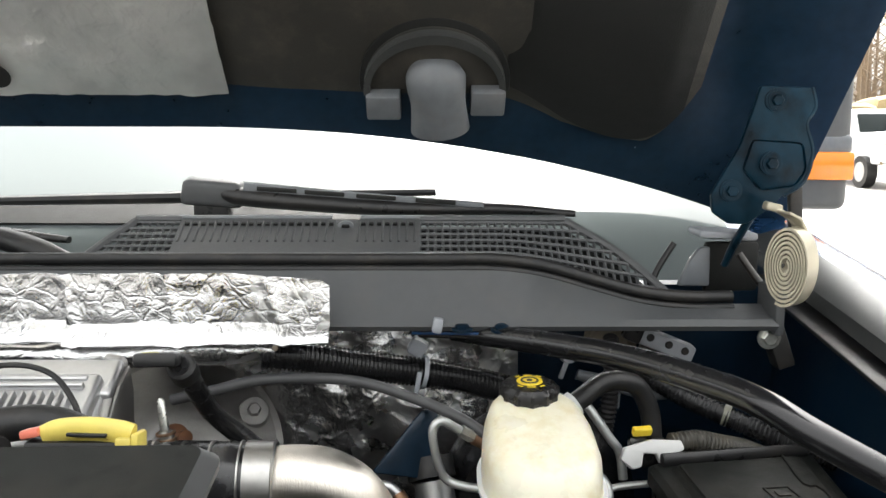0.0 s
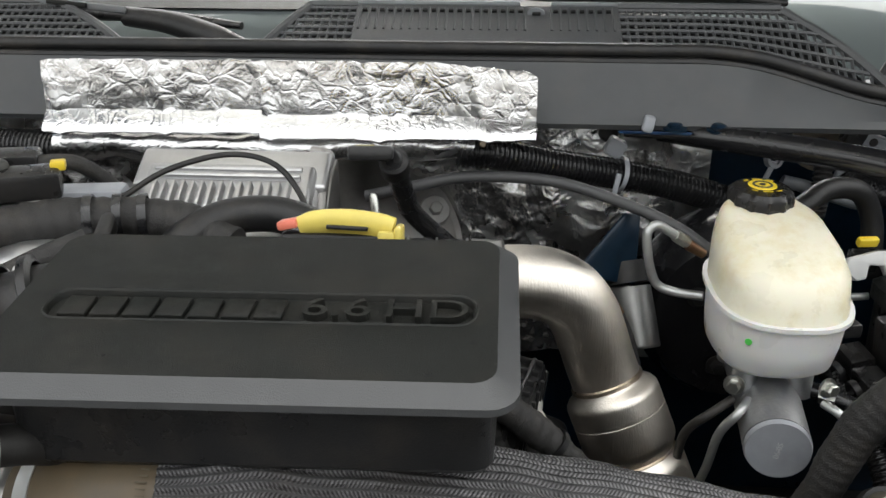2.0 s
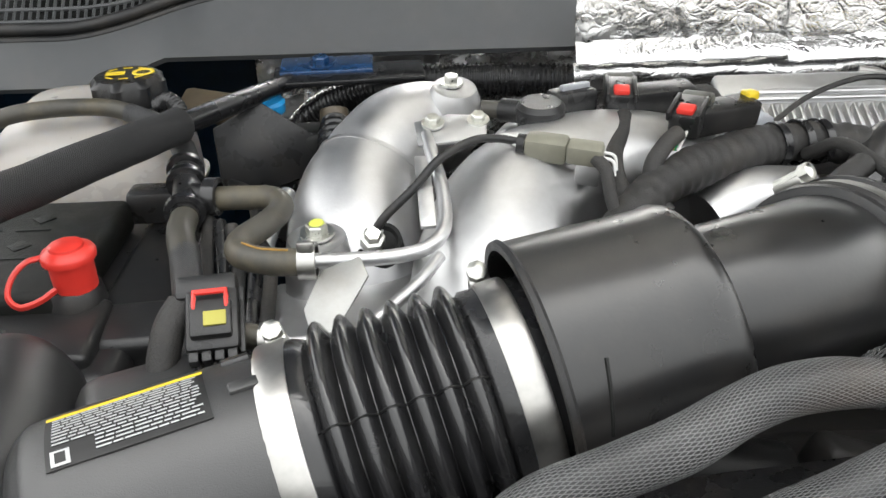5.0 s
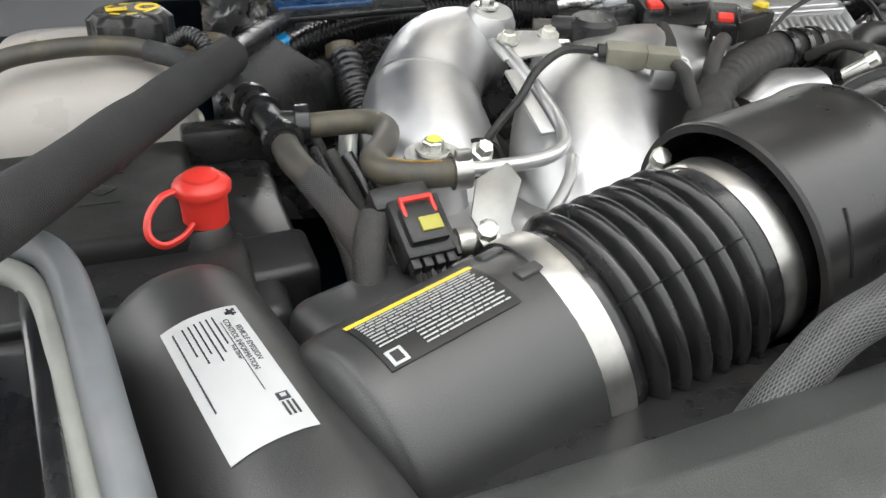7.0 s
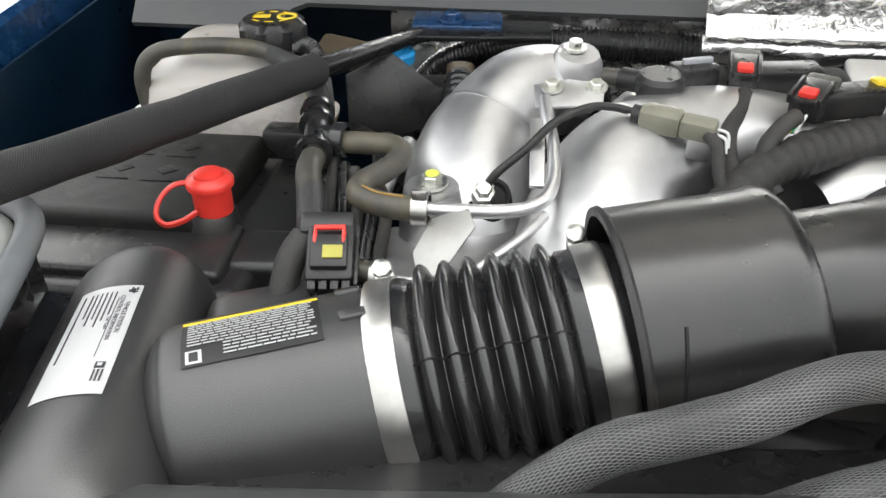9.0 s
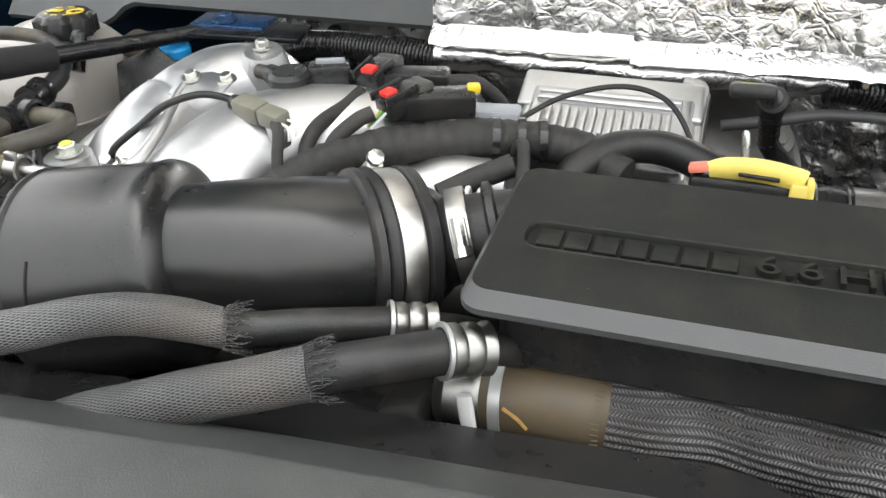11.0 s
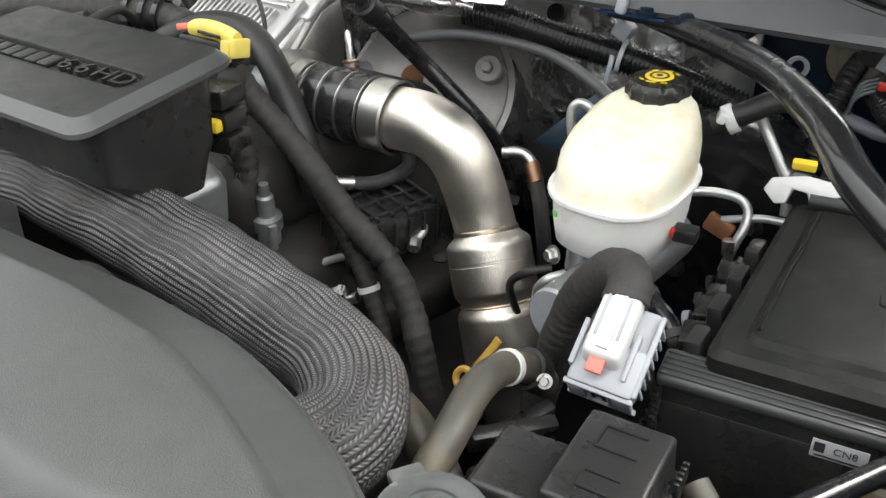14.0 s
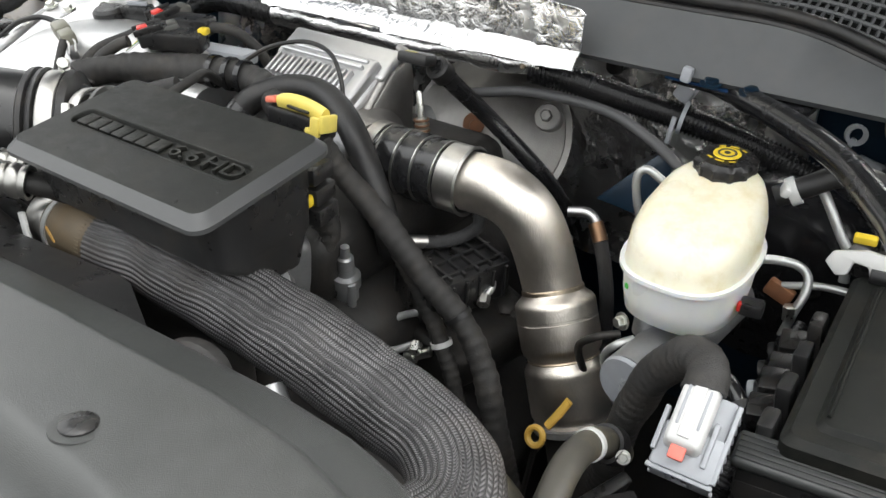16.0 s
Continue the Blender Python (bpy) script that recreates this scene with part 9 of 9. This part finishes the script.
# clip on the radiator cover and things below it
g = group_at("push_clip", (-0.052, 0.254, 1.29), "black round push clip in the radiator cover", "clip")
part("head", turned([(-0.004, 0.012), (0.001, 0.0118), (0.002, 0.0105), (0.0025, 0.004)], (-0.052, 0.254, 1.3085), (0, 0.1, 1), 26), PLASTIC, g)
part("seat", turned([(-0.004, 0.018), (0.0, 0.0175), (0.0002, 0.0125)], (-0.052, 0.254, 1.3080), (0, 0.1, 1), 30), SHROUD, g)
g = group_at("fan_motor_plug", (0.0, 0.41, 1.09), "black connectors and pale bracket below the charge hose", "connector")
part("block", rbox((0.05, 0.04, 0.05), pose(0.0, 0.40, 1.135, 0, 0, 20), 0.006), PLASTIC, g)
part("block_b", rbox((0.06, 0.03, 0.03), pose(-0.05, 0.41, 1.13, 0, 0, -10), 0.006), PLASTIC, g)
part("bracket", rbox((0.05, 0.012, 0.06), pose(0.035, 0.415, 1.10, 20, 10, 30), 0.003), ALU_DULL, g)
part("yellow_tie", sweep([(0.012, 0.378, 1.17), (0.014, 0.374, 1.155), (0.010, 0.372, 1.135)], 0.0015, n=6), YELLOW, g)
g = group_at("engine_bracket", (-0.50, 0.40, 1.13), "grimy cast bracket with bright bolts below the hoses", "bracket")
part("arm", rbox((0.12, 0.03, 0.03), pose(-0.50, 0.425, 1.195, 0, 25, 10), 0.008, 3), DARK, g)
part("leg", rbox((0.04, 0.03, 0.12), pose(-0.455, 0.435, 1.17, 0, -20, 0), 0.008, 3), DARK, g)
for x in (-0.54, -0.49, -0.455):
    hexbolt(g, (x, 0.408, 1.185 + (x + 0.5) * -0.4), (0, -1, 0.3), 0.008, 0.008)
g = group_at("fan_shroud", (-0.45, 0.37, 0.95), "black fan shroud ring deep behind the cover", "fan shroud")
part("ring", turned([(0, 0.27), (0.0, 0.30), (0.05, 0.30), (0.05, 0.28)], (-0.42, 0.34, 0.90), (0, 1, 0), 60, caps=False), PLASTIC, g)
g = group_at("air_pipe", (-0.62, 0.42, 1.1), "black plastic pipe under the intake duct", "pipe")
part("pipe", sweep([(-0.85, 0.42, 1.16), (-0.75, 0.45, 1.17), (-0.64, 0.46, 1.17), (-0.55, 0.46, 1.15)], 0.035, n=24), PLASTIC, g)

g = group_at("lamp_connector", (0.37, 0.64, 1.05), "dark ribbed socket on a rust-coloured plate", "connector")
part("plate", rbox((0.075, 0.006, 0.075), pose(0.388, 0.665, 1.118, -14, 0, 6), 0.002), RUST, g, "rust-coloured back plate")
part("socket", sweep([(0.387, 0.655, 1.115, 0.024), (0.386, 0.63, 1.098, 0.026), (0.383, 0.605, 1.075, 0.026)], n=28, ribs=(0.0012, 0.010)), BRASS_HOSE, g, "dusty ribbed socket")
part("lower_shell", sweep([(0.383, 0.605, 1.075, 0.026), (0.378, 0.58, 1.05, 0.029), (0.372, 0.56, 1.02, 0.029)], n=28), RUBBER_SHINE, g)

g = group_at("crank_pulley", (-0.17, 0.42, 1.0), "dark belt pulley behind the radiator cover", "pulley")
part("wheel", turned([(0, 0.03), (0.002, 0.038), (0.006, 0.040), (0.010, 0.037), (0.014, 0.040), (0.018, 0.037), (0.022, 0.040), (0.026, 0.035)], (-0.170, 0.405, 1.185), (0.1, -0.2, 0.1), 44), DARK, g)
hexbolt(g, (-0.178, 0.378, 1.19), (0, -1, 0.3), 0.011, 0.010)
g = group_at("engine_bracket", (-0.06, 0.41, 1.1), "dull cast bracket and bolts below the charge hose", "bracket")
part("arm", sweep([(-0.10, 0.43, 1.20, 0.012), (-0.075, 0.418, 1.17, 0.013), (-0.05, 0.405, 1.13, 0.014)], n=14), ALU_DULL, g)
part("plate", rbox((0.10, 0.012, 0.05), pose(-0.015, 0.425, 1.15, 20, 12, 10), 0.004), ALU_DULL, g)
part("lug", turned([(0, 0.014), (0.03, 0.014), (0.03, 0.008), (0.024, 0.008)], (-0.045, 0.42, 1.165), (0.2, -0.8, 0.5), 20), ALU, g)
part("lug", turned([(0, 0.011), (0.03, 0.011), (0.031, 0.006)], (0.012, 0.41, 1.14), (0.2, -0.8, 0.5), 18), ALU, g)
hexbolt(g, (-0.115, 0.425, 1.175), (0.1, -0.8, 0.5), 0.009, 0.008)
part("lower_hose", sweep([(0.03, 0.49, 1.155), (0.07, 0.50, 1.14), (0.11, 0.49, 1.12), (0.15, 0.47, 1.09)], 0.017, n=18), DUSTY_HOSE, g, "dusty hose below the sleeve")

g = group_at("fender_flange", (0.445, 0.50, 1.30), "blue painted fender flange with a grey seal", "flange")
part("tab", prism([(0.418, 0.56), (0.419, 0.50), (0.425, 0.455), (0.434, 0.446), (0.47, 0.452), (0.482, 0.56)], 0.008, pose(0, 0, 1.314), 0.003), BLUE, g, "blue painted tab")
part("seal", sweep([(0.457, 0.485, 1.315), (0.455, 0.43, 1.316), (0.453, 0.37, 1.316), (0.452, 0.30, 1.314)], 0.0135, n=18), GREY_RUBBER, g, "grey rubber seal")

g = group_at("booster_pipe", (0.19, 0.75, 1.05), "glossy black pipe with a hex union beside the master cylinder", "pipe")
part("pipe", sweep([(0.135, 0.77, 1.145), (0.16, 0.755, 1.142), (0.185, 0.735, 1.138), (0.20, 0.72, 1.12), (0.205, 0.715, 1.08), (0.205, 0.715, 1.0)], 0.008, n=14), BLACK_PAINT, g)
part("union", turned([(0, 0.010), (0.014, 0.010), (0.015, 0.007)], (0.145, 0.765, 1.144), (0.8, -0.5, 0), 6), ZINC, g)
part("ring", turned([(-0.004, 0.009), (-0.004, 0.013), (0.004, 0.013), (0.004, 0.009)], (0.193, 0.728, 1.13), (0.7, -0.6, -0.5), 20, caps=False), RUBBER, g)
g = group_at("harness_connector", (0.205, 0.80, 1.0), "stacked black harness connectors beside the fuse box", "connector")
for i in range(4):
    part("block", rbox((0.026, 0.03, 0.020), pose(0.212 - 0.003 * i, 0.73 + 0.036 * i, 1.135 + 0.006 * (i % 2), 10, -8, 12), 0.003), PLASTIC, g)
    part("ring", turned([(-0.003, 0.008), (-0.003, 0.011), (0.003, 0.011), (0.003, 0.008)], (0.196 - 0.003 * i, 0.725 + 0.036 * i, 1.128), (1, 0.2, 0.4), 18, caps=False), GREY_PLASTIC if i == 1 else RUBBER, g)
part("trunk", sweep([(0.19, 0.90, 1.12), (0.195, 0.83, 1.11), (0.20, 0.76, 1.10), (0.20, 0.70, 1.06), (0.19, 0.66, 1.0)], 0.013, n=16, ribs=(0.0013, 0.005)), RUBBER_SHINE, g, "corrugated trunk")
for k, (x0, x1) in enumerate(((0.06, 0.02), (0.075, 0.05), (0.14, 0.165))):
    line("brake_line", "pale steel brake line dropping from the master cylinder", [(x0, 0.745, 1.145), (x0 + (x1 - x0) * 0.5, 0.73, 1.14), (x1, 0.735, 1.115), (x1, 0.76, 1.06), (x1, 0.80, 0.99)], 0.0042, WHITE_LINE if k else DARK)
